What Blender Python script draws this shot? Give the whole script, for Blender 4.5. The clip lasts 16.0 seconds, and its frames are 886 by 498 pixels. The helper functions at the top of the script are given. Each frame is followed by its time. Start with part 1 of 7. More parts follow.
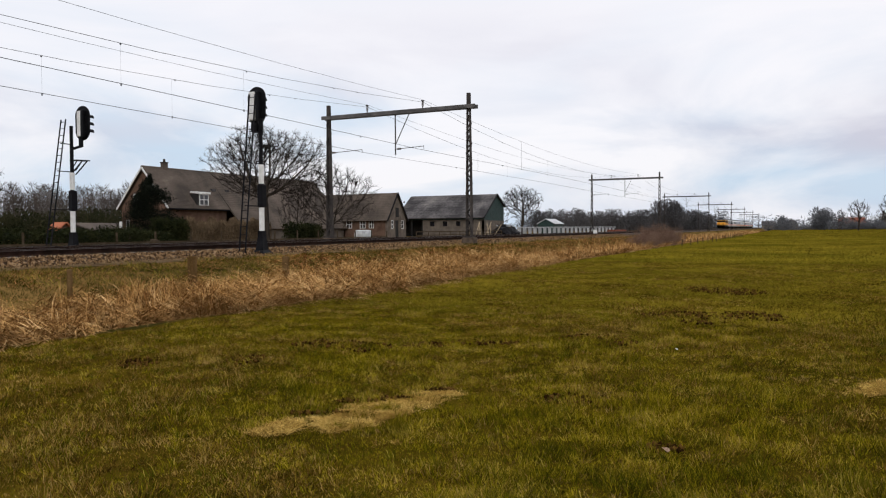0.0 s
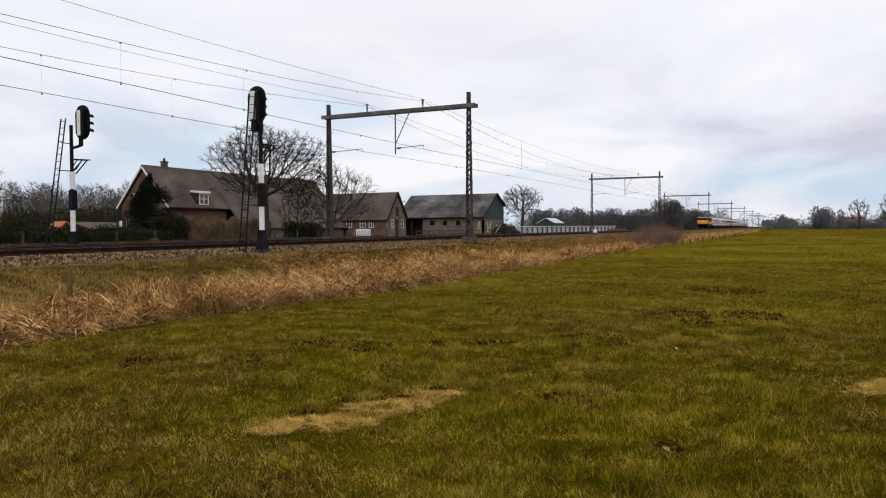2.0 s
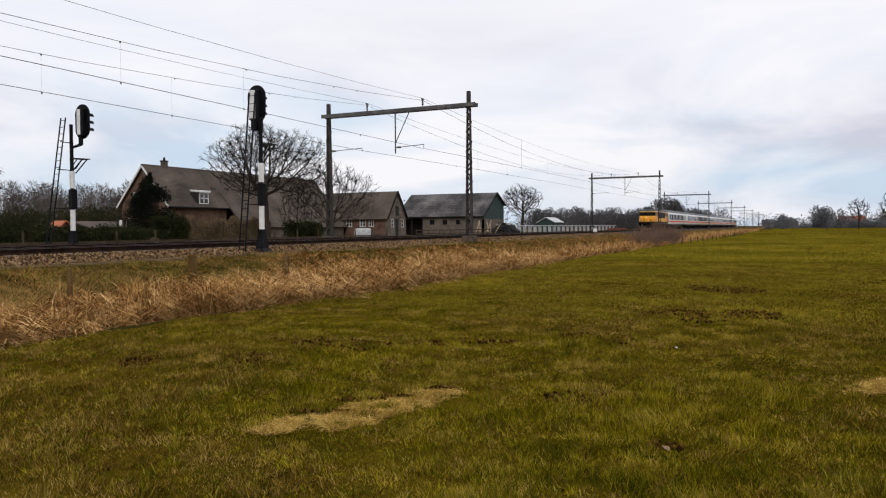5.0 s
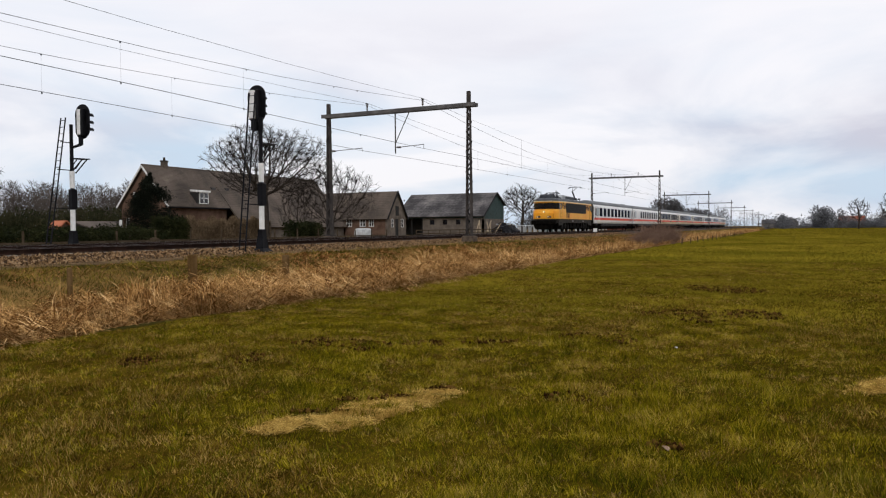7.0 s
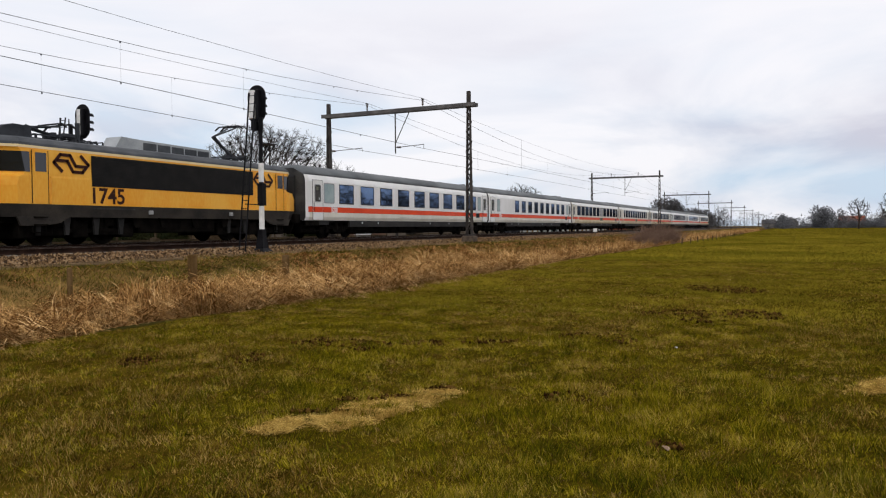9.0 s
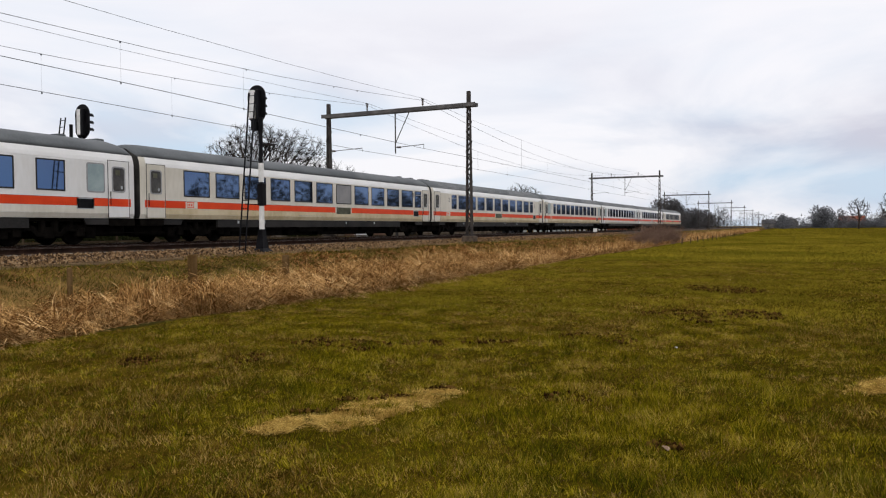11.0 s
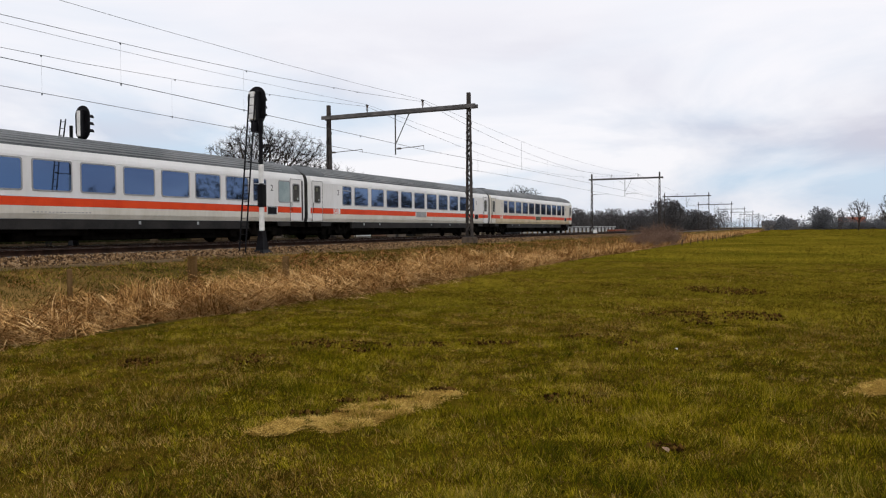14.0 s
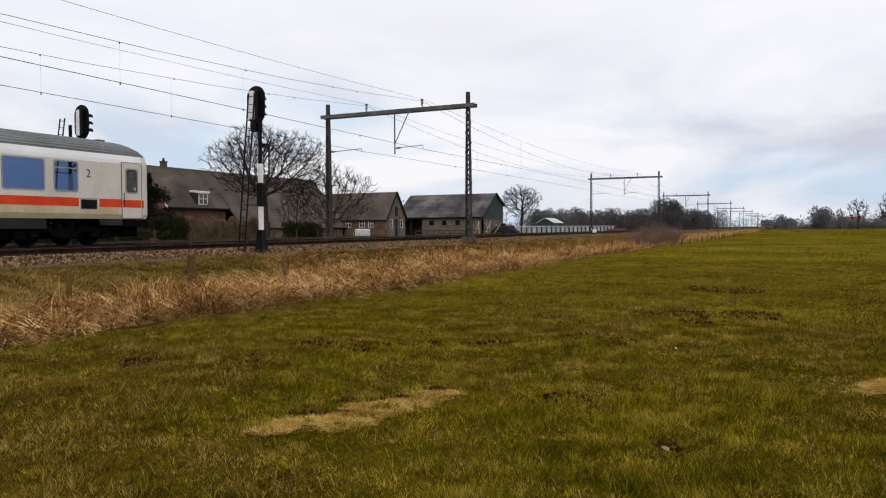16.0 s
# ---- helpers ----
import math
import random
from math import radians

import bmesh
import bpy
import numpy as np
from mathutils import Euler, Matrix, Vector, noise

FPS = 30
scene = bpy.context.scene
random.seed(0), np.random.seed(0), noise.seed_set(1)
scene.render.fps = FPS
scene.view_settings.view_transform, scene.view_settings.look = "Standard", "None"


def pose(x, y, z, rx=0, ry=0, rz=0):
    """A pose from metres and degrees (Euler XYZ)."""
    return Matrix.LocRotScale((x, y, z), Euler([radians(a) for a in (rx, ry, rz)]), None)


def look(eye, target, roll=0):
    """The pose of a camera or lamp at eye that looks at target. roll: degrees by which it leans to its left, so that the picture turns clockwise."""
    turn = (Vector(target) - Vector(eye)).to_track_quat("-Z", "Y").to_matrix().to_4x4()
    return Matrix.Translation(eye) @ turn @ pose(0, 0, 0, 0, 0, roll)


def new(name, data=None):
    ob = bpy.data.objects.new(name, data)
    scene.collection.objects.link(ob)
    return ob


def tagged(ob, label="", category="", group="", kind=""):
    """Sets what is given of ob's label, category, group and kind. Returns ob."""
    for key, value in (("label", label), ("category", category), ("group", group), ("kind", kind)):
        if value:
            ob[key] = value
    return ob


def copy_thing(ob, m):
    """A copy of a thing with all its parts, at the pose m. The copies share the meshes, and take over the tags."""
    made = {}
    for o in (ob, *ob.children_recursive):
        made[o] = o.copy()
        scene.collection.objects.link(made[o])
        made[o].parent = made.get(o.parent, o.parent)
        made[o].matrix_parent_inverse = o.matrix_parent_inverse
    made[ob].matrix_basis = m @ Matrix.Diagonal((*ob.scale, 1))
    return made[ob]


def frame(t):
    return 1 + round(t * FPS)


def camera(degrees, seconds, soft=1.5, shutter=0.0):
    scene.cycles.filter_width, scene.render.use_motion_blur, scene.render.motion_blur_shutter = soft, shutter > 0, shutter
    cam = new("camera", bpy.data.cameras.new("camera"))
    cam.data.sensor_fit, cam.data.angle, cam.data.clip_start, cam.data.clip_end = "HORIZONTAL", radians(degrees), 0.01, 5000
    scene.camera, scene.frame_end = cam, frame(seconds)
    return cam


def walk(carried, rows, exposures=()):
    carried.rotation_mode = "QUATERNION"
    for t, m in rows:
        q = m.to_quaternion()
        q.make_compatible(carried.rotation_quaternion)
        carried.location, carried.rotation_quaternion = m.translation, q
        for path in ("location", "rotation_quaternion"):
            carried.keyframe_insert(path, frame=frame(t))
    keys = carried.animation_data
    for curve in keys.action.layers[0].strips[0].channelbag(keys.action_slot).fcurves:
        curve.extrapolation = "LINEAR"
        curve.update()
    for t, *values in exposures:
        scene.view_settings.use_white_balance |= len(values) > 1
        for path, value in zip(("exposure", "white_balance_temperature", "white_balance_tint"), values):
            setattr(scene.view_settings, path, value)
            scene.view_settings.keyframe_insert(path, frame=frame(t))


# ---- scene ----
# camera on a tripod beside the field, trembling slightly
RAIL = 1.085           # height of the rail heads over the field
FAR, NEAR = -24.8, -20.8   # centre lines of the two tracks
cam = camera(61.54, 16.0, soft=1.15)
EYE = Vector((0, 0, 1.6))


def aim(nod=0.0, turn=0.0):
    """Camera pose: nod and turn in hundredths of a degree about the resting aim."""
    yaw, pitch = radians(25.15 - turn / 100), radians(-1.556 + nod / 100)
    way = Vector((-math.sin(yaw) * math.cos(pitch), math.cos(yaw) * math.cos(pitch), math.sin(pitch)))
    return look(EYE, EYE + way * 50, -0.43)


walk(cam, [(0.0, aim(6)), (0.5, aim(-4)), (1.0, aim(0)), (2.0, aim(0)), (3.0, aim(-4)), (3.5, aim(0)), (4.0, aim(-5)),
           (6.5, aim(-6)), (9.0, aim(-6)), (11.5, aim(-6)), (12.0, aim(0)), (12.5, aim(-1)), (13.0, aim(-5)), (13.5, aim(0)),
           (14.0, aim(4)), (14.5, aim(6)), (15.0, aim(3)), (15.5, aim(0, 2)), (16.0, aim(-1, 5))])

# ---------------------------------------------------------------- light
world = bpy.data.worlds.new("overcast")
scene.world = world
world.use_nodes = True
wn, wl = world.node_tree.nodes, world.node_tree.links
wn.clear()
SUN_EL, SUN_AZ = radians(42), radians(150)
sky = wn.new("ShaderNodeTexSky")
sky.sky_type, sky.sun_disc = "NISHITA", False
sky.sun_elevation, sky.sun_rotation = SUN_EL, SUN_AZ
sky.air_density, sky.dust_density = 1.2, 2.0
dim = wn.new("ShaderNodeVectorMath")
dim.operation = "SCALE"
dim.inputs["Scale"].default_value = 0.10
wl.new(sky.outputs[0], dim.inputs[0])
tc = wn.new("ShaderNodeTexCoord")
flat = wn.new("ShaderNodeMapping")
flat.inputs["Scale"].default_value = (1.0, 1.0, 3.6)
flat.inputs["Location"].default_value = (0.35, 0.1, 0.42)
wl.new(tc.outputs["Generated"], flat.inputs[0])
cl = wn.new("ShaderNodeTexNoise")
cl.inputs["Scale"].default_value, cl.inputs["Detail"].default_value = 2.3, 7.0
cl.inputs["Roughness"].default_value, cl.inputs["Distortion"].default_value = 0.52, 0.5
wl.new(flat.outputs[0], cl.inputs[0])
cover = wn.new("ShaderNodeValToRGB")
cover.color_ramp.elements[0].position, cover.color_ramp.elements[1].position = 0.40, 0.60
wl.new(cl.outputs[0], cover.inputs[0])
# mauve grey cloud bases, with paler blue gaps between them
tone = wn.new("ShaderNodeTexNoise")
tone.inputs["Scale"].default_value, tone.inputs["Detail"].default_value = 1.7, 3.0
wl.new(flat.outputs[0], tone.inputs[0])
gap = wn.new("ShaderNodeValToRGB")
gap.color_ramp.elements[0].position, gap.color_ramp.elements[0].color = 0.42, (0.635, 0.63, 0.745, 1)
gap.color_ramp.elements[1].position, gap.color_ramp.elements[1].color = 0.55, (0.61, 0.74, 0.90, 1)
wl.new(tone.outputs[0], gap.inputs[0])
deck = wn.new("ShaderNodeMix")
deck.data_type = "RGBA"
deck.inputs[7].default_value = (1.0, 0.985, 1.03, 1)
wl.new(cover.outputs[0], deck.inputs[0])
wl.new(gap.outputs[0], deck.inputs[6])
sep = wn.new("ShaderNodeSeparateXYZ")
wl.new(tc.outputs["Generated"], sep.inputs[0])
lift = wn.new("ShaderNodeMapRange")
lift.inputs[1].default_value, lift.inputs[2].default_value = 0.10, 0.28
lift.inputs[3].default_value, lift.inputs[4].default_value = 0.0, 0.85
wl.new(sep.outputs[2], lift.inputs[0])
high = wn.new("ShaderNodeMix")
high.data_type = "RGBA"
high.inputs[7].default_value = (1.02, 1.0, 1.04, 1)
wl.new(lift.outputs[0], high.inputs[0])
wl.new(deck.outputs[2], high.inputs[6])
blend = wn.new("ShaderNodeMix")
blend.data_type = "RGBA"
blend.inputs[0].default_value = 0.9
wl.new(dim.outputs[0], blend.inputs[6])
wl.new(high.outputs[2], blend.inputs[7])
bg = wn.new("ShaderNodeBackground")
bg.inputs["Strength"].default_value = 1.0
wl.new(blend.outputs[2], bg.inputs[0])
wl.new(bg.outputs[0], wn.new("ShaderNodeOutputWorld").inputs[0])

sun = new("sun", bpy.data.lights.new("sun", "SUN"))
sun.data.energy, sun.data.angle, sun.data.color = 0.8, radians(20), (1.0, 0.96, 0.9)
sun.matrix_world = look((0, 0, 60), (0 - math.sin(SUN_AZ) * 10, 0 - math.cos(SUN_AZ) * 10, 60 - 10 * math.tan(SUN_EL)))


# ---------------------------------------------------------------- materials
def mat(name, c1, c2=None, rough=0.8, scale=3.0, fine=40.0, bump=0.1, metal=0.0, ior=1.45, low=0.35, high=0.65, third=None, emit=0.0, stretch=(1, 1, 1), spread=0.0, spec=0.5, island=0.0, tint=None):
    """Two-scale noise between colours c1 and c2, with fine relief."""
    m = bpy.data.materials.new(name)
    m.use_nodes = True
    n, l = m.node_tree.nodes, m.node_tree.links
    b = n["Principled BSDF"]
    b.inputs["Roughness"].default_value, b.inputs["Metallic"].default_value, b.inputs["IOR"].default_value = rough, metal, ior
    b.inputs["Specular IOR Level"].default_value = spec
    if tint:
        b.inputs["Specular Tint"].default_value = (*tint, 1)
    if emit:
        b.inputs["Emission Color"].default_value, b.inputs["Emission Strength"].default_value = (*c1, 1), emit
    t = n.new("ShaderNodeTexCoord")
    mp = n.new("ShaderNodeMapping")
    mp.inputs["Scale"].default_value = stretch
    l.new(t.outputs["Object"], mp.inputs[0])
    a = n.new("ShaderNodeTexNoise")
    a.inputs["Scale"].default_value, a.inputs["Detail"].default_value = scale, 5
    l.new(mp.outputs[0], a.inputs[0])
    f = n.new("ShaderNodeTexNoise")
    f.inputs["Scale"].default_value, f.inputs["Detail"].default_value = fine, 3
    l.new(mp.outputs[0], f.inputs[0])
    s = n.new("ShaderNodeMath")
    s.operation = "MULTIPLY_ADD"
    s.inputs[1].default_value = 0.35
    l.new(f.outputs[0], s.inputs[0])
    l.new(a.outputs[0], s.inputs[2])
    if spread:
        oi = n.new("ShaderNodeObjectInfo")
        s2 = n.new("ShaderNodeMath")
        s2.operation = "MULTIPLY_ADD"
        s2.inputs[1].default_value = spread
        l.new(oi.outputs["Random"], s2.inputs[0])
        l.new(s.outputs[0], s2.inputs[2])
        s = s2
    if island:
        gi = n.new("ShaderNodeNewGeometry")
        s3 = n.new("ShaderNodeMath")
        s3.operation = "MULTIPLY_ADD"
        s3.inputs[1].default_value = island
        l.new(gi.outputs["Random Per Island"], s3.inputs[0])
        s4 = n.new("ShaderNodeMath")
        s4.operation = "SUBTRACT"
        s4.inputs[1].default_value = island / 2
        l.new(s.outputs[0], s3.inputs[2])
        l.new(s3.outputs[0], s4.inputs[0])
        s = s4
    r = n.new("ShaderNodeValToRGB")
    e = r.color_ramp.elements
    e[0].position, e[1].position = low + 0.17, high + 0.17
    e[0].color, e[1].color = (*c1, 1), (*(c2 or c1), 1)
    if third:
        x = e.new(min(0.99, high + 0.32))
        x.color = (*third, 1)
    l.new(s.outputs[0], r.inputs[0])
    l.new(r.outputs[0], b.inputs["Base Color"])
    if bump:
        bp = n.new("ShaderNodeBump")
        bp.inputs["Strength"].default_value, bp.inputs["Distance"].default_value = bump, 0.02
        l.new(f.outputs[0], bp.inputs["Height"])
        l.new(bp.outputs[0], b.inputs["Normal"])
    return m


M_FIELD = mat("field turf", (0.030, 0.022, 0.002), (0.080, 0.056, 0.005), 0.95, 0.6, 9, 0.6, third=(0.14, 0.088, 0.014), spec=0.0)
M_BLADE = mat("grass blade", (0.070, 0.067, 0.003), (0.312, 0.242, 0.011), 0.7, 1.6, 14, 0, low=0.30, high=0.68, third=(0.47, 0.35, 0.055), spec=0.0, island=0.55)
# dark blades: random tufts, also used to paint lens vignetting into the turf
M_DARKBLADE = mat("dark grass blade with painted vignetting", (0.030, 0.034, 0.002), (0.120, 0.105, 0.007), 0.75, 1.6, 14, 0, low=0.30, high=0.68, third=(0.24, 0.19, 0.03), spec=0.0, island=0.5)
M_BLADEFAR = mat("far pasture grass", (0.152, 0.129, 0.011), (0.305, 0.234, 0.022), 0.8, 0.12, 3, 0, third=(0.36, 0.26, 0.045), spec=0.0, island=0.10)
M_TUSSOCK = mat("dark tussock blade", (0.030, 0.037, 0.002), (0.155, 0.138, 0.008), 0.8, 0.9, 14, 0, third=(0.40, 0.30, 0.06), spec=0.0, island=0.6)
M_BROWNBLADE = mat("withered brown blade", (0.056, 0.032, 0.005), (0.268, 0.160, 0.029), 0.8, 1.6, 14, 0, third=(0.46, 0.31, 0.095), spec=0.0, island=0.55)
M_REED = mat("dry reed", (0.14, 0.064, 0.019), (0.59, 0.340, 0.122), 0.8, 1.0, 9, 0, third=(0.74, 0.50, 0.23), spec=0.0, island=0.6)
M_RUST_REED = mat("rusty dry grass", (0.110, 0.048, 0.016), (0.46, 0.225, 0.080), 0.85, 0.8, 20, 0, spec=0.0, island=0.6)
M_STRAW = mat("straw", (0.24, 0.142, 0.028), (0.60, 0.395, 0.100), 0.8, 3, 40, 0, third=(0.76, 0.54, 0.17), spec=0.0, island=0.6)
M_BERMBLADE = mat("berm grass", (0.036, 0.035, 0.005), (0.29, 0.185, 0.054), 0.85, 0.9, 9, 0, low=0.38, high=0.66, spec=0.0, island=0.35)
M_EARTH = mat("dark earth", (0.022, 0.011, 0.003), (0.105, 0.055, 0.014), 0.95, 3, 40, 0.4, spec=0.0, island=0.8)
M_STONE = mat("ballast stone", (0.030, 0.017, 0.009), (0.215, 0.130, 0.063), 0.9, 6, 60, 0.2, low=0.2, high=0.75, third=(0.29, 0.195, 0.11), spec=0.0, island=0.9)
M_PATH = mat("trodden grit", (0.135, 0.090, 0.048), (0.250, 0.180, 0.105), 0.95, 1.2, 30, 0.5, spec=0.0)
# bed darker than its stones: shade in the gaps is put into the colour
M_BED = mat("ballast bed with painted gap shade", (0.025, 0.018, 0.013), (0.085, 0.060, 0.044), 0.95, 9, 60, 0.5, spec=0.05)
M_RAILTOP = mat("worn rail steel", (0.10, 0.085, 0.075), (0.17, 0.15, 0.135), 0.45, 3, 60, 0.05, metal=0.6)
M_RAILSIDE = mat("rusty rail steel", (0.012, 0.007, 0.005), (0.030, 0.016, 0.011), 0.85, 3, 60, 0.2, spec=0.06)
M_CONCRETE = mat("weathered concrete", (0.13, 0.112, 0.095), (0.25, 0.22, 0.19), 0.9, 1.5, 30, 0.3, spec=0.15)
M_FOOTING = mat("brown stained concrete", (0.055, 0.041, 0.030), (0.115, 0.088, 0.066), 0.95, 2, 25, 0.3, spec=0.05)
M_LATTICE = mat("dark weathered lattice steel", (0.034, 0.030, 0.028), (0.072, 0.062, 0.056), 0.8, 2, 30, 0.1, spec=0.1)
M_POST = mat("weathered galvanised steel", (0.066, 0.064, 0.064), (0.140, 0.132, 0.128), 0.7, 2, 30, 0.1, spec=0.2)
M_WIRE = mat("dark copper wire", (0.03, 0.035, 0.04), (0.05, 0.05, 0.055), 0.6, 2, 20, 0)
M_PORCELAIN = mat("brown porcelain", (0.04, 0.022, 0.016), None, 0.3, 4, 20, 0)
M_BLACK = mat("black paint", (0.004, 0.004, 0.005), (0.010, 0.010, 0.012), 0.5, 3, 30, 0.05, spec=0.10)
# dirty steel, near black: shade under the vehicles is put into the colour
M_DARKSTEEL = mat("dirty steel with painted underframe shade", (0.002, 0.0017, 0.0014), (0.008, 0.0068, 0.0055), 0.9, 3, 30, 0.2, spec=0.04)
M_WHITE = mat("white paint", (0.62, 0.62, 0.60), (0.80, 0.80, 0.78), 0.55, 4, 30, 0.05)
M_YELLOW = mat("yellow locomotive paint", (0.78, 0.300, 0.010), (0.84, 0.435, 0.055), 0.38, 0.5, 12, 0.03, stretch=(1, 1, 0.4), spec=0.3)
M_CREAM = mat("cream line paint", (0.75, 0.58, 0.30), (0.82, 0.66, 0.38), 0.45, 2, 30, 0)
M_LOCOGREY = mat("dusty grey locomotive paint", (0.020, 0.018, 0.016), (0.046, 0.039, 0.031), 0.65, 1.2, 25, 0.1, spec=0.15)
M_ROOFGREY = mat("dusty roof grey", (0.042, 0.047, 0.053), (0.085, 0.091, 0.098), 0.6, 1.2, 25, 0.1, spec=0.2)
M_ROOFDARK = mat("dark blue grey roof gear", (0.020, 0.023, 0.028), (0.048, 0.052, 0.060), 0.6, 2, 25, 0.1, spec=0.2)
M_PALEWOOD = mat("pale sawn poles", (0.26, 0.20, 0.13), (0.42, 0.34, 0.24), 0.85, 3, 30, 0.2, spec=0.1)
M_ENDWALL = mat("grimy coach end", (0.030, 0.030, 0.030), (0.075, 0.072, 0.066), 0.75, 1.2, 20, 0.1, spec=0.15)
M_GRILLE = mat("black ventilation grille", (0.006, 0.0055, 0.0055), (0.013, 0.012, 0.011), 0.6, 2, 60, 0.2, spec=0.2)
M_GLASS = mat("tinted train glass", (0.006, 0.008, 0.012), (0.010, 0.013, 0.018), 0.03, 0.4, 2, 0, ior=3.3, tint=(0.33, 0.54, 0.96))
M_CABGLASS = mat("cab glass", (0.010, 0.011, 0.013), (0.016, 0.018, 0.021), 0.06, 0.6, 2, 0, ior=1.75, spec=0.45)
M_BLIND = mat("drawn grey blind behind glass", (0.20, 0.20, 0.205), (0.27, 0.265, 0.265), 0.35, 1.5, 10, 0)
M_POSTWOOD = mat("brown post wood", (0.085, 0.050, 0.018), (0.16, 0.10, 0.045), 0.95, 3, 30, 0.3, spec=0.0)
M_DOORGLASS = mat("grimy door glass", (0.032, 0.031, 0.028), (0.075, 0.072, 0.064), 0.15, 2, 12, 0, spec=0.4)
M_OLIVEPLATE = mat("dirty olive plate", (0.055, 0.058, 0.038), (0.11, 0.11, 0.075), 0.6, 3, 30, 0, spec=0.2)
M_FROST = mat("frosted train glass", (0.24, 0.32, 0.33), (0.34, 0.42, 0.42), 0.3, 2, 20, 0)
M_COACH = mat("light grey coach paint", (0.70, 0.695, 0.665), (0.80, 0.80, 0.79), 0.42, 0.9, 7, 0.02, stretch=(1, 1.0, 0.32))
M_COACHDIRTY = mat("soiled light grey coach paint", (0.585, 0.55, 0.46), (0.70, 0.665, 0.585), 0.5, 0.9, 7, 0.02, stretch=(1, 1.0, 0.32))
M_COACHSTAIN = mat("stained beige paint", (0.47, 0.375, 0.215), (0.63, 0.535, 0.36), 0.55, 0.9, 6, 0.02, stretch=(1, 0.8, 0.5))
M_COACHTOP = mat("upper coach paint", (0.72, 0.72, 0.70), (0.80, 0.80, 0.785), 0.4, 0.8, 12, 0.02)
M_RED = mat("red coach stripe", (0.66, 0.050, 0.010), (0.78, 0.075, 0.016), 0.42, 1, 20, 0, spec=0.2)
# dark roof, pale ribs: light and shade of the relief are painted in
M_COACHROOF = mat("grey coach roof", (0.072, 0.080, 0.084), (0.128, 0.138, 0.142), 0.6, 0.5, 14, 0.05, spec=0.25)
M_ROOFRIB = mat("roof rib with painted light", (0.24, 0.255, 0.26), (0.33, 0.34, 0.345), 0.6, 0.5, 14, 0.05, spec=0.25)
M_PALEGREY = mat("pale housing metal", (0.26, 0.28, 0.29), (0.40, 0.42, 0.43), 0.45, 1.2, 20, 0.1)
M_SKIRT = mat("dark grey coach sill", (0.015, 0.015, 0.015), (0.034, 0.032, 0.030), 0.7, 1, 20, 0.1, spec=0.15)
M_RUBBER = mat("black rubber", (0.010, 0.010, 0.010), (0.018, 0.018, 0.018), 0.8, 4, 30, 0.1)
M_WINFRAME = mat("window frame metal", (0.24, 0.245, 0.25), (0.34, 0.34, 0.34), 0.45, 3, 30, 0)
M_LAMP = mat("lit headlamp", (1.0, 0.72, 0.34), None, 0.3, 1, 1, 0, emit=1.1)
M_REDLAMP = mat("red tail lamp", (0.5, 0.02, 0.02), None, 0.3, 1, 1, 0)
M_BRICK = mat("red brown brick", (0.090, 0.054, 0.038), (0.148, 0.094, 0.068), 0.9, 1.2, 14, 0.3, spec=0.05)
M_BRICKRED = mat("stacked red brick", (0.15, 0.055, 0.036), (0.23, 0.09, 0.06), 0.9, 2, 14, 0.3, spec=0.05)
M_BRICKPALE = mat("buff brick", (0.105, 0.088, 0.072), (0.165, 0.138, 0.114), 0.9, 1.2, 14, 0.3, spec=0.05)
M_TILE = mat("grey brown roof tile", (0.058, 0.048, 0.040), (0.120, 0.096, 0.078), 0.85, 0.35, 5, 0.3, third=(0.17, 0.14, 0.11), spec=0.12)
M_SLATE = mat("dark corrugated roofing", (0.046, 0.043, 0.044), (0.110, 0.103, 0.102), 0.8, 0.3, 2.5, 0.2, low=0.42, high=0.58, third=(0.19, 0.175, 0.165), spec=0.12)
M_GREENWOOD = mat("dark green boards", (0.010, 0.030, 0.027), (0.018, 0.045, 0.040), 0.7, 1, 20, 0.1)
M_DARKVOID = mat("dark interior boards", (0.008, 0.008, 0.008), (0.018, 0.016, 0.014), 0.9, 1, 20, 0.1)
M_BARK = mat("grey bark", (0.028, 0.023, 0.019), (0.065, 0.053, 0.042), 0.95, 2, 18, 0.4, spec=0.06)
M_TWIG = mat("twig", (0.014, 0.011, 0.009), (0.032, 0.026, 0.021), 0.95, 2, 18, 0, spec=0.03)
M_WOODS = mat("bare far woods", (0.052, 0.044, 0.038), (0.125, 0.104, 0.088), 0.95, 0.15, 2, 0, spec=0.0)
M_WOODSMID = mat("grey bare tree line", (0.060, 0.060, 0.062), (0.125, 0.120, 0.122), 0.95, 0.1, 2, 0, spec=0.0)
M_NUMBER = mat("dark red brown lettering", (0.030, 0.010, 0.008), (0.045, 0.014, 0.010), 0.5, 3, 30, 0, spec=0.15)
M_UNDERGROWTH = mat("dark evergreen undergrowth", (0.016, 0.020, 0.010), (0.050, 0.048, 0.024), 0.9, 0.3, 3, 0, spec=0.0)
# pale blue grey: the haze of distance is mixed into the bark colour
M_WOODSFAR = mat("far woods with painted haze", (0.105, 0.110, 0.120), (0.175, 0.178, 0.188), 0.95, 0.1, 2, 0, spec=0.0)
M_EVERGREEN = mat("dark evergreen leaf", (0.004, 0.006, 0.004), (0.012, 0.015, 0.009), 0.7, 1, 10, 0, spec=0.03)
M_HEDGEGREEN = mat("hedge leaf", (0.009, 0.013, 0.005), (0.030, 0.033, 0.012), 0.75, 1, 10, 0, spec=0.03)
M_HEDGEBROWN = mat("bare beech hedge", (0.085, 0.058, 0.034), (0.19, 0.135, 0.082), 0.9, 1, 10, 0, spec=0.08, island=0.3)
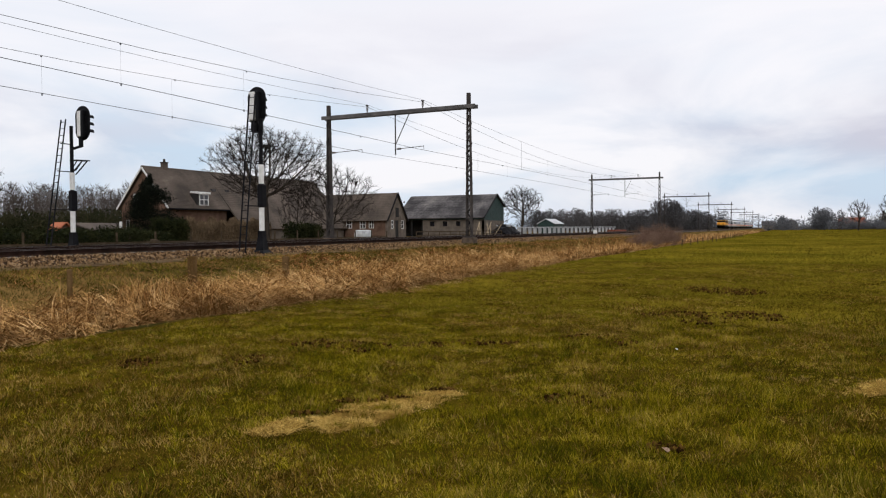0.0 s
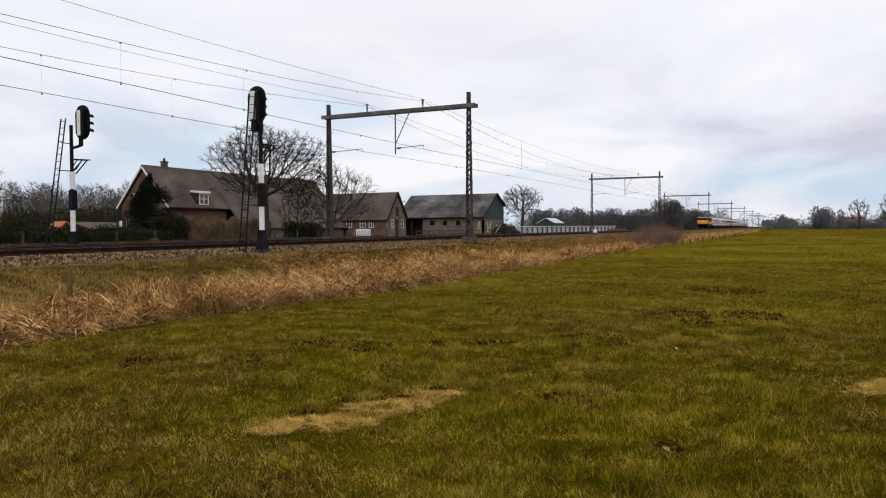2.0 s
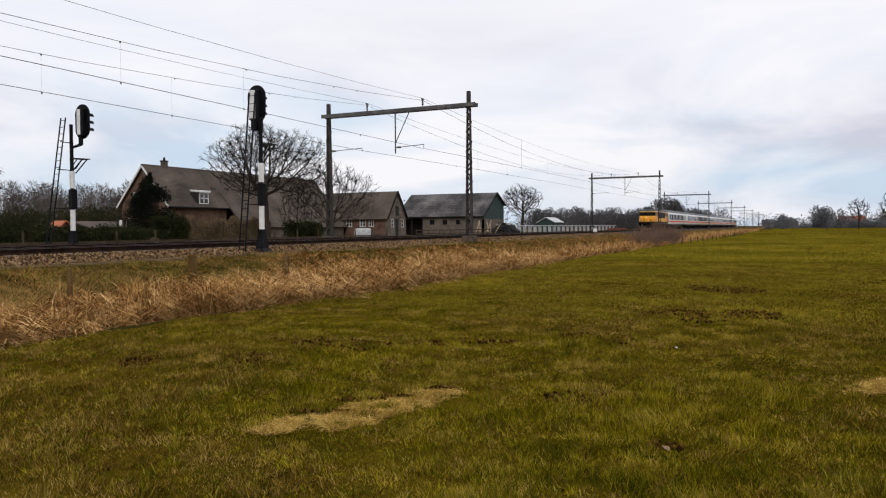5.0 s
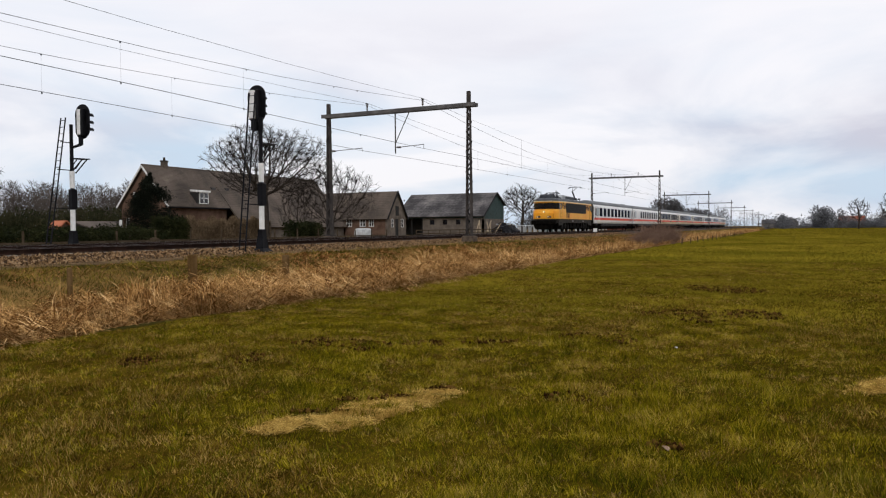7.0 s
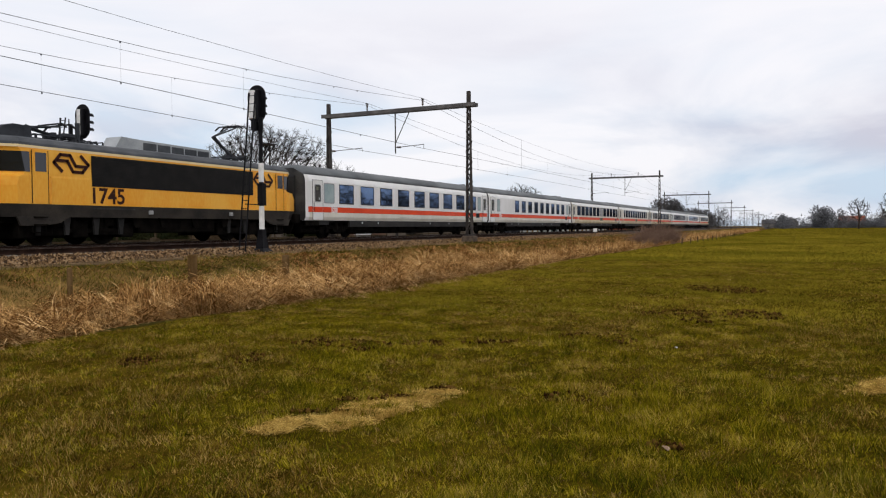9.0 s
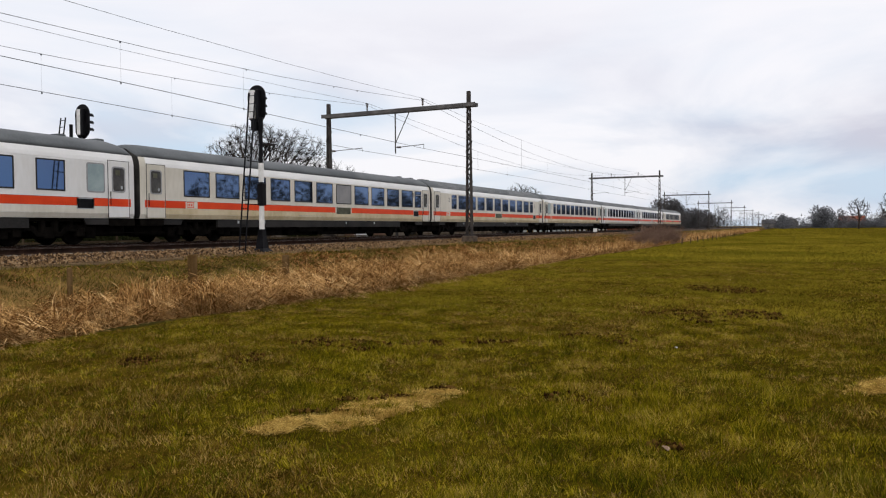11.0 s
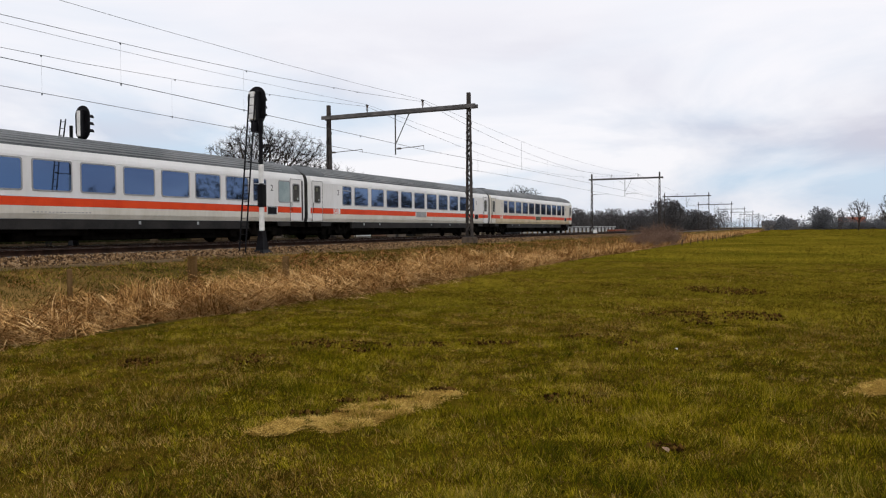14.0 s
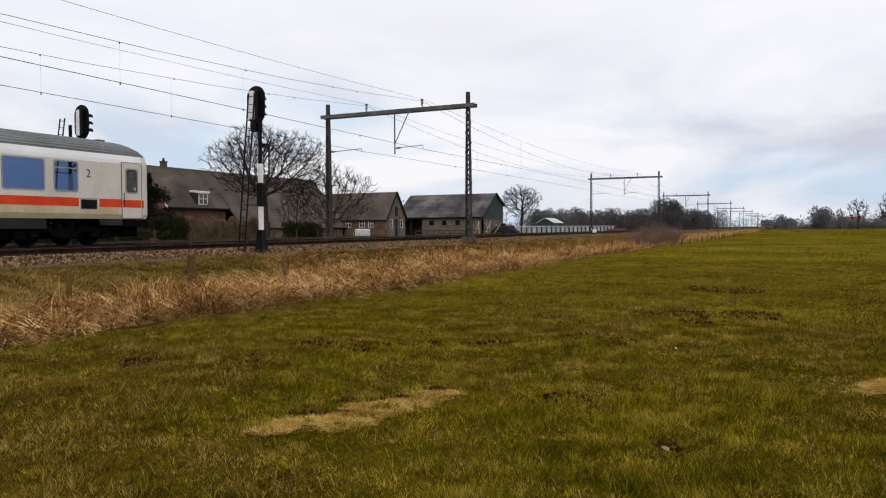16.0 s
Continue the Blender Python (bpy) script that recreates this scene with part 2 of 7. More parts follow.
M_BRUSH = mat("reddish bare brush", (0.14, 0.085, 0.060), (0.25, 0.165, 0.12), 0.9, 1, 10, 0, spec=0.08)
M_OLDWOOD = mat("weathered wood", (0.040, 0.029, 0.018), (0.085, 0.064, 0.042), 0.9, 3, 30, 0.3, spec=0.03)
M_ORANGE = mat("orange roof tile", (0.30, 0.085, 0.035), (0.40, 0.125, 0.055), 0.8, 1, 10, 0.2)
M_SHEET = mat("pale plastic sheet", (0.34, 0.36, 0.37), (0.54, 0.56, 0.57), 0.4, 2, 10, 0.2)


# ---------------------------------------------------------------- building helpers
def thing(name, label, category, group="", kind="", at=None):
    ob = new(name)
    ob.empty_display_size = 0.2
    if at is not None:
        ob.matrix_basis = at
    return tagged(ob, label, category, group, kind)


def mesh_of(name, bm, material, smooth=False):
    me = bpy.data.meshes.new(name)
    bmesh.ops.recalc_face_normals(bm, faces=bm.faces)
    bm.to_mesh(me)
    bm.free()
    me.materials.append(material)
    if smooth:
        me.polygons.foreach_set("use_smooth", [True] * len(me.polygons))
    return me


def part(name, bm, material, parent, label="", smooth=False):
    ob = new(name, bm if isinstance(bm, bpy.types.Mesh) else mesh_of(name, bm, material, smooth))
    ob.parent = parent
    if label:
        ob["label"] = label
    return ob


def box(bm, x0, x1, y0, y1, z0, z1, bev=0.0):
    v = [bm.verts.new((x, y, z)) for z in (z0, z1) for y in (y0, y1) for x in (x0, x1)]
    fs = [bm.faces.new([v[i] for i in q]) for q in ((0, 2, 3, 1), (4, 5, 7, 6), (0, 1, 5, 4), (2, 6, 7, 3), (0, 4, 6, 2), (1, 3, 7, 5))]
    if bev:
        bmesh.ops.bevel(bm, geom=list({e for f in fs for e in f.edges}), offset=bev, segments=1, affect="EDGES")
    return bm


def tube(bm, a, b, r0, r1=None, n=6):
    a, b = Vector(a), Vector(b)
    r1 = r0 if r1 is None else r1
    d = (b - a).normalized()
    u = d.orthogonal().normalized()
    w = d.cross(u)
    ring = [[bm.verts.new(p + (u * math.cos(k * math.tau / n) + w * math.sin(k * math.tau / n)) * r) for k in range(n)] for p, r in ((a, r0), (b, r1))]
    for k in range(n):
        bm.faces.new((ring[0][k], ring[0][(k + 1) % n], ring[1][(k + 1) % n], ring[1][k]))
    bm.faces.new(ring[0][::-1])
    bm.faces.new(ring[1])
    return bm


def bar(bm, a, b, w, h):
    """A square bar from a to b."""
    a, b = Vector(a), Vector(b)
    d = (b - a).normalized()
    u = d.cross(Vector((0, 0, 1)) if abs(d.z) < 0.95 else Vector((1, 0, 0))).normalized()
    q = u.cross(d)
    r = [[bm.verts.new(p + u * (sx * w / 2) + q * (sz * h / 2)) for sx, sz in ((-1, -1), (1, -1), (1, 1), (-1, 1))] for p in (a, b)]
    for k in range(4):
        bm.faces.new((r[0][k], r[0][(k + 1) % 4], r[1][(k + 1) % 4], r[1][k]))
    bm.faces.new(r[0][::-1])
    bm.faces.new(r[1])
    return bm


def prism(bm, poly, axis, a, b):
    """Extrudes a polygon of (u, v) along an axis: 'x' takes (y, z), 'y' takes (x, z), 'z' takes (x, y)."""
    put = {"x": lambda u, v, s: (s, u, v), "y": lambda u, v, s: (u, s, v), "z": lambda u, v, s: (u, v, s)}[axis]
    lo, hi = [[bm.verts.new(put(u, v, s)) for u, v in poly] for s in (a, b)]
    n = len(poly)
    for k in range(n):
        bm.faces.new((lo[k], lo[(k + 1) % n], hi[(k + 1) % n], hi[k]))
    bm.faces.new(lo[::-1])
    bm.faces.new(hi)
    return bm


def loft(bm, rings, closed=True, caps=True):
    vs = [[bm.verts.new(p) for p in ring] for ring in rings]
    n = len(vs[0])
    for a, b in zip(vs, vs[1:]):
        for k in range(n if closed else n - 1):
            bm.faces.new((a[k], a[(k + 1) % n], b[(k + 1) % n], b[k]))
    if caps:
        bm.faces.new(vs[0][::-1])
        bm.faces.new(vs[-1])
    return bm


def B():
    return bmesh.new()


def raw_mesh(name, verts, faces, material):
    """A mesh from numpy arrays of triangles."""
    me = bpy.data.meshes.new(name)
    nf = len(faces)
    me.vertices.add(len(verts))
    me.vertices.foreach_set("co", verts.astype(np.float32).ravel())
    me.loops.add(nf * 3)
    me.loops.foreach_set("vertex_index", faces.astype(np.int32).ravel())
    me.polygons.add(nf)
    me.polygons.foreach_set("loop_start", np.arange(0, nf * 3, 3, dtype=np.int32))
    me.update(calc_edges=True)
    me.materials.append(material)
    return me


def blades(name, base, height, width, lean, material, rng, bend=False, heading=None):
    """Upright blades: one leaning triangle each, or two with a bend."""
    n = len(base)
    a = rng.uniform(0, math.tau, n)
    side = np.stack([np.cos(a), np.sin(a), np.zeros(n)], 1) * (width / 2)[:, None]
    b = rng.uniform(0, math.tau, n) if heading is None else heading
    off = np.stack([np.cos(b), np.sin(b), np.zeros(n)], 1) * (lean * height)[:, None]
    tip = base + off + np.array([0, 0, 1.0]) * (height * np.sqrt(np.clip(1 - lean ** 2, 0.05, 1)))[:, None]
    if not bend:
        v = np.stack([base - side, base + side, tip], 1).reshape(-1, 3)
        f = np.arange(n * 3).reshape(-1, 3)
        return raw_mesh(name, v, f, material)
    low = np.clip(lean, 0, 0.97)
    mid = base + off * 0.42 + np.array([0, 0, 1.0]) * (height * 0.72 * (1 - 0.5 * low ** 2))[:, None]
    tip = mid + off * 0.75 + np.array([0, 0, 1.0]) * (height * (0.36 - 0.75 * low ** 1.5))[:, None]
    v = np.stack([base - side, base + side, mid + side * 0.8, mid - side * 0.8, tip], 1).reshape(-1, 3)
    k = np.arange(n)[:, None] * 5
    f = np.concatenate([k + [0, 1, 2], k + [0, 2, 3], k + [3, 2, 4]], 1).reshape(-1, 3)
    return raw_mesh(name, v, f, material)


def arcs(name, base, length, width, start, curl, heading, material, rng, steps=4):
    """Drooping blades: each one a tapering strip that curls over from its start angle."""
    n = len(base)
    way = np.stack([np.cos(heading), np.sin(heading), np.zeros(n)], 1)
    side = np.stack([-np.sin(heading), np.cos(heading), np.zeros(n)], 1)
    twist = rng.uniform(0.3, 1.0, n)[:, None]
    side = side * twist + way * np.sqrt(1 - twist ** 2)
    p, rows = base.copy(), []
    for k in range(steps):
        w = (width / 2 * (1 - 0.6 * k / steps))[:, None]
        rows += [p - side * w, p + side * w]
        a = start + curl * (k + 0.5) / steps
        p = p + (way * np.sin(a)[:, None] + np.array([0, 0, 1.0]) * np.cos(a)[:, None]) * (length / steps)[:, None]
        p[:, 2] = np.maximum(p[:, 2], base[:, 2] + 0.02)
    rows.append(p)
    v = np.stack(rows, 1).reshape(-1, 3)
    k = np.arange(n)[:, None] * (2 * steps + 1)
    f = []
    for j in range(steps - 1):
        f += [k + [2 * j, 2 * j + 1, 2 * j + 3], k + [2 * j, 2 * j + 3, 2 * j + 2]]
    f.append(k + [2 * steps - 2, 2 * steps - 1, 2 * steps])
    return raw_mesh(name, v, np.concatenate(f, 1).reshape(-1, 3), material)


PROFILE_X = [-1600, -400, -120, -60, -34, -29.5, -28, -19.4, -18.6, -17.0, -15.5, -13.2, -12.2, -11.2, -10.3, -9.4, -7, 0, 8, 30, 100, 400, 1800]
PROFILE_Z = [0.5, 0.5, 0.5, 0.5, 0.52, 0.68, 0.74, 0.74, 0.74, 0.70, 0.52, 0.12, -0.12, -0.16, -0.04, 0.02, 0.0, 0.0, 0.0, 0.0, 0.0, 0.0, 0.0]


def ground_z(x, y):
    """Height of the ground: field, ditch, berm, trackbed and the farm side."""
    z = np.interp(x, PROFILE_X, PROFILE_Z)
    near = np.clip((np.asarray(x) + 10) / 4, 0, 1)
    return z + near * np.clip(1.25 - np.asarray(y) / 40, 0.2, 1) * 0.6 * (0.022 * np.sin(np.asarray(x) * 1.7 + np.asarray(y) * 0.6) + 0.018 * np.sin(np.asarray(y) * 1.9 - np.asarray(x) * 0.8) + 0.02 * np.sin(np.asarray(y) * 0.31 + 1))

# ---------------------------------------------------------------- ground and trackbed
def build_ground():
    xs = np.unique(np.concatenate([np.array(PROFILE_X, float), np.arange(-19, 12, 0.4), np.arange(12, 60, 4.0)]))
    ys = np.unique(np.concatenate([np.array([-600, -200, -60, -20, -8]), np.arange(-4, 30, 0.4), np.arange(30, 100, 2.5), np.arange(100, 400, 20), [500, 700, 1000, 1600, 2600, 4000]]))
    gx, gy = np.meshgrid(xs, ys)
    v = np.stack([gx, gy, ground_z(gx, gy)], -1).reshape(-1, 3)
    w = len(xs)
    i, j = np.meshgrid(np.arange(w - 1), np.arange(len(ys) - 1))
    k = (j * w + i).ravel()
    f = np.concatenate([np.stack([k, k + 1, k + w + 1], 1), np.stack([k, k + w + 1, k + w], 1)])
    me = raw_mesh("ground", v, f, M_FIELD)
    me.polygons.foreach_set("use_smooth", [True] * len(me.polygons))
    tagged(new("ground", me), "wide flat winter pasture with a low rail embankment", "ground", kind="structure")
    # berm turf colour: dry turf laid over the embankment side
    m = M_FIELD.node_tree
    n, l = m.nodes, m.links
    t = n.new("ShaderNodeTexCoord")
    sx = n.new("ShaderNodeSeparateXYZ")
    l.new(t.outputs["Object"], sx.inputs[0])
    wob = n.new("ShaderNodeTexNoise")
    wob.inputs["Scale"].default_value, wob.inputs["Detail"].default_value = 0.6, 6
    l.new(t.outputs["Object"], wob.inputs[0])
    add = n.new("ShaderNodeMath")
    add.operation = "MULTIPLY_ADD"
    add.inputs[1].default_value = 3.0
    l.new(wob.outputs[0], add.inputs[0])
    l.new(sx.outputs[0], add.inputs[2])
    mr = n.new("ShaderNodeMapRange")
    mr.inputs[1].default_value, mr.inputs[2].default_value = -8.4, -9.0
    l.new(add.outputs[0], mr.inputs[0])
    dry = n.new("ShaderNodeValToRGB")
    dry.color_ramp.elements[0].position, dry.color_ramp.elements[0].color = 0.42, (0.036, 0.030, 0.008, 1)
    dry.color_ramp.elements[1].position, dry.color_ramp.elements[1].color = 0.58, (0.19, 0.118, 0.038, 1)
    l.new(wob.outputs[0], dry.inputs[0])
    mix = n.new("ShaderNodeMix")
    mix.data_type = "RGBA"
    b = n["Principled BSDF"]
    src = b.inputs["Base Color"].links[0].from_socket
    l.new(mr.outputs[0], mix.inputs[0])
    l.new(src, mix.inputs[6])
    l.new(dry.outputs[0], mix.inputs[7])
    l.new(mix.outputs[2], b.inputs["Base Color"])


build_ground()


def build_track():
    bed = B()
    prism(bed, [(-28.3, 0.70), (-27.2, RAIL - 0.20), (-18.75, RAIL - 0.20), (-17.75, 0.70)], "y", -300, 1500)
    tagged(new("ballast_bed", mesh_of("ballast_bed", bed, M_BED)), "bed of crushed grey brown stone under both tracks", "ballast", kind="structure")
    path, wob = B(), random.Random(12)
    rows = []
    for k in range(60):
        y = -20 + k * 2.5
        rows.append([(-17.80 + wob.uniform(-0.05, 0.05), y, 0.742), (-17.3, y, 0.732), (-16.85 + wob.uniform(-0.12, 0.12), y, 0.690)])
    loft(path, rows, closed=False, caps=False)
    bmesh.ops.solidify(path, geom=path.faces[:], thickness=0.02)
    tagged(new("cinder_path", mesh_of("cinder_path", path, M_PATH)), "narrow trodden path of pale brown grit beside the ballast", "path", kind="structure")
    rng = np.random.default_rng(3)

    def stones(name, n, y0, y1, s0, s1):
        u = rng.uniform(0, 1, n)
        y = y0 + (y1 - y0) * rng.uniform(0, 1, n) ** 1.5
        x = np.where(u < 0.62, rng.uniform(-19.2, -17.35, n), rng.uniform(-27.5, -19.2, n))
        z = np.interp(x, [-28.3, -27.2, -18.75, -17.75, -17.3], [0.7, RAIL - 0.2, RAIL - 0.2, 0.70, 0.71])
        c = np.stack([x, y, z], 1)
        octa = np.array([[1, 0, 0], [-1, 0, 0], [0, 1, 0], [0, -1, 0], [0, 0, 1], [0, 0, -1.0]])
        tri = np.array([[0, 2, 4], [2, 1, 4], [1, 3, 4], [3, 0, 4], [2, 0, 5], [1, 2, 5], [3, 1, 5], [0, 3, 5]])
        size = rng.uniform(s0, s1, n)
        pts = octa[None] * rng.uniform(0.6, 1.3, (n, 6, 1)) * size[:, None, None] + rng.normal(0, 0.25, (n, 6, 3)) * size[:, None, None]
        v = (pts[:, :5] + c[:, None]).reshape(-1, 3)
        f = (tri[None, :4] + np.arange(n)[:, None, None] * 5).reshape(-1, 3)
        tagged(new(name, raw_mesh(name, v, f, M_STONE)), "loose angular grey brown track stones", "stones", kind="stuff")
    stones("ballast_stones", 26000, 2, 34, 0.030, 0.060)
    stones("ballast_stones", 20000, 30, 90, 0.034, 0.066)
    for centre, nm in ((NEAR, "near"), (FAR, "far")):
        tr = thing("railway_track", "rusty steel rails on concrete sleepers in ballast", "railway track", "railway tracks", "structure", pose(centre, 0, RAIL))
        for sx in (-0.755, 0.755):
            bm = B()
            prism(bm, [(sx - 0.07, -0.17), (sx + 0.07, -0.17), (sx + 0.07, -0.15), (sx + 0.012, -0.12), (sx + 0.012, -0.05), (sx + 0.034, -0.036), (sx + 0.034, -0.003), (sx - 0.034, -0.003), (sx - 0.034, -0.036), (sx - 0.012, -0.05), (sx - 0.012, -0.12), (sx - 0.07, -0.15)], "y", -300, 1500)
            part("rail", bm, M_RAILSIDE, tr)
            bm = B()
            box(bm, sx - 0.028, sx + 0.028, -300, 1500, -0.003, 0.001)
            part("rail_running_surface", bm, M_RAILTOP, tr)
        sl = B()
        prism(sl, [(-1.25, -0.36), (1.25, -0.36), (1.25, -0.20), (0.95, -0.165), (0.6, -0.165), (0.3, -0.20), (-0.3, -0.20), (-0.6, -0.165), (-0.95, -0.165), (-1.25, -0.20)], "y", -0.13, 0.13)
        sme = mesh_of("sleeper", sl, M_CONCRETE)
        for k in range(140):
            o = part("sleeper", sme, None, tr)
            o.location = (0, 3 + k * 0.6, 0)
        rest = B()
        for k in range(420):
            y = 3 + 140 * 0.6 + k * 0.6
            box(rest, -1.25, 1.25, y - 0.13, y + 0.13, -0.36, -0.17)
        tagged(part("far_sleepers", rest, M_CONCRETE, tr), kind="stuff")


build_track()

# ---------------------------------------------------------------- catenary
SPAN, FIRST = 71.3, 41.5
POST_R, POST_L = -17.7, -27.75


def build_portal():
    p = thing("catenary_portal", "weathered steel lattice portal carrying the overhead line", "catenary portal", "catenary portals", at=pose(0, FIRST, RAIL))
    for px in (POST_R, POST_L):
        f = B()
        box(f, px - 0.36, px + 0.36, -0.42, 0.42, -0.55, 0.02, 0.04)
        part("foundation", f, M_FOOTING, p, "grey concrete foundation block")
        post = B()
        box(post, px - 0.28, px + 0.28, -0.30, 0.30, 0.02, 0.10)
        post = part("post", post, M_LATTICE, p, "tapering laced steel lattice post")
        half = lambda z: 0.185 - 0.085 * z / 8.7
        for sx in (-1, 1):
            c = B()
            loft(c, [[(px + sx * (half(z) - 0.025) + ux * 0.025, uy * half(z), z) for ux, uy in ((-1, -1), (1, -1), (1, 1), (-1, 1))] for z in (0.1, 8.72)])
            part("channel", c, M_LATTICE, post)
        z, k = 0.3, 0
        while z < 7.4:
            step = 0.60
            for face in (-1, 1):
                d = B()
                s = 1 if k % 2 else -1
                bar(d, (px + s * half(z), face * half(z), z), (px - s * half(z + step), face * half(z + step), z + step), 0.02, 0.07)
                part("lattice_bar", d, M_LATTICE, post)
            z += step
            k += 1
        cap = B()
        box(cap, px - 0.10, px + 0.10, -0.10, 0.10, 7.6, 8.74)
        part("post_head", cap, M_LATTICE, post)
    for sy in (-0.21, 0.21):
        c = B()
        box(c, POST_L - 0.42, POST_R + 0.50, sy - 0.05, sy + 0.05, 7.80, 8.03)
        part("crossbeam_channel", c, M_POST, p, "long steel channel of the crossbeam")
    c = B()
    n = 14
    for k in range(n):
        xa, xb = [POST_L + (POST_R - POST_L) * (q / n) for q in (k, k + 1)]
        bar(c, (xa, -0.2, 7.9), (xb, 0.2, 7.9), 0.05, 0.05)
    part("crossbeam_bracing", c, M_POST, p)
    for tx in (NEAR, FAR):
        ins = B()
        tube(ins, (tx, 0, 8.04), (tx, 0, 8.2), 0.03)
        for q in range(4):
            tube(ins, (tx, 0, 8.18 + q * 0.08), (tx, 0, 8.23 + q * 0.08), 0.085, 0.05, 8)
        part("insulator", ins, M_PORCELAIN, p, "brown ribbed insulator")
        fit = B()
        box(fit, tx - 0.05, tx + 0.05, -0.12, 0.12, 8.49, 8.56)
        part("wire_clamp", fit, M_POST, p)
    d = B()
    tube(d, (-22.75, 0, 7.8), (-22.75, 0, 5.25), 0.045)
    part("drop_tube", d, M_POST, p, "vertical drop tube")
    d = B()
    tube(d, (-21.75, 0, 7.8), (-22.72, 0, 5.95), 0.03)
    part("stay", d, M_POST, p)
    for a, b in ((-22.75, -20.75), (-27.65, -25.2)):
        s = 1 if b > a else -1
        r = B()
        tube(r, (a, 0, 5.62), (b, 0, 5.72), 0.022)
        tube(r, (b, 0, 5.72), (b, 0, 5.5), 0.015)
        part("registration_arm", r, M_POST, p)
        r = B()
        for q in range(4):
            tube(r, (a + s * (0.15 + q * 0.07), 0, 5.63), (a + s * (0.19 + q * 0.07), 0, 5.63), 0.07, 0.05, 8)
        part("insulator", r, M_PORCELAIN, p)
    return p


portal = build_portal()
for k in range(1, 9):
    copy_thing(portal, pose(0, FIRST + SPAN * k, RAIL))


def build_wires():
    def wire(name, label, x, z_at, z_mid, r, clips=0):
        cu = B()
        pts = []
        for s in range(-1, 9):
            for q in range(10 if s < 2 else 4):
                u = q / (10 if s < 2 else 4)
                pts.append((x + (0.2 if s % 2 else -0.2) * (1 - 2 * u) * (abs(z_at - z_mid) < 0.2), FIRST + SPAN * (s + u), RAIL + z_mid + (z_at - z_mid) * (2 * u - 1) ** 2))
        for a, b in zip(pts, pts[1:]):
            tube(cu, a, b, r, n=4)
        for a in pts[::3]:
            if clips and a[1] < 150:
                box(cu, a[0] - 0.02, a[0] + 0.02, a[1] - 0.03, a[1] + 0.03, a[2] - 0.07, a[2] + 0.02)
        w = thing(name, label, "overhead wire", "overhead wires")
        part("wire", cu, M_WIRE, w)
        return w
    for tx in (NEAR, FAR):
        wire("contact_wire", "thin dark contact wire over the track", tx, 5.52, 5.62, 0.013, 1)
        m = wire("messenger_wire", "sagging dark messenger wire with thin droppers", tx, 8.44, 6.74, 0.010)
        wire("feeder_wire", "dark feeder wire strung between portal tops", tx + 0.03, 8.56, 7.69, 0.008)
        sag = lambda u: RAIL + 6.74 + 1.70 * (2 * u - 1) ** 2
        for s in range(-1, 4):
            for off in (-23.0, -16.7, 18.6, 26.0):
                u = (off % SPAN) / SPAN
                y = FIRST + SPAN * (s + u)
                top = RAIL + 7.69 + 0.87 * (2 * u - 1) ** 2 if off == 18.6 and tx == NEAR else sag(u)
                d = B()
                tube(d, (tx, y, RAIL + 5.55), (tx, y, top), 0.007 if off == 18.6 else 0.0022, n=4)
                box(d, tx - 0.016, tx + 0.016, y - 0.018, y + 0.018, RAIL + 5.51, RAIL + 5.60)
                part("dropper", d, M_WIRE, m)
            for off in (-23.0, -16.5, -9.9, -7.7, 9.0, 14.0):
                u = (off % SPAN) / SPAN
                y = FIRST + SPAN * (s + u)
                d = B()
                box(d, tx - 0.018, tx + 0.018, y - 0.02, y + 0.02, sag(u) - 0.045, sag(u) + 0.015)
                part("wire_clip", d, M_WIRE, m)


build_wires()


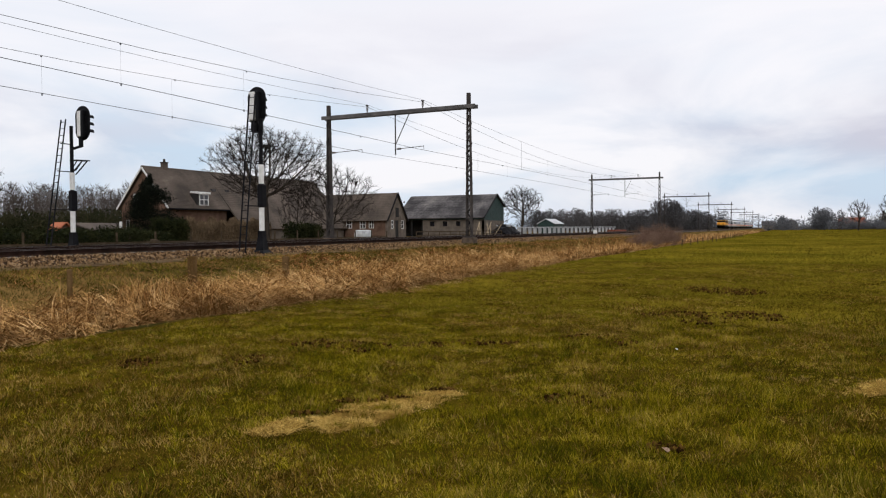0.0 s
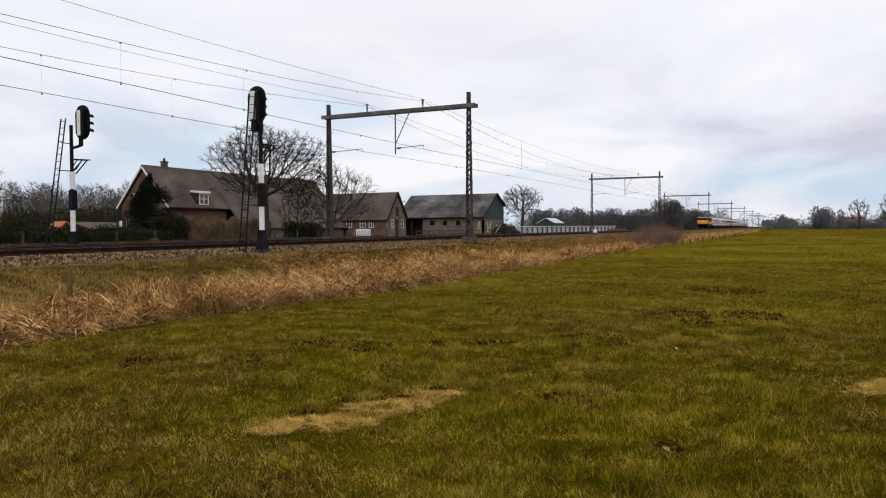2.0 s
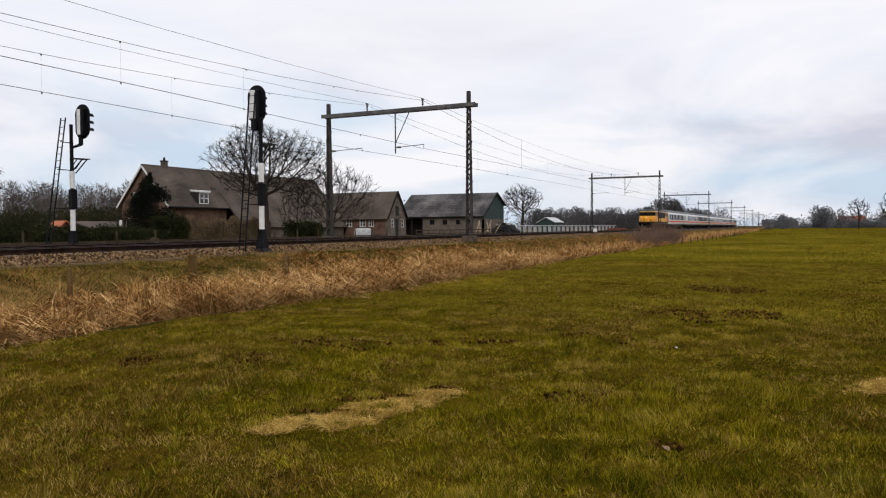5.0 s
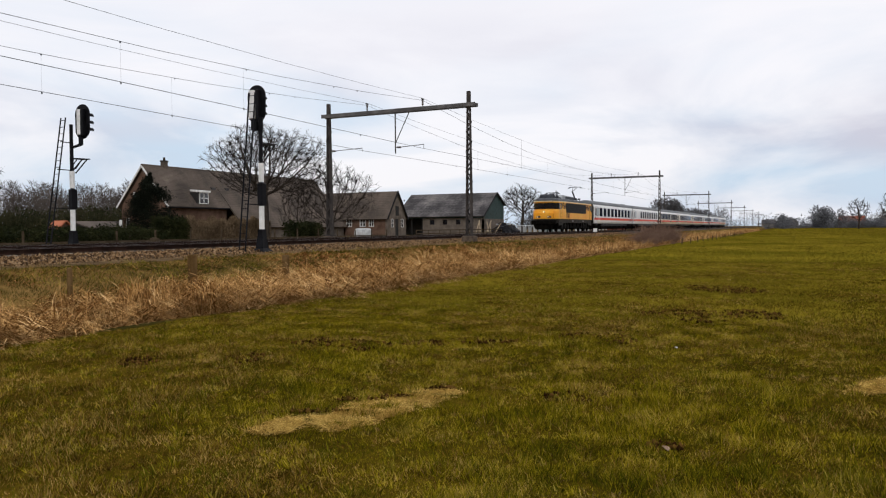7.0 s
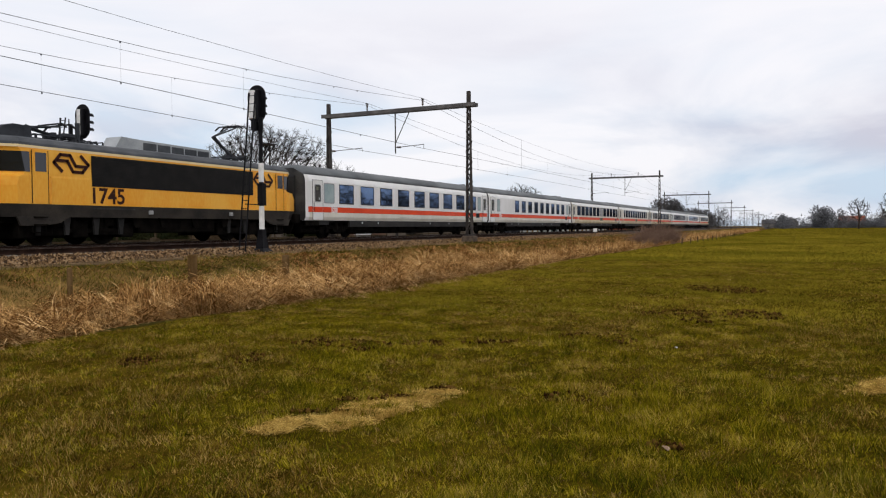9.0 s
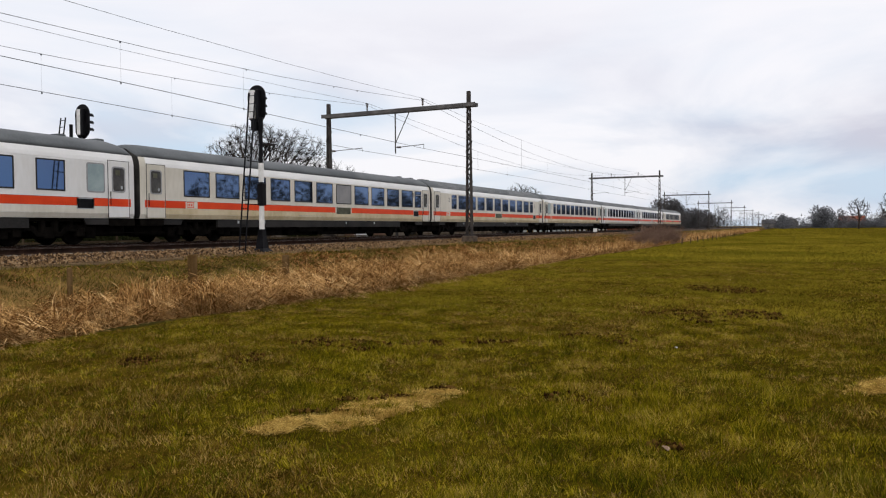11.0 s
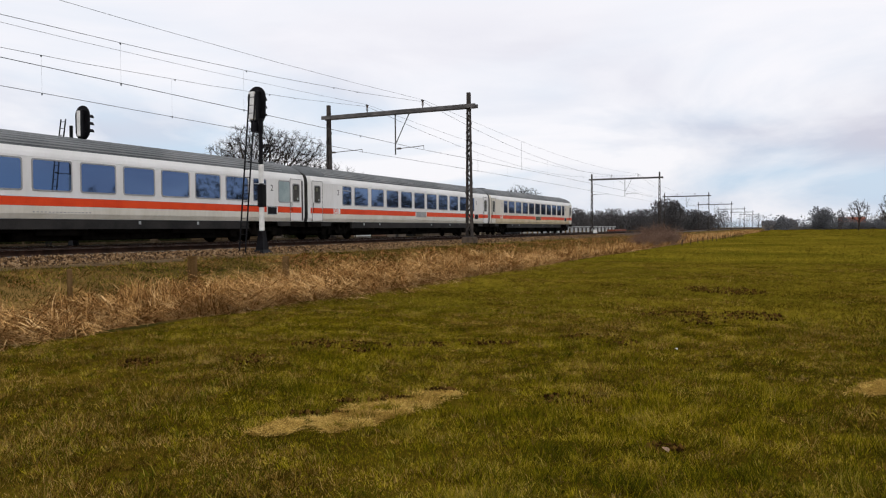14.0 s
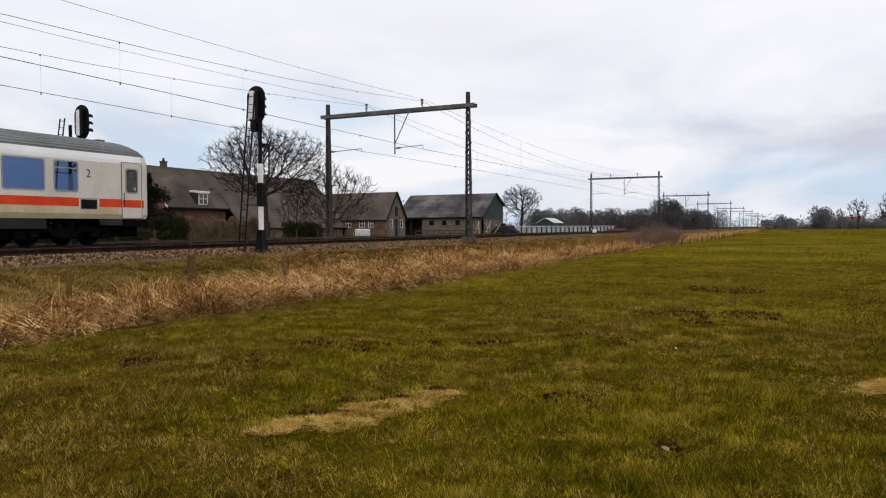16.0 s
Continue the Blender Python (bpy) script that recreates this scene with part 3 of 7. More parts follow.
# ---------------------------------------------------------------- signals
def signal_parts(sg, head_z, shift, ladder_off, near):
    base = B()
    loft(base, [[(x * s * 0.86, y * s * 0.86, z) for x, y in ((-1, -1), (1, -1), (1, 1), (-1, 1))] for s, z in ((0.40, -0.42), (0.38, -0.36), (0.20, -0.20), (0.135, 0.30), (0.125, 0.52))])
    part("pedestal", base, M_BLACK, sg, "black flared cast pedestal")
    for z0, z1, m, w in ((0.52, 1.40, M_WHITE, 0.10), (1.40, 2.30, M_BLACK, 0.085), (2.30, 3.02, M_WHITE, 0.10), (3.02, head_z - 0.15, M_BLACK, 0.075)):
        s = B()
        tube(s, (0, 0, z0), (0, 0, z1), w, n=10)
        part("mast_section", s, m, sg, "white mast band" if m is M_WHITE else "black mast band")
    c = B()
    box(c, -0.12, 0.12, -0.11, 0.15, 1.42, 2.26, 0.02)
    part("relay_box", c, M_BLACK, sg, "black relay box")
    # round-ended target board facing along the track, hoods on its front, white lamp case on its back
    BR = 0.42
    brd = B()
    pts = [(shift + BR * math.cos(a), head_z + BR + (BR * math.sin(a) if math.sin(a) < 0 else 0.60 + BR * math.sin(a))) for a in [k * math.tau / 24 for k in range(24)]]
    prism(brd, pts, "y", 0.10, 0.14)
    board = part("target_board", brd, M_BLACK, sg, "black round-ended target board")
    cs = B()
    box(cs, shift - 0.20, shift + 0.06, -0.13 if near else -0.02, 0.10, head_z + 0.16, head_z + 1.22, 0.02)
    part("lamp_case", cs, M_WHITE, board, "white lamp case")
    cs = B()
    box(cs, shift + 0.08, shift + 0.22, -0.08, 0.10, head_z + 0.1, head_z + 1.24, 0.02)
    part("case_hinge_side", cs, M_BLACK, board)
    for q in range(3):
        h = B()
        z = head_z + 0.36 + q * 0.30
        for k in range(9):
            a0, a1 = [math.pi * (j / 9) for j in (k, k + 1)]
            p = [(shift + 0.135 * math.cos(a), z + 0.135 * math.sin(a)) for a in (a0, a1)]
            o = [(shift + 0.152 * math.cos(a), z + 0.152 * math.sin(a)) for a in (a1, a0)]
            prism(h, p + o, "y", 0.14, 0.56)
        part("lamp_hood", h, M_BLACK, board)
    nk = B()
    if not near:
        tube(nk, (0, 0, head_z - 0.35), (shift, 0.02, head_z - 0.25), 0.06, n=8)
        tube(nk, (shift, 0.02, head_z - 0.27), (shift, 0.02, head_z + 0.1), 0.09, n=8)
        tube(nk, (0, 0, head_z - 0.3), (0, 0, head_z + 0.62), 0.07, n=8)
    else:
        tube(nk, (0, 0, head_z - 0.4), (0, 0, head_z + 0.2), 0.10, n=8)
        box(nk, -0.34, -0.08, -0.14, 0.12, head_z - 0.30, head_z + 0.02)
    part("head_bracket", nk, M_BLACK, sg)
    br = B()
    z = 3.75 if near else 3.55
    bar(br, (0, 0.05, z), (0, 0.75, z + 0.02), 0.40, 0.04)
    for sx in (-0.16, 0.16):
        bar(br, (sx, 0.05, z - 0.62), (sx, 0.62, z), 0.04, 0.04)
        bar(br, (sx, 0.05, z - 0.45), (sx, 0.38, z), 0.03, 0.03)
    part("step_bracket", br, M_BLACK, sg, "black step bracket")
    lad = thing("ladder", "", "")
    lad.parent = sg
    y0, y1 = ladder_off
    top = head_z + (1.05 if near else 0.85)
    for sx in (-0.14, 0.14):
        r = B()
        bar(r, (sx, y0, -0.40), (sx, y1, top), 0.03, 0.05)
        part("ladder_rail", r, M_BLACK, lad)
    n = 20
    for k in range(n):
        u = (k + 0.6) / n
        r = B()
        p = Vector((0, y0 + (y1 - y0) * u, -0.4 + (top + 0.4) * u))
        tube(r, p - Vector((0.14, 0, 0)), p + Vector((0.14, 0, 0)), 0.013, n=5)
        part("rung", r, M_BLACK, lad)
    for z in (1.45, 3.05, 4.2):
        u = (z + 0.4) / (top + 0.4)
        r = B()
        bar(r, (0, 0, z), (0, y0 + (y1 - y0) * u, z), 0.035, 0.035)
        part("ladder_stay", r, M_BLACK, lad)


s1 = thing("railway_signal", "black signal with round-ended board on a black and white mast", "railway signal", "railway signals", at=pose(-18.2, 22.63, RAIL))
signal_parts(s1, 4.55, -0.26, (-1.15, -0.45), True)
s2 = thing("railway_signal", "black three-lamp signal on a banded mast beyond the tracks", "railway signal", "railway signals", at=pose(-27.4, 21.75, RAIL))
signal_parts(s2, 4.35, 0.55, (-1.22, -0.36), False)


# ---------------------------------------------------------------- train
def wheel_mesh(r, w):
    bm = B()
    pr = [(0.06, w), (r * 0.35, w), (r * 0.4, w * 0.6), (r * 0.8, w * 0.5), (r * 0.84, w), (r, w), (r + 0.03, -w * 0.6), (r + 0.03, -w), (r * 0.84, -w), (0.06, -w)]
    n = 20
    rings = [[(v, u * math.cos(k * math.tau / n), u * math.sin(k * math.tau / n)) for k in range(n)] for u, v in pr]
    return mesh_of("wheel", loft(bm, rings), M_DARKSTEEL, False)


def bogie(parent, y, base, r, wheel, heavy=False):
    f = B()
    h = base / 2
    for s in (-1, 1):
        x0, x1 = (0.98, 1.16) if s > 0 else (-1.16, -0.98)
        prism(f, [(y - h - 0.45, r + 0.12), (y - h - 0.2, r + 0.26), (y - 0.6, r + 0.24), (y - 0.45, r + 0.02), (y + 0.45, r + 0.02), (y + 0.6, r + 0.24), (y + h + 0.2, r + 0.26), (y + h + 0.45, r + 0.12), (y + h + 0.3, r), (y + 0.7, r + 0.06), (y + 0.5, r - 0.14), (y - 0.5, r - 0.14), (y - 0.7, r + 0.06), (y - h - 0.3, r)], "x", x0, x1)
        for q in (-1, 1):
            box(f, x0 - 0.02, x1 + 0.06, y + q * h - 0.16, y + q * h + 0.16, r - 0.16, r + 0.16, 0.03)
            tube(f, ((x0 + x1) / 2, y + q * (h - 0.35), r + 0.1), ((x0 + x1) / 2, y + q * (h - 0.35), r + 0.5), 0.10, n=8)
            tube(f, ((x0 + x1) / 2, y + q * 0.25, r), ((x0 + x1) / 2, y + q * 0.25, r + 0.42), 0.13, n=8)
        if heavy:
            for q in (-1.25, 1.25):
                box(f, x1 - 0.04 if s > 0 else x0 - 0.06, x1 + 0.06 if s > 0 else x0 + 0.04, y + q - 0.2, y + q + 0.2, r + 0.0, r + 0.5, 0.02)
    box(f, -0.98, 0.98, y - 0.5, y + 0.5, r - 0.02, r + 0.2)
    b = part("bogie", f, M_DARKSTEEL, parent, "dirty bogie frame, near-black with painted shade")
    if heavy:
        for s in (-1, 1):
            for q in (-1.75, -0.62, 0.62, 1.75):
                sg = B()
                loft(sg, [[(s * 1.24 + x * 0.05, y + q + v * w, z) for x, v in ((-1, -1), (1, -1), (1, 1), (-1, 1))] for w, z in ((0.07, r - 0.22), (0.10, r + 0.1), (0.16, r + 0.42))])
                part("spring_strut", sg, M_SKIRT, b, "dusty grey spring strut")
    for q in (-h, h):
        for s in (-0.755, 0.755):
            w = part("wheel", wheel, None, b)
            w.location = (s, y + q, r)
            if s < 0:
                w.rotation_euler = (0, 0, math.pi)
        ax = B()
        tube(ax, (-0.7, y + q, r), (0.7, y + q, r), 0.08, n=8)
        part("axle", ax, M_DARKSTEEL, b)


def buffers(parent, y, d):
    for s in (-0.875, 0.875):
        bf = B()
        tube(bf, (s, y, 1.06), (s, y + d * 0.45, 1.06), 0.10, n=10)
        tube(bf, (s, y + d * 0.45, 1.06), (s, y + d * 0.55, 1.06), 0.23, n=14)
        part("buffer", bf, M_DARKSTEEL, parent)


LOCO = 17.48


def loco_plan(z, grow=0.0):
    """Half outline of the locomotive body at height z, front end: (front y, front half width, corner y, side half width)."""
    zs = [1.02, 1.44, 2.05, 2.36, 2.44, 2.50, 3.22, 3.34, 3.46]
    fy = np.interp(z, zs, [0.62, 0.52, 0.50, 0.62, 0.95, 1.02, 0.86, 0.74, 0.74])
    fw = np.interp(z, zs, [1.05, 1.12, 1.12, 1.10, 1.06, 1.02, 0.98, 1.0, 1.0])
    cy = np.interp(z, zs, [1.5, 1.35, 1.32, 1.4, 1.6, 1.62, 1.5, 1.4, 1.4])
    sw = np.interp(z, zs, [1.44, 1.48, 1.48, 1.48, 1.47, 1.47, 1.44, 1.43, 1.43])
    return fy - grow, fw + grow * 0.6, cy - grow * 0.5, sw + grow


def loco_ring(z):
    fy, fw, cy, sw = loco_plan(z)
    half = [(-sw, cy), (-fw, fy), (fw, fy), (sw, cy)]
    return [(x, y, z) for x, y in half] + [(x, LOCO - y, z) for x, y in half[::-1]]


def side_plate(bm, y0, y1, z0, z1, x, s, t=0.006):
    box(bm, min(s * x, s * (x + t)), max(s * x, s * (x + t)), y0, y1, z0, z1)
    return bm


def arrow_logo(bm, y0, y1, z0, z1, x, turned):
    """One of two interlocked arrows, as a bent flat bar."""
    w, h = y1 - y0, z1 - z0
    t = 0.105 * h / 0.55

    def stroke(*pts):
        for (a, b), (c, d) in zip(pts, pts[1:]):
            p, q = Vector((x, y0 + a * w, z0 + b * h)), Vector((x, y0 + c * w, z0 + d * h))
            e = (q - p).normalized() * t * 0.3
            bar(bm, p - e, q + e, 0.012, t)
    half = [(0.22, 0.0), (0.0, 0.5), (0.18, 1.0), (0.46, 1.0), (0.62, 0.36), (0.90, 0.36)]
    stroke(*[(1 - a, 1 - b) if turned else (a, b) for a, b in half])
    return bm


def lettering(text, size, at, material, parent, name="lettering", face=1, bold=0.0):
    """Flat letters standing on the side of a vehicle (reads towards +x)."""
    cu = bpy.data.curves.new(name, "FONT")
    cu.body, cu.size, cu.extrude, cu.offset = text, size, 0.002, bold
    tmp = bpy.data.objects.new("tmp", cu)
    scene.collection.objects.link(tmp)
    me = bpy.data.meshes.new_from_object(tmp.evaluated_get(bpy.context.evaluated_depsgraph_get()))
    bpy.data.objects.remove(tmp)
    me.transform(Matrix.Translation(at) @ Euler((radians(90), 0, radians(90 if face > 0 else -90))).to_matrix().to_4x4())
    me.materials.clear()
    me.materials.append(material)
    return part(name, me, None, parent)


def build_loco():
    lo = thing("locomotive", "yellow and grey electric locomotive with black side grilles", "locomotive", "the train")
    wl_ = wheel_mesh(0.58, 0.065)
    body = part("body", loft(B(), [loco_ring(z) for z in (1.44, 2.05, 2.36, 2.44, 2.50, 3.22, 3.34, 3.42)]), M_YELLOW, lo, "yellow body shell with protruding noses")
    part("sill", loft(B(), [loco_ring(z) for z in (1.00, 1.20, 1.438)]), M_LOCOGREY, lo, "dusty dark grey sill")
    # roof
    rings = []
    for z, ins in ((3.42, 0.0), (3.52, 0.03), (3.68, 0.22), (3.76, 0.5)):
        fy, fw, cy, sw = loco_plan(3.46)
        half = [(-(sw - ins), cy + ins * 0.6), (-(fw - ins * 0.6), fy + ins * 0.9), (fw - ins * 0.6, fy + ins * 0.9), (sw - ins, cy + ins * 0.6)]
        rings.append([(x, y, z + 0.001) for x, y in half] + [(x, LOCO - y, z + 0.001) for x, y in half[::-1]])
    part("roof", loft(B(), rings), M_ROOFGREY, lo, "dusty blue grey roof")
    line = B()
    rr = []
    for z in (3.335, 3.425):
        fy, fw, cy, sw = loco_plan(z, 0.008)
        half = [(-sw, cy), (-fw, fy), (fw, fy), (sw, cy)]
        rr.append([(x, y, z) for x, y in half] + [(x, LOCO - y, z) for x, y in half[::-1]])
    part("cream_line", loft(line, rr, caps=False), M_CREAM, lo, "cream line under the roof edge")
    # cab glazing band at each end, wrapping from the front to the side
    for end in (0, 1):
        g = B()
        rows = []
        for z in (2.52, 2.85, 3.20):
            fy, fw, cy, sw = loco_plan(z, 0.010)
            pts = [(-sw, 2.28), (-sw, cy), (-fw, fy), (fw, fy), (sw, cy), (sw, 1.80)]
            pts[0] = (-sw, 1.80)
            rows.append([(x, y if not end else LOCO - y, z) for x, y in pts])
        loft(g, rows, closed=False, caps=False)
        part("cab_glazing", g, M_CABGLASS, lo, "dark wraparound cab windows")
        f = B()
        for x in (-0.03,):
            fy = loco_plan(2.85, 0.02)[0]
            a, b = loco_plan(2.5, 0.02)[0], loco_plan(3.22, 0.02)[0]
            bar(f, (x, a if not end else LOCO - a, 2.5), (x, b if not end else LOCO - b, 3.22), 0.06, 0.03)
        part("window_pillar", f, M_BLACK, lo)
        for s in (-1, 1):
            f = B()
            a, b = loco_plan(2.5, 0.03), loco_plan(3.2, 0.03)
            bar(f, (s * a[1], a[0] if not end else LOCO - a[0], 2.5), (s * b[1], b[0] if not end else LOCO - b[0], 3.2), 0.05, 0.03)
            part("window_pillar", f, M_BLACK, lo)
        wp = B()
        for s in (-0.5, 0.45):
            fy = loco_plan(2.6, 0.05)[0]
            y = fy if not end else LOCO - fy
            bar(wp, (s, y, 2.48), (s + 0.35, y - (0.06 if not end else -0.06), 2.95), 0.02, 0.02)
        part("wiper", wp, M_BLACK, lo)
        # lamps
        for s in (-0.62, 0.62):
            h = B()
            y = 0.50 if not end else LOCO - 0.50
            d = -1 if not end else 1
            tube(h, (s - 0.11, y - d * 0.02, 1.66), (s - 0.11, y + d * 0.05, 1.66), 0.13, 0.125, 14)
            tube(h, (s + 0.13, y - d * 0.02, 1.66), (s + 0.13, y + d * 0.05, 1.66), 0.11, 0.105, 14)
            hl = part("headlamp", h, M_LOCOGREY, lo, "round headlamp pair")
            lens = B()
            tube(lens, (s - 0.11, y + d * 0.045, 1.66), (s - 0.11, y + d * 0.06, 1.66), 0.052, n=14)
            part("lens", lens, M_LAMP if not end else M_CABGLASS, hl, "lit warm lens" if not end else "")
            lens = B()
            tube(lens, (s + 0.13, y + d * 0.045, 1.66), (s + 0.13, y + d * 0.06, 1.66), 0.085, n=14)
            part("lens", lens, M_CABGLASS, hl)
        h = B()
        y = 0.57 if not end else LOCO - 0.57
        d = -1 if not end else 1
        tube(h, (0, y - d * 0.03, 2.22), (0, y + d * 0.05, 2.22), 0.12, n=14)
        hl = part("top_headlamp", h, M_WINFRAME, lo)
        lens = B()
        tube(lens, (0, y + d * 0.045, 2.22), (0, y + d * 0.06, 2.22), 0.07, n=14)
        part("lens", lens, M_LAMP if not end else M_CABGLASS, hl)
        # buffer beam and apron
        bb = B()
        y0, y1 = (0.30, 0.75) if not end else (LOCO - 0.75, LOCO - 0.30)
        box(bb, -1.38, 1.38, y0, y1, 0.82, 1.30, 0.03)
        prism(bb, [(-1.2, 0.82), (1.2, 0.82), (0.95, 0.30), (-0.95, 0.30)], "y", y0 + 0.1, y0 + 0.16)
        box(bb, -0.12, 0.12, (0.05 if not end else LOCO - 0.4), (0.4 if not end else LOCO - 0.05), 0.92, 1.14)
        part("buffer_beam", bb, M_DARKSTEEL, lo)
        buffers(lo, 0.32 if not end else LOCO - 0.32, -0.6 if not end else 0.6)
        hr = B()
        y = 0.42 if not end else LOCO - 0.42
        for s in (-1.1, 1.1):
            tube(hr, (s, y, 1.45), (s, y, 1.9), 0.015)
        part("handrail", hr, M_BLACK, lo)
    for s in (1, -1):
        g = B()
        side_plate(g, 4.24, 13.27, 2.14, 3.26, 1.462, s, 0.03)
        grille = part("side_grille", g, M_GRILLE, lo, "long black ventilation grille")
        sl = B()
        for k in range(22):
            z = 2.18 + k * 0.049
            side_plate(sl, 4.28, 13.23, z, z + 0.02, 1.492, s, 0.008)
        part("louvres", sl, M_GRILLE, grille)
        for y0, y1 in ((1.86, 2.46), (LOCO - 2.46, LOCO - 1.86)):
            d = B()
            side_plate(d, y0, y1, 1.46, 3.28, 1.476, s, 0.012)
            door = part("cab_door", d, M_YELLOW, lo)
            gl = B()
            side_plate(gl, y0 + 0.12, y1 - 0.06, 2.55, 3.20, 1.488, s, 0.004)
            part("door_window", gl, M_CABGLASS, door)
            ed = B()
            for yy in (y0 - 0.015, y1 - 0.005):
                side_plate(ed, yy, yy + 0.025, 1.46, 3.28, 1.478, s, 0.013)
            part("door_seal", ed, M_BLACK, door)
            hd = B()
            for yy in (y0 - 0.10, y1 + 0.08):
                tube(hd, (s * 1.53, yy, 1.45), (s * 1.53, yy, 2.4), 0.014)
                for zz in (1.47, 2.38):
                    tube(hd, (s * 1.46, yy, zz), (s * 1.53, yy, zz), 0.012)
            part("grab_rail", hd, M_YELLOW, lo)
            st = B()
            for zz in (0.45, 0.72, 0.98):
                box(st, s * 1.38 - 0.14, s * 1.38 + 0.14, y0 + 0.05, y1 - 0.05, zz, zz + 0.03)
            for yy in (y0 + 0.05, y1 - 0.05):
                box(st, s * 1.38 - 0.03, s * 1.38 + 0.03, yy - 0.015, yy + 0.015, 0.45, 1.02)
            part("cab_steps", st, M_DARKSTEEL, lo)
        for y0, y1 in ((2.70, 4.10), (13.36, 14.74)):
            for turned in (False, True):
                part("arrow_mark", arrow_logo(B(), y0, y1, 2.62, 3.20, s * 1.484, turned), M_NUMBER, lo, "dark bent arrow mark")
        if s > 0:
            lettering("1745", 0.81, (1.486, 4.12, 1.53), M_NUMBER, lo, "running_number", 1, 0.016)
        else:
            lettering("1745", 0.74, (-1.486, 5.9, 1.55), M_NUMBER, lo, "running_number", -1, 0.016)
        for flip in (False, True):
            dr = B()
            prism(dr, [((LOCO - q) if flip else q, z) for q, z in ((1.30, 1.02), (3.35, 1.02), (2.95, 0.80), (2.30, 0.70), (1.45, 0.70))], "x", min(s * 1.36, s * 1.45), max(s * 1.36, s * 1.45))
            part("sill_drop", dr, M_LOCOGREY, lo, "dusty grey sill dropping under the cab")
        sm = B()
        for k in range(14):
            side_plate(sm, 4.3 + k * 0.14, 4.3 + k * 0.14 + 0.09, 1.30, 1.36, 1.475, s, 0.006)
        tagged(part("small_print", sm, M_ENDWALL, lo), kind="stuff")
        for yy in (6.9, 11.6):
            jk = B()
            box(jk, s * 1.50 - 0.06, s * 1.50 + 0.06, yy, yy + 0.18, 1.14, 1.30, 0.02)
            part("jacking_point", jk, M_WINFRAME, lo)
    # equipment under the frame
    u = B()
    box(u, -1.25, 1.25, 6.6, 10.9, 0.40, 1.0, 0.05)
    box(u, -1.0, 1.0, 0.9, 16.6, 0.80, 1.02)
    for y in (6.2, 7.6, 9.4, 11.2):
        prism(u, [(y, 1.0), (y + 0.5, 1.0), (y + 0.38, 0.62), (y + 0.12, 0.62)], "x", 1.2, 1.34)
    for yc in (3.95, LOCO - 3.95):
        box(u, -0.68, 0.68, yc - 2.5, yc + 2.5, 0.30, 0.9)
        for q in (-2.1, 0.0, 2.1):
            box(u, -1.22, 1.22, yc + q - 0.32, yc + q + 0.32, 0.26, 0.86, 0.04)
        for q in (-1.3, 1.3):
            box(u, 0.90, 1.20, yc + q - 0.62, yc + q + 0.62, 0.34, 0.62, 0.03)
            box(u, -1.20, -0.90, yc + q - 0.62, yc + q + 0.62, 0.34, 0.62, 0.03)
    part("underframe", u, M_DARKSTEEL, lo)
    for y in (3.95, LOCO - 3.95):
        bogie(lo, y, 2.6, 0.58, wl_, True)
    # roof equipment
    r = B()
    prism(r, [(6.2, 3.72), (6.55, 4.28), (7.6, 4.24), (11.55, 4.18), (11.65, 3.72)], "x", -0.42, 0.42)
    hump = part("roof_housing", r, M_PALEGREY, lo, "long pale grey roof housing with vents")
    for k in range(5):
        v = B()
        z1 = 4.16 - k * 0.015
        side_plate(v, 7.66 + k * 0.78, 8.36 + k * 0.78, 3.84, z1 - 0.02, 0.42, 1, 0.012)
        part("vent", v, M_ROOFGREY, hump)
    r = B()
    prism(r, [(1.15, 3.72), (1.35, 4.08), (1.75, 4.20), (2.40, 4.18), (2.46, 3.72)], "x", -0.72, 0.72)
    part("roof_fan_box", r, M_ROOFDARK, lo, "dark roof fan box")
    r = B()
    for k in range(5):
        y = 4.55 + k * 0.27
        for x in (-0.45, 0.45):
            tube(r, (x, y, 3.74), (x, y, 3.92), 0.05, 0.03, 8)
        tube(r, (-0.45, y, 3.92), (0.45, y, 3.94), 0.025)
    for x, y in ((0.35, 3.85), (0.35, 4.22)):
        tube(r, (x, y, 3.74), (x, y, 4.68), 0.022, n=6)
    tube(r, (0.30, 4.62, 3.74), (0.30, 4.62, 4.58), 0.09, n=8)
    part("roof_conductors", r, M_ROOFDARK, lo)

    def panto(y, up, s):
        pb = B()
        for x in (-0.5, 0.5):
            bar(pb, (x, y - 0.9, 3.95), (x, y + 0.9, 3.95), 0.06, 0.05)
        for yy in (-0.8, 0.8):
            bar(pb, (-0.5, y + yy, 3.95), (0.5, y + yy, 3.95), 0.06, 0.05)
            for x in (-0.5, 0.5):
                tube(pb, (x, y + yy, 3.72), (x, y + yy, 3.95), 0.06, 0.04, 8)
        p = part("pantograph", pb, M_ROOFDARK, lo, "raised single-arm pantograph" if up else "folded pantograph")
        a = B()
        knee = Vector((0, y - s * 0.98, 4.88)) if up else Vector((0, y - s * 0.90, 4.24))
        topp = Vector((0, y + s * 0.35, 5.44)) if up else Vector((0, y + s * 0.35, 4.36))
        for x in (-0.5, 0.0, 0.5):
            box(a, x - 0.10, x + 0.10, y + s * 0.25, y + s * 0.75, 3.96, 4.10, 0.02)
        bar(a, (-0.3, y + s * 0.1, 4.06), (0.3, y + s * 0.1, 4.06), 0.16, 0.12)
        tube(a, (0, y + s * 0.5, 4.0), knee, 0.075, 0.065)
        for x in (-0.25, 0.25):
            tube(a, knee, topp + Vector((x, 0, 0)), 0.036)
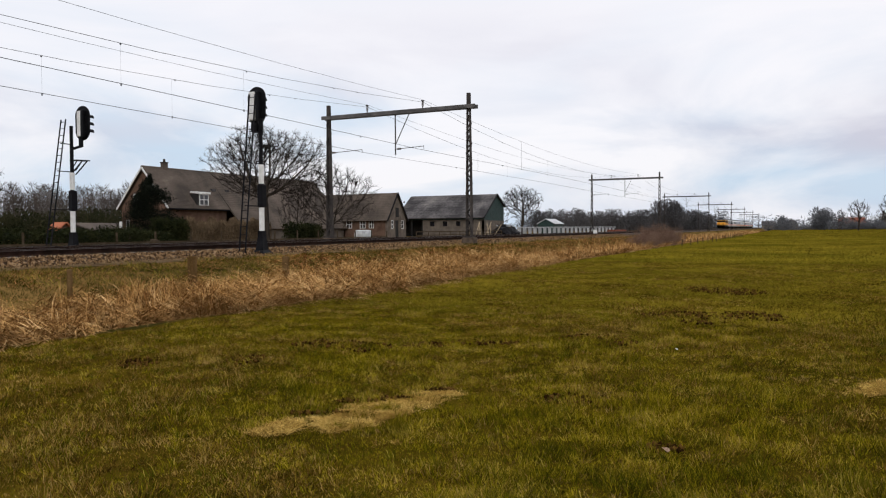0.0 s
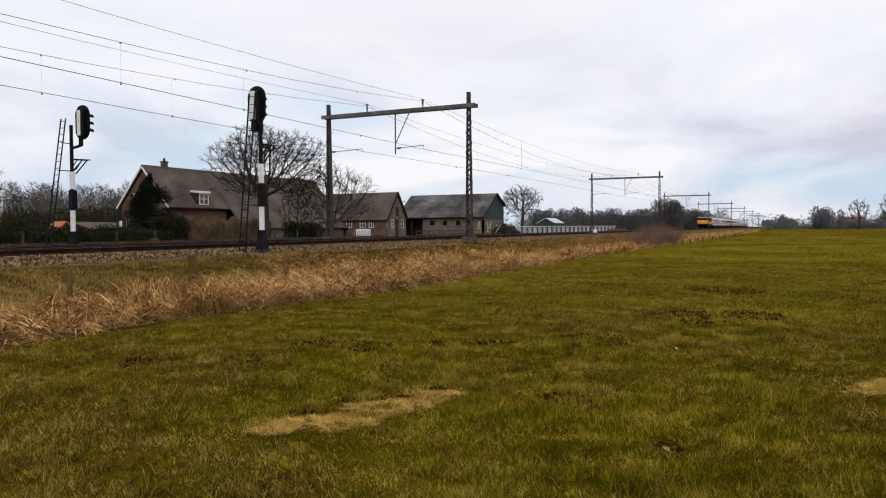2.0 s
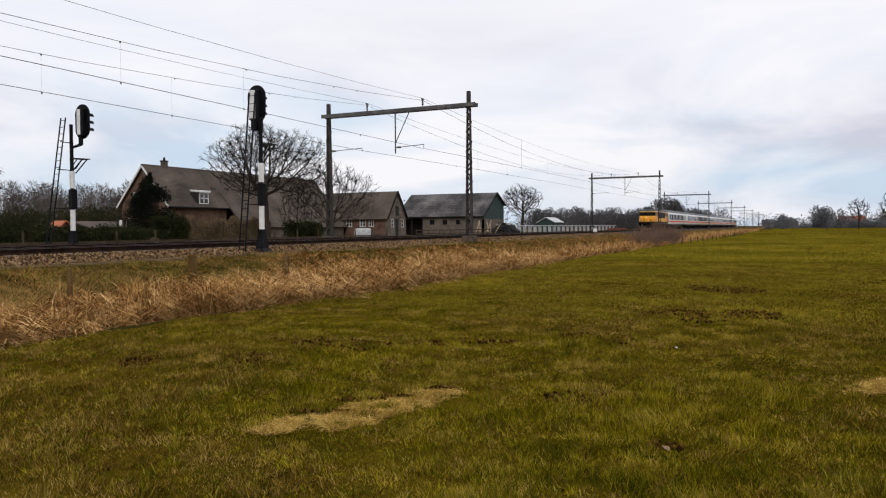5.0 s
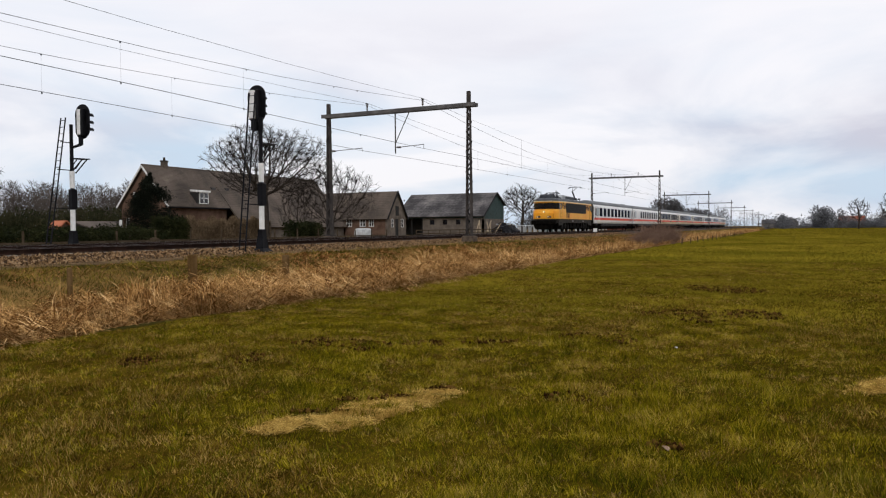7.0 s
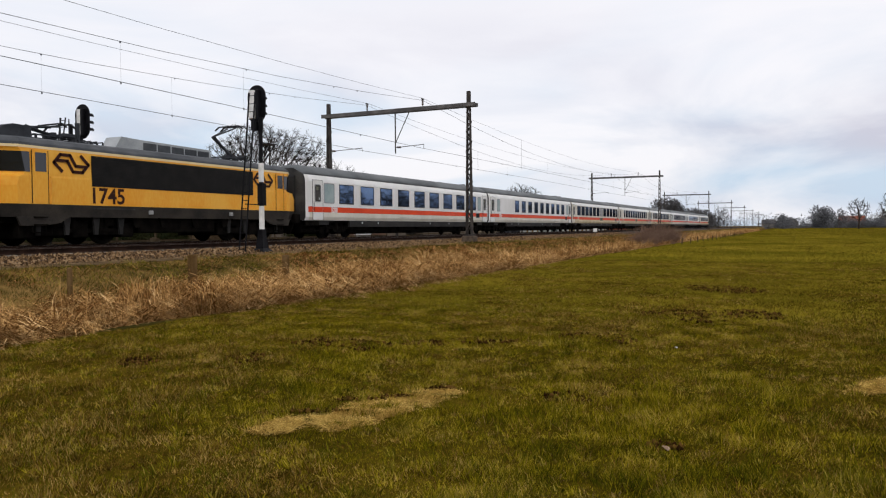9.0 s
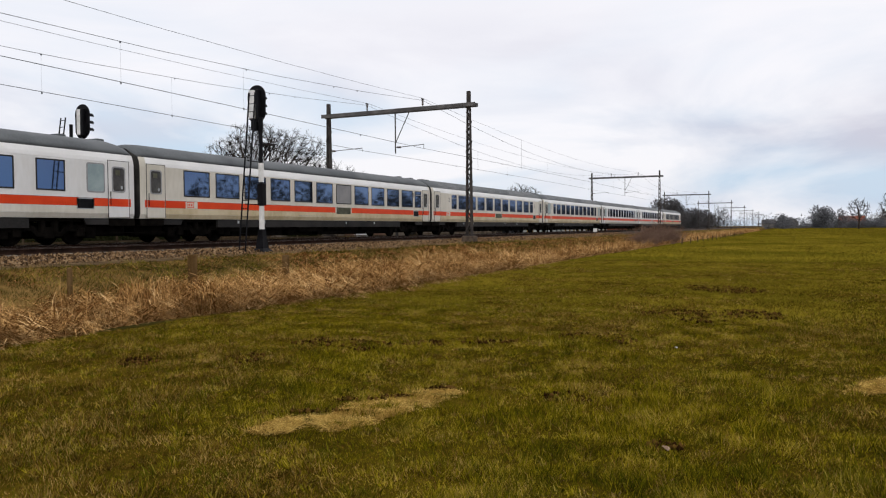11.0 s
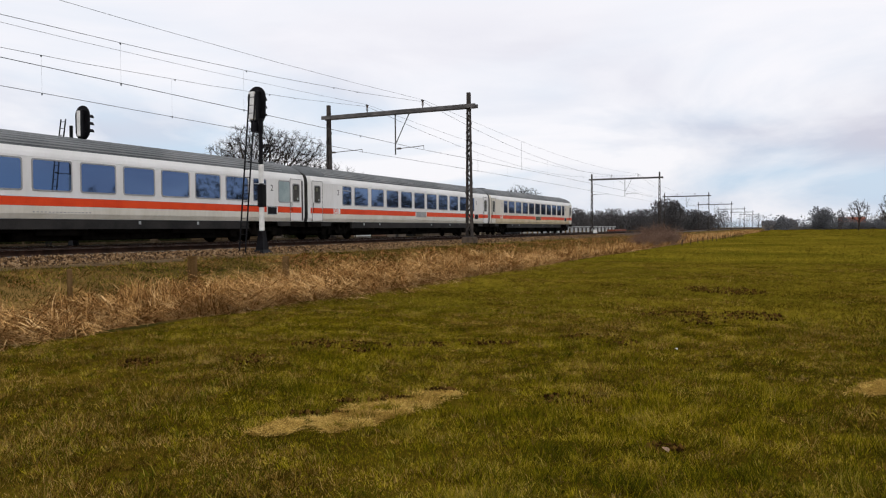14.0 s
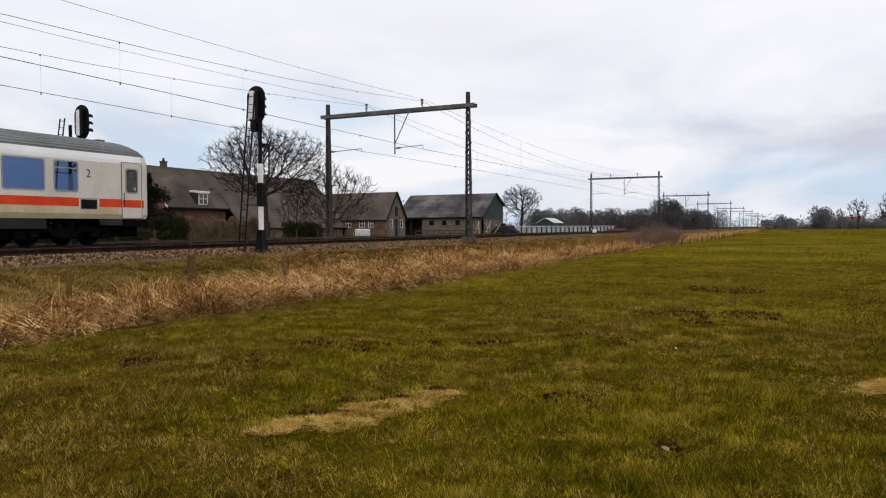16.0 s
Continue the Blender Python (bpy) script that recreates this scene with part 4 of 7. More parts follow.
        tube(a, (0.12, y + s * 0.2, 4.0), knee + Vector((0.1, 0, 0.06)), 0.032)
        part("arm", a, M_ROOFDARK, p)
        c = B()
        for dy in (-0.18, 0.18):
            pts = [(-0.85, -0.16), (-0.62, 0.0), (0.62, 0.0), (0.85, -0.16)]
            for (xa, za), (xb, zb) in zip(pts, pts[1:]):
                bar(c, topp + Vector((xa, dy, za + 0.08)), topp + Vector((xb, dy, zb + 0.08)), 0.06, 0.05)
        for x in (-0.4, 0.4):
            bar(c, topp + Vector((x, -0.18, 0.06)), topp + Vector((x, 0.18, 0.06)), 0.03, 0.03)
        part("contact_strips", c, M_BLACK, p)
    panto(3.55, False, 1)
    panto(LOCO - 4.3, True, 1)
    return lo


loco = build_loco()

COACH = 26.4
# window rows along a coach: (from, to, kind) in metres; kinds: w clear, f frosted, s small with a top vent
ROWS = {
    "first": [(1.86, 2.81, "f")] + [(3.39 + k * 2.335, 4.85 + k * 2.335, "w") for k in range(9)] + [(24.0, 24.6, "f")],
    "bistro": [(2.05, 2.69, "f")] + [(6.72 + k * 1.92, 7.75 + k * 1.92, "w") for k in range(9)] + [(24.1, 24.8, "f")],
    "open": [(2.5, 3.96, "w"), (4.44, 5.92, "w")] + [(6.37 + k * 1.95, 7.86 + k * 1.95, "g" if k == 4 else "w") for k in range(9)] + [(23.85, 24.7, "s")],
    "saloon": [(3.52, 4.40, "s")] + [(4.81 + k * 1.923, 6.29 + k * 1.923, "w") for k in range(9)] + [(22.1, 23.0, "s")],
    "toilet": [(1.62, 2.53, "f"), (3.66, 4.50, "s")] + [(4.90 + k * 1.912, 6.38 + k * 1.912, "w") for k in range(9)] + [(22.1, 23.0, "s"), (24.05, 24.92, "f")],
}
DOORS = {"first": (0.75, 25.0), "bistro": (0.5, 25.0), "open": (0.45, 24.95), "saloon": (0.5, 24.98), "toilet": (0.72, 24.98)}
PANE_MESH, FRAME_MESH = {}, {}


def pane_mesh(w, h, key):
    k = (round(w, 2), round(h, 2), key)
    if k not in PANE_MESH:
        r = 0.09 if key not in ("sq", "g") else 0.02
        pts = []
        for cx, cz, a0 in ((w - r, h - r, 0), (r, h - r, 90), (r, r, 180), (w - r, r, 270)):
            for q in range(4):
                a = radians(a0 + q * 30)
                pts.append((cx + r * math.cos(a), cz + r * math.sin(a)))
        bm = B()
        prism(bm, pts, "x", 0, 0.004)
        PANE_MESH[k] = mesh_of("pane", bm, M_FROST if key == "f" else M_BLIND if key == "g" else M_DOORGLASS if key == "d" else M_GLASS)
        fr = B()
        big = [((y - w / 2) * (1 + 0.10 / w) + w / 2, (z - h / 2) * (1 + 0.10 / h) + h / 2) for y, z in pts]
        a = [[fr.verts.new((x, y, z)) for y, z in p] for p, x in ((big, 0.0), (big, 0.012), (pts, 0.012), (pts, 0.002))]
        n = len(pts)
        for ra, rb in zip(a, a[1:]):
            for q in range(n):
                fr.faces.new((ra[q], ra[(q + 1) % n], rb[(q + 1) % n], rb[q]))
        FRAME_MESH[k] = mesh_of("window", fr, M_WINFRAME if key not in ("sq", "g") else M_RUBBER)
    return PANE_MESH[k], FRAME_MESH[k]


def coach_section(drop=0.0, inset=0.0):
    s = [(1.34, 0.98), (1.405, 1.16), (1.41, 1.6), (1.41, 3.05), (1.375, 3.25), (1.30, 3.44)]
    return [(x - inset, z) for x, z in s]


def roof_section(drop, inset):
    s = [(1.30, 3.44), (1.20, 3.62), (1.02, 3.78), (0.72, 3.92), (0.38, 4.02), (0.0, 4.05)]
    return [(max(x - inset, 0.0), 3.44 + (z - 3.44) * (1 - drop)) for x, z in s]


def build_coach(kind, clean, ribbed, last, label, wheel):
    c = thing("passenger_coach", label, "railway coach", "the train")
    paint = M_COACH if clean else M_COACHDIRTY
    ends = [(0.15, 0.035), (0.36, 0.0), (COACH - 0.36, 0.0), (COACH - 0.15, 0.035)]
    rings = []
    for y, ins in ends:
        h = coach_section(0, ins)
        rings.append([(x, y, z) for x, z in h] + [(-x, y, z) for x, z in h[::-1]])
    body = part("body", loft(B(), rings), paint, c, "light grey body side" if clean else "soiled light grey body side")
    rings = []
    for y, drop, ins in ((0.15, 0.46, 0.05), (0.25, 0.24, 0.025), (0.45, 0.09, 0.01), (0.66, 0.025, 0.0), (1.0, 0.0, 0.0), (COACH - 1.0, 0, 0), (COACH - 0.66, 0.025, 0.0), (COACH - 0.45, 0.09, 0.01), (COACH - 0.25, 0.24, 0.025), (COACH - 0.15, 0.46, 0.05)):
        h = roof_section(drop, ins)
        rings.append([(x, y, z) for x, z in h] + [(-x, y, z) for x, z in h[-2::-1]])
    roof = part("roof", loft(B(), rings), M_COACHROOF, c, "grey ribbed roof" if ribbed else "smooth grey roof", smooth=not ribbed)
    if ribbed:
        for x, z in ((1.245, 3.545), (1.165, 3.655), (1.06, 3.75), (0.90, 3.845), (0.70, 3.93), (0.40, 4.02)):
            for s in (-1, 1):
                r = B()
                bar(r, (s * x, 1.9, z), (s * x, COACH - 1.9, z), 0.045, 0.05)
                part("roof_rib", r, M_ROOFRIB, roof)
    for yv in (1.0, 1.7, COACH - 1.5) if ribbed else (COACH - 2.6, COACH - 0.9):
        v = B()
        box(v, -0.25, 0.25, yv, yv + 0.35, 3.98, 4.11, 0.02)
        part("roof_vent", v, M_COACHROOF, roof)
    d0, d1 = DOORS[kind]
    for s in (1, -1):
        top = B()
        loft(top, [[(s * 1.4135, y, 3.10), (s * 1.379, y, 3.25), (s * 1.304, y, 3.438)] for y in (0.43, COACH - 0.43)], closed=False, caps=False)
        part("upper_band", top, M_COACHTOP, c, "clean white upper band")
        lp = B()
        for a, b in ((0.45, d0 - 0.03), (d0 + 0.98, d1 - 0.03)):
            if b > a:
                side_plate(lp, a, b, 1.17, 1.425, 1.409, s, 0.003)
        loft(lp, [[(s * 1.350, y, 0.99), (s * 1.409, y, 1.162)] for y in (0.45, COACH - 0.45)], closed=False, caps=False)
        part("lower_panel", lp, M_COACHDIRTY if clean else M_COACHSTAIN, c, "slightly soiled lower panel" if clean else "beige stained lower panel")
        sk = B()
        box(sk, min(s * 1.20, s * 1.335), max(s * 1.20, s * 1.335), 4.6, COACH - 4.6, 0.62, 0.978)
        part("side_skirt", sk, M_SKIRT, c, "dark grey side skirt")
        for ya, yb in ((0.45, 2.45), (COACH - 2.45, COACH - 0.45)):
            sp = B()
            prism(sp, [(ya, 0.975), (yb, 0.975), (yb - (0.12 if ya < 5 else 0), 0.74), (ya + (0.12 if ya > 5 else 0), 0.74)], "x", min(s * 1.26, s * 1.345), max(s * 1.26, s * 1.345))
            part("door_sill_panel", sp, M_SKIRT, c, "dark grey panel under the door")
        for ym in (5.9, 7.8, 15.2, 18.4):
            mk = B()
            side_plate(mk, ym, ym + 0.12, 0.80, 0.93, 1.336, s, 0.006)
            part("skirt_mark", mk, M_PALEGREY, c)
        for z in (1.425, 1.727):
            cr = B()
            side_plate(cr, 0.45, COACH - 0.45, z - 0.006, z + 0.006, 1.4085, s, 0.003)
            part("stripe_edge", cr, M_ENDWALL, c)
        # stripe, broken by a small mark and a destination plate
        cuts = [(0.35, 2.55), (3.25, 13.2 if kind != "first" else 13.3), (14.95, 23.6), (24.3, COACH - 0.35)]
        if kind in ("first", "bistro"):
            cuts = [(0.35, 2.55), (3.15, 23.7), (24.3, COACH - 0.35)]
        elif kind == "toilet":
            cuts = [(0.35, 2.55), (3.15, 23.06), (23.94, COACH - 0.35)]
        elif kind == "saloon":
            cuts = [(0.35, 2.55), (3.25, 12.62), (14.35, 23.06), (23.94, COACH - 0.35)]
        elif kind == "open":
            cuts = [(0.35, 2.55), (3.25, 14.03), (15.74, 23.6), (24.3, COACH - 0.35)]
        for a, b in cuts:
            st = B()
            side_plate(st, a, b, 1.43, 1.725, 1.408, s, 0.006)
            part("red_stripe", st, M_RED, c)
        mk = B()
        for z in (1.46, 1.68):
            side_plate(mk, 2.62, 3.04, z, z + 0.03, 1.409, s, 0.005)
        for y in (2.62, 3.01):
            side_plate(mk, y, y + 0.03, 1.46, 1.71, 1.409, s, 0.0055)
        for y in (2.72, 2.86):
            side_plate(mk, y, y + 0.08, 1.53, 1.64, 1.409, s, 0.005)
        part("emblem", mk, M_RED, c, "small square red emblem")
        if kind in ("saloon", "open"):
            pl = B()
            py = 14.15 if kind == "open" else 12.75
            side_plate(pl, py, py + 1.47, 1.36, 1.73, 1.409, s, 0.012)
            part("destination_plate", pl, M_WINFRAME if clean else M_OLIVEPLATE, c, "grey destination plate" if clean else "dirty olive destination plate")
        pl = B()
        py = 23.15 if kind in ("saloon", "toilet") else 23.65
        side_plate(pl, py, py + 0.68, 1.34, 1.68, 1.409, s, 0.009)
        disp = part("small_display", pl, M_BLACK, c)
        pl = B()
        side_plate(pl, py - 0.035, py + 0.715, 1.305, 1.715, 1.409, s, 0.005)
        part("display_frame", pl, M_PALEGREY, disp)
        if kind == "toilet":
            for yb in (d0 - 0.10, d1 + 0.97):
                gb = B()
                side_plate(gb, yb, yb + 0.07, 1.05, 3.12, 1.411, s, 0.03)
                part("grab_rail", gb, M_RUBBER, c, "tall black grab rail")
        pr = B()
        for k in range(16):
            side_plate(pr, 10.6 + k * 0.15, 10.68 + k * 0.15, 1.20, 1.235, 1.409, s, 0.005)
        tagged(part("small_print", pr, M_WINFRAME, c), kind="stuff")
        for y0 in (d0, d1):
            w = 0.95
            d = B()
            side_plate(d, y0, y0 + w, 1.02, 3.16, 1.409, s, 0.010)
            door = part("door", d, paint, c)
            e = B()
            for yy in (y0 - 0.02, y0 + w):
                side_plate(e, yy, yy + 0.025, 1.0, 3.18, 1.410, s, 0.010)
            side_plate(e, y0, y0 + w, 3.16, 3.18, 1.410, s, 0.010)
            part("door_seal", e, M_RUBBER, door)
            pm, fm = pane_mesh(0.52, 0.88, "d")
            f = part("door_window", fm, None, door)
            f.location = (s * 1.419, y0 + 0.215, 2.02)
            g = part("pane", pm, None, door)
            g.location = (s * 1.420 - (0.004 if s < 0 else 0), y0 + 0.215, 2.02)
            rs = B()
            side_plate(rs, y0 + 0.02, y0 + w - 0.02, 1.43, 1.725, 1.420, s, 0.004)
            part("door_stripe", rs, M_RED, door)
            nt = B()
            side_plate(nt, y0 + 0.33, y0 + 0.55, 2.62, 2.82, 1.425, s, 0.003)
            part("notice", nt, M_OLIVEPLATE, door, "square notice stuck on the glass")
            nt = B()
            side_plate(nt, y0 + 0.57, y0 + 0.66, 2.10, 2.22, 1.425, s, 0.003)
            part("sticker", nt, M_PALEGREY, door, "pale sticker on the glass")
            hd = B()
            tube(hd, (s * 1.45, y0 + 0.08, 1.5), (s * 1.45, y0 + 0.08, 2.0), 0.014)
            part("handle", hd, M_BLACK, door)
        for a, b, k in ROWS[kind]:
            h = 1.02 if kind != "bistro" else 1.0
            z0 = 1.98
            key = k if k in "fg" else ("sq" if kind in ("open", "first", "bistro") else "w")
            pm, fm = pane_mesh(b - a, h, key)
            f = part("window", fm, None, body)
            f.location = (s * 1.4105, a, z0)
            if s < 0:
                f.scale = (-1, 1, 1)
            g = part("pane", pm, None, body)
            g.location = (s * 1.4125 - (0.004 if s < 0 else 0), a, z0)
            if k == "s":
                t = B()
                side_plate(t, a + 0.02, b - 0.02, z0 + 0.78, z0 + 0.82, 1.414, s, 0.012)
                part("vent_bar", t, M_WINFRAME, body)
        if kind in ("saloon", "toilet"):
            lettering("2", 0.42, (1.413, 2.95, 2.50) if s > 0 else (-1.413, 3.23, 2.50), M_SKIRT, c, "class_number", s)
            lettering("2", 0.42, (1.413, 23.38, 2.50) if s > 0 else (-1.413, 23.68, 2.50), M_SKIRT, c, "class_number", s)
        elif kind == "open":
            lettering("2", 0.42, (1.413, 23.5, 2.62) if s > 0 else (-1.413, 23.8, 2.62), M_SKIRT, c, "class_number", s)
    for y0, d in ((0.15, -1), (COACH - 0.15, 1)):
        ew = B()
        h = coach_section(0, 0.045)
        prism(ew, [(x, z) for x, z in h] + [(0.6, 3.80), (-0.6, 3.80)] + [(-x, z) for x, z in h[::-1]], "y", min(y0, y0 + d * 0.006), max(y0, y0 + d * 0.006))
        part("end_wall", ew, M_ENDWALL, c, "grimy dark end wall")
        rings = []
        for q in range(3 if last and d > 0 else 6):
            w = 0.74 if q % 2 == 0 else 0.66
            rings.append([(x, y0 + d * q * 0.027, z) for x, z in ((-w, 1.05), (w, 1.05), (w, 2.66 + w), (-w, 2.66 + w))])
        b = loft(B(), rings)
        part("gangway_bellows", b, M_RUBBER, c, "black rubber gangway surround")
        buffers(c, y0, d * 0.5)
        for s in (-1, 1):
            st = B()
            for zz in (0.42, 0.70):
                box(st, s * 1.28 - 0.12, s * 1.28 + 0.12, min(y0, y0 - d * 1.2), max(y0, y0 - d * 1.2), zz, zz + 0.03)
            box(st, s * 1.36 - 0.04, s * 1.36 + 0.02, y0 - d * 0.6 - 0.6, y0 - d * 0.6 + 0.6, 0.72, 0.98)
            part("footstep", st, M_DARKSTEEL, c)
    if last:
        for s in (-1.0, 1.0):
            t = B()
            tube(t, (s, COACH - 0.20, 1.55), (s, COACH - 0.11, 1.55), 0.08, n=12)
            part("tail_lamp", t, M_REDLAMP, c, "red tail lamp")
    u = B()
    for a, b, z in ((5.2, 7.4, 0.42), (7.9, 10.4, 0.50), (10.9, 13.0, 0.38), (13.6, 16.6, 0.48), (17.2, 19.6, 0.44), (19.9, 21.2, 0.55)):
        box(u, -1.18, 1.18, a, b, z, 0.90, 0.03)
    box(u, -1.15, 1.15, 0.4, COACH - 0.4, 0.86, 0.99)
    for a, b in ((5.9, 9.8), (10.2, 12.4), (12.9, 17.8), (18.1, 20.8)):
        box(u, -0.95, 0.95, a, b, 0.20, 0.60, 0.04)
    for yc in (3.7, COACH - 3.7):
        box(u, -0.66, 0.66, yc - 1.9, yc + 1.9, 0.28, 0.80)
        for q in (-1.72, 0.0, 1.72):
            box(u, -1.14, 1.14, yc + q - 0.22, yc + q + 0.22, 0.24, 0.66, 0.03)
    # solid blocks below the coach ends stand in for the shadow between coaches
    for ya, yb in ((0.25, 1.7), (COACH - 1.7, COACH - 0.25)):
        box(u, -0.95, 0.95, ya, yb, 0.30, 0.88, 0.05)
    part("underframe_equipment", u, M_DARKSTEEL, c, "dirty equipment boxes, near-black with painted shade")
    for y in (3.7, COACH - 3.7):
        bogie(c, y, 2.5, 0.46, wheel)
    return c


coach_wheel = wheel_mesh(0.46, 0.065)
CLEAN, SOILED = "light grey passenger coach with a red stripe", "soiled light grey passenger coach with a red stripe"
kinds = [("first", True, False), ("bistro", True, False), ("open", False, False), ("saloon", False, True), ("toilet", False, True), ("toilet", True, True), ("saloon", True, True), ("saloon", False, True)]
coaches = [build_coach(k, cl_, rb, i == 7, (CLEAN if cl_ else SOILED) + (" and tail lamps" if i == 7 else ""), coach_wheel) for i, (k, cl_, rb) in enumerate(kinds)]


# ---------------------------------------------------------------- farm
G = 0.5   # ground level on the farm side


def wall_with_holes(bm, axis, at, thick, u0, u1, z0, z1, holes):
    """An upright wall with rectangular openings, cut into solid blocks. axis 'x': the wall runs along y at x = at; axis 'y': along x at y = at."""
    cuts = sorted({u0, u1, *[h[0] for h in holes], *[h[1] for h in holes]})
    levels = sorted({z0, z1, *[h[2] for h in holes], *[h[3] for h in holes]})
    for a, b in zip(cuts, cuts[1:]):
        for lo, hi in zip(levels, levels[1:]):
            if any(h[0] <= a and h[1] >= b and h[2] <= lo and h[3] >= hi for h in holes):
                continue
            if axis == "x":
                box(bm, at - thick / 2, at + thick / 2, a, b, lo, hi)
            else:
                box(bm, a, b, at - thick / 2, at + thick / 2, lo, hi)
    bmesh.ops.remove_doubles(bm, verts=bm.verts, dist=0.0005)
    return bm


def window(parent, axis, at, u0, u1, z0, z1, bars=1, name="window"):
    """White framed window: frame with glazing bars, and a pane behind it."""
    fr = B()
    t = 0.07

    def blk(bm, a, b, lo, hi, d=0.06):
        if axis == "x":
            box(bm, at - d, at + d, a, b, lo, hi)
        else:
            box(bm, a, b, at - d, at + d, lo, hi)
    blk(fr, u0, u1, z0, z0 + t)
    blk(fr, u0, u1, z1 - t, z1)
    blk(fr, u0, u0 + t, z0 + t, z1 - t)
    blk(fr, u1 - t, u1, z0 + t, z1 - t)
    for k in range(bars):
        m = u0 + (u1 - u0) * (k + 1) / (bars + 1)
        blk(fr, m - 0.035, m + 0.035, z0 + t, z1 - t, 0.045)
    blk(fr, u0 + t, u1 - t, (z0 + z1) / 2 - 0.03, (z0 + z1) / 2 + 0.03, 0.04)
    w = part(name, fr, M_WHITE, parent, "white painted window frame")
    g = B()
    blk(g, u0 + t, u1 - t, z0 + t, z1 - t, 0.01)
    part("pane", g, M_CABGLASS, w)


def slope(bm, a, b, c, d, t=0.16):
    """A roof slab with corners a, b (eave) and c, d (ridge)."""
    a, b, c, d = [Vector(p) for p in (a, b, c, d)]
    n = (b - a).cross(d - a).normalized() * t
    if n.z < 0:
        n = -n
    lo, hi = [bm.verts.new(p) for p in (a, b, c, d)], [bm.verts.new(p + n) for p in (a, b, c, d)]
    for k in range(4):
        bm.faces.new((lo[k], lo[(k + 1) % 4], hi[(k + 1) % 4], hi[k]))
    bm.faces.new(lo[::-1])
    bm.faces.new(hi)
    return bm


def roof_rows(parent, a, b, c, d, n, material, name="tile_course"):
    """Raised tile courses along a roof slope."""
    a, b, c, d = [Vector(p) for p in (a, b, c, d)]
    nrm = (b - a).cross(d - a).normalized()
    if nrm.z < 0:
        nrm = -nrm
    bm = B()
    for k in range(n):
        u0, u1 = k / n, (k + 1.0) / n
        p = [a.lerp(d, u0) + nrm * 0.026, b.lerp(c, u0) + nrm * 0.026, b.lerp(c, u1) + nrm * 0.005, a.lerp(d, u1) + nrm * 0.005]
        q = [a.lerp(d, u0), b.lerp(c, u0)]
        v = [bm.verts.new(x) for x in p + q]
        bm.faces.new(v[:4])
        bm.faces.new((v[4], v[5], v[1], v[0]))
    return tagged(part(name, bm, material, parent), kind="stuff")


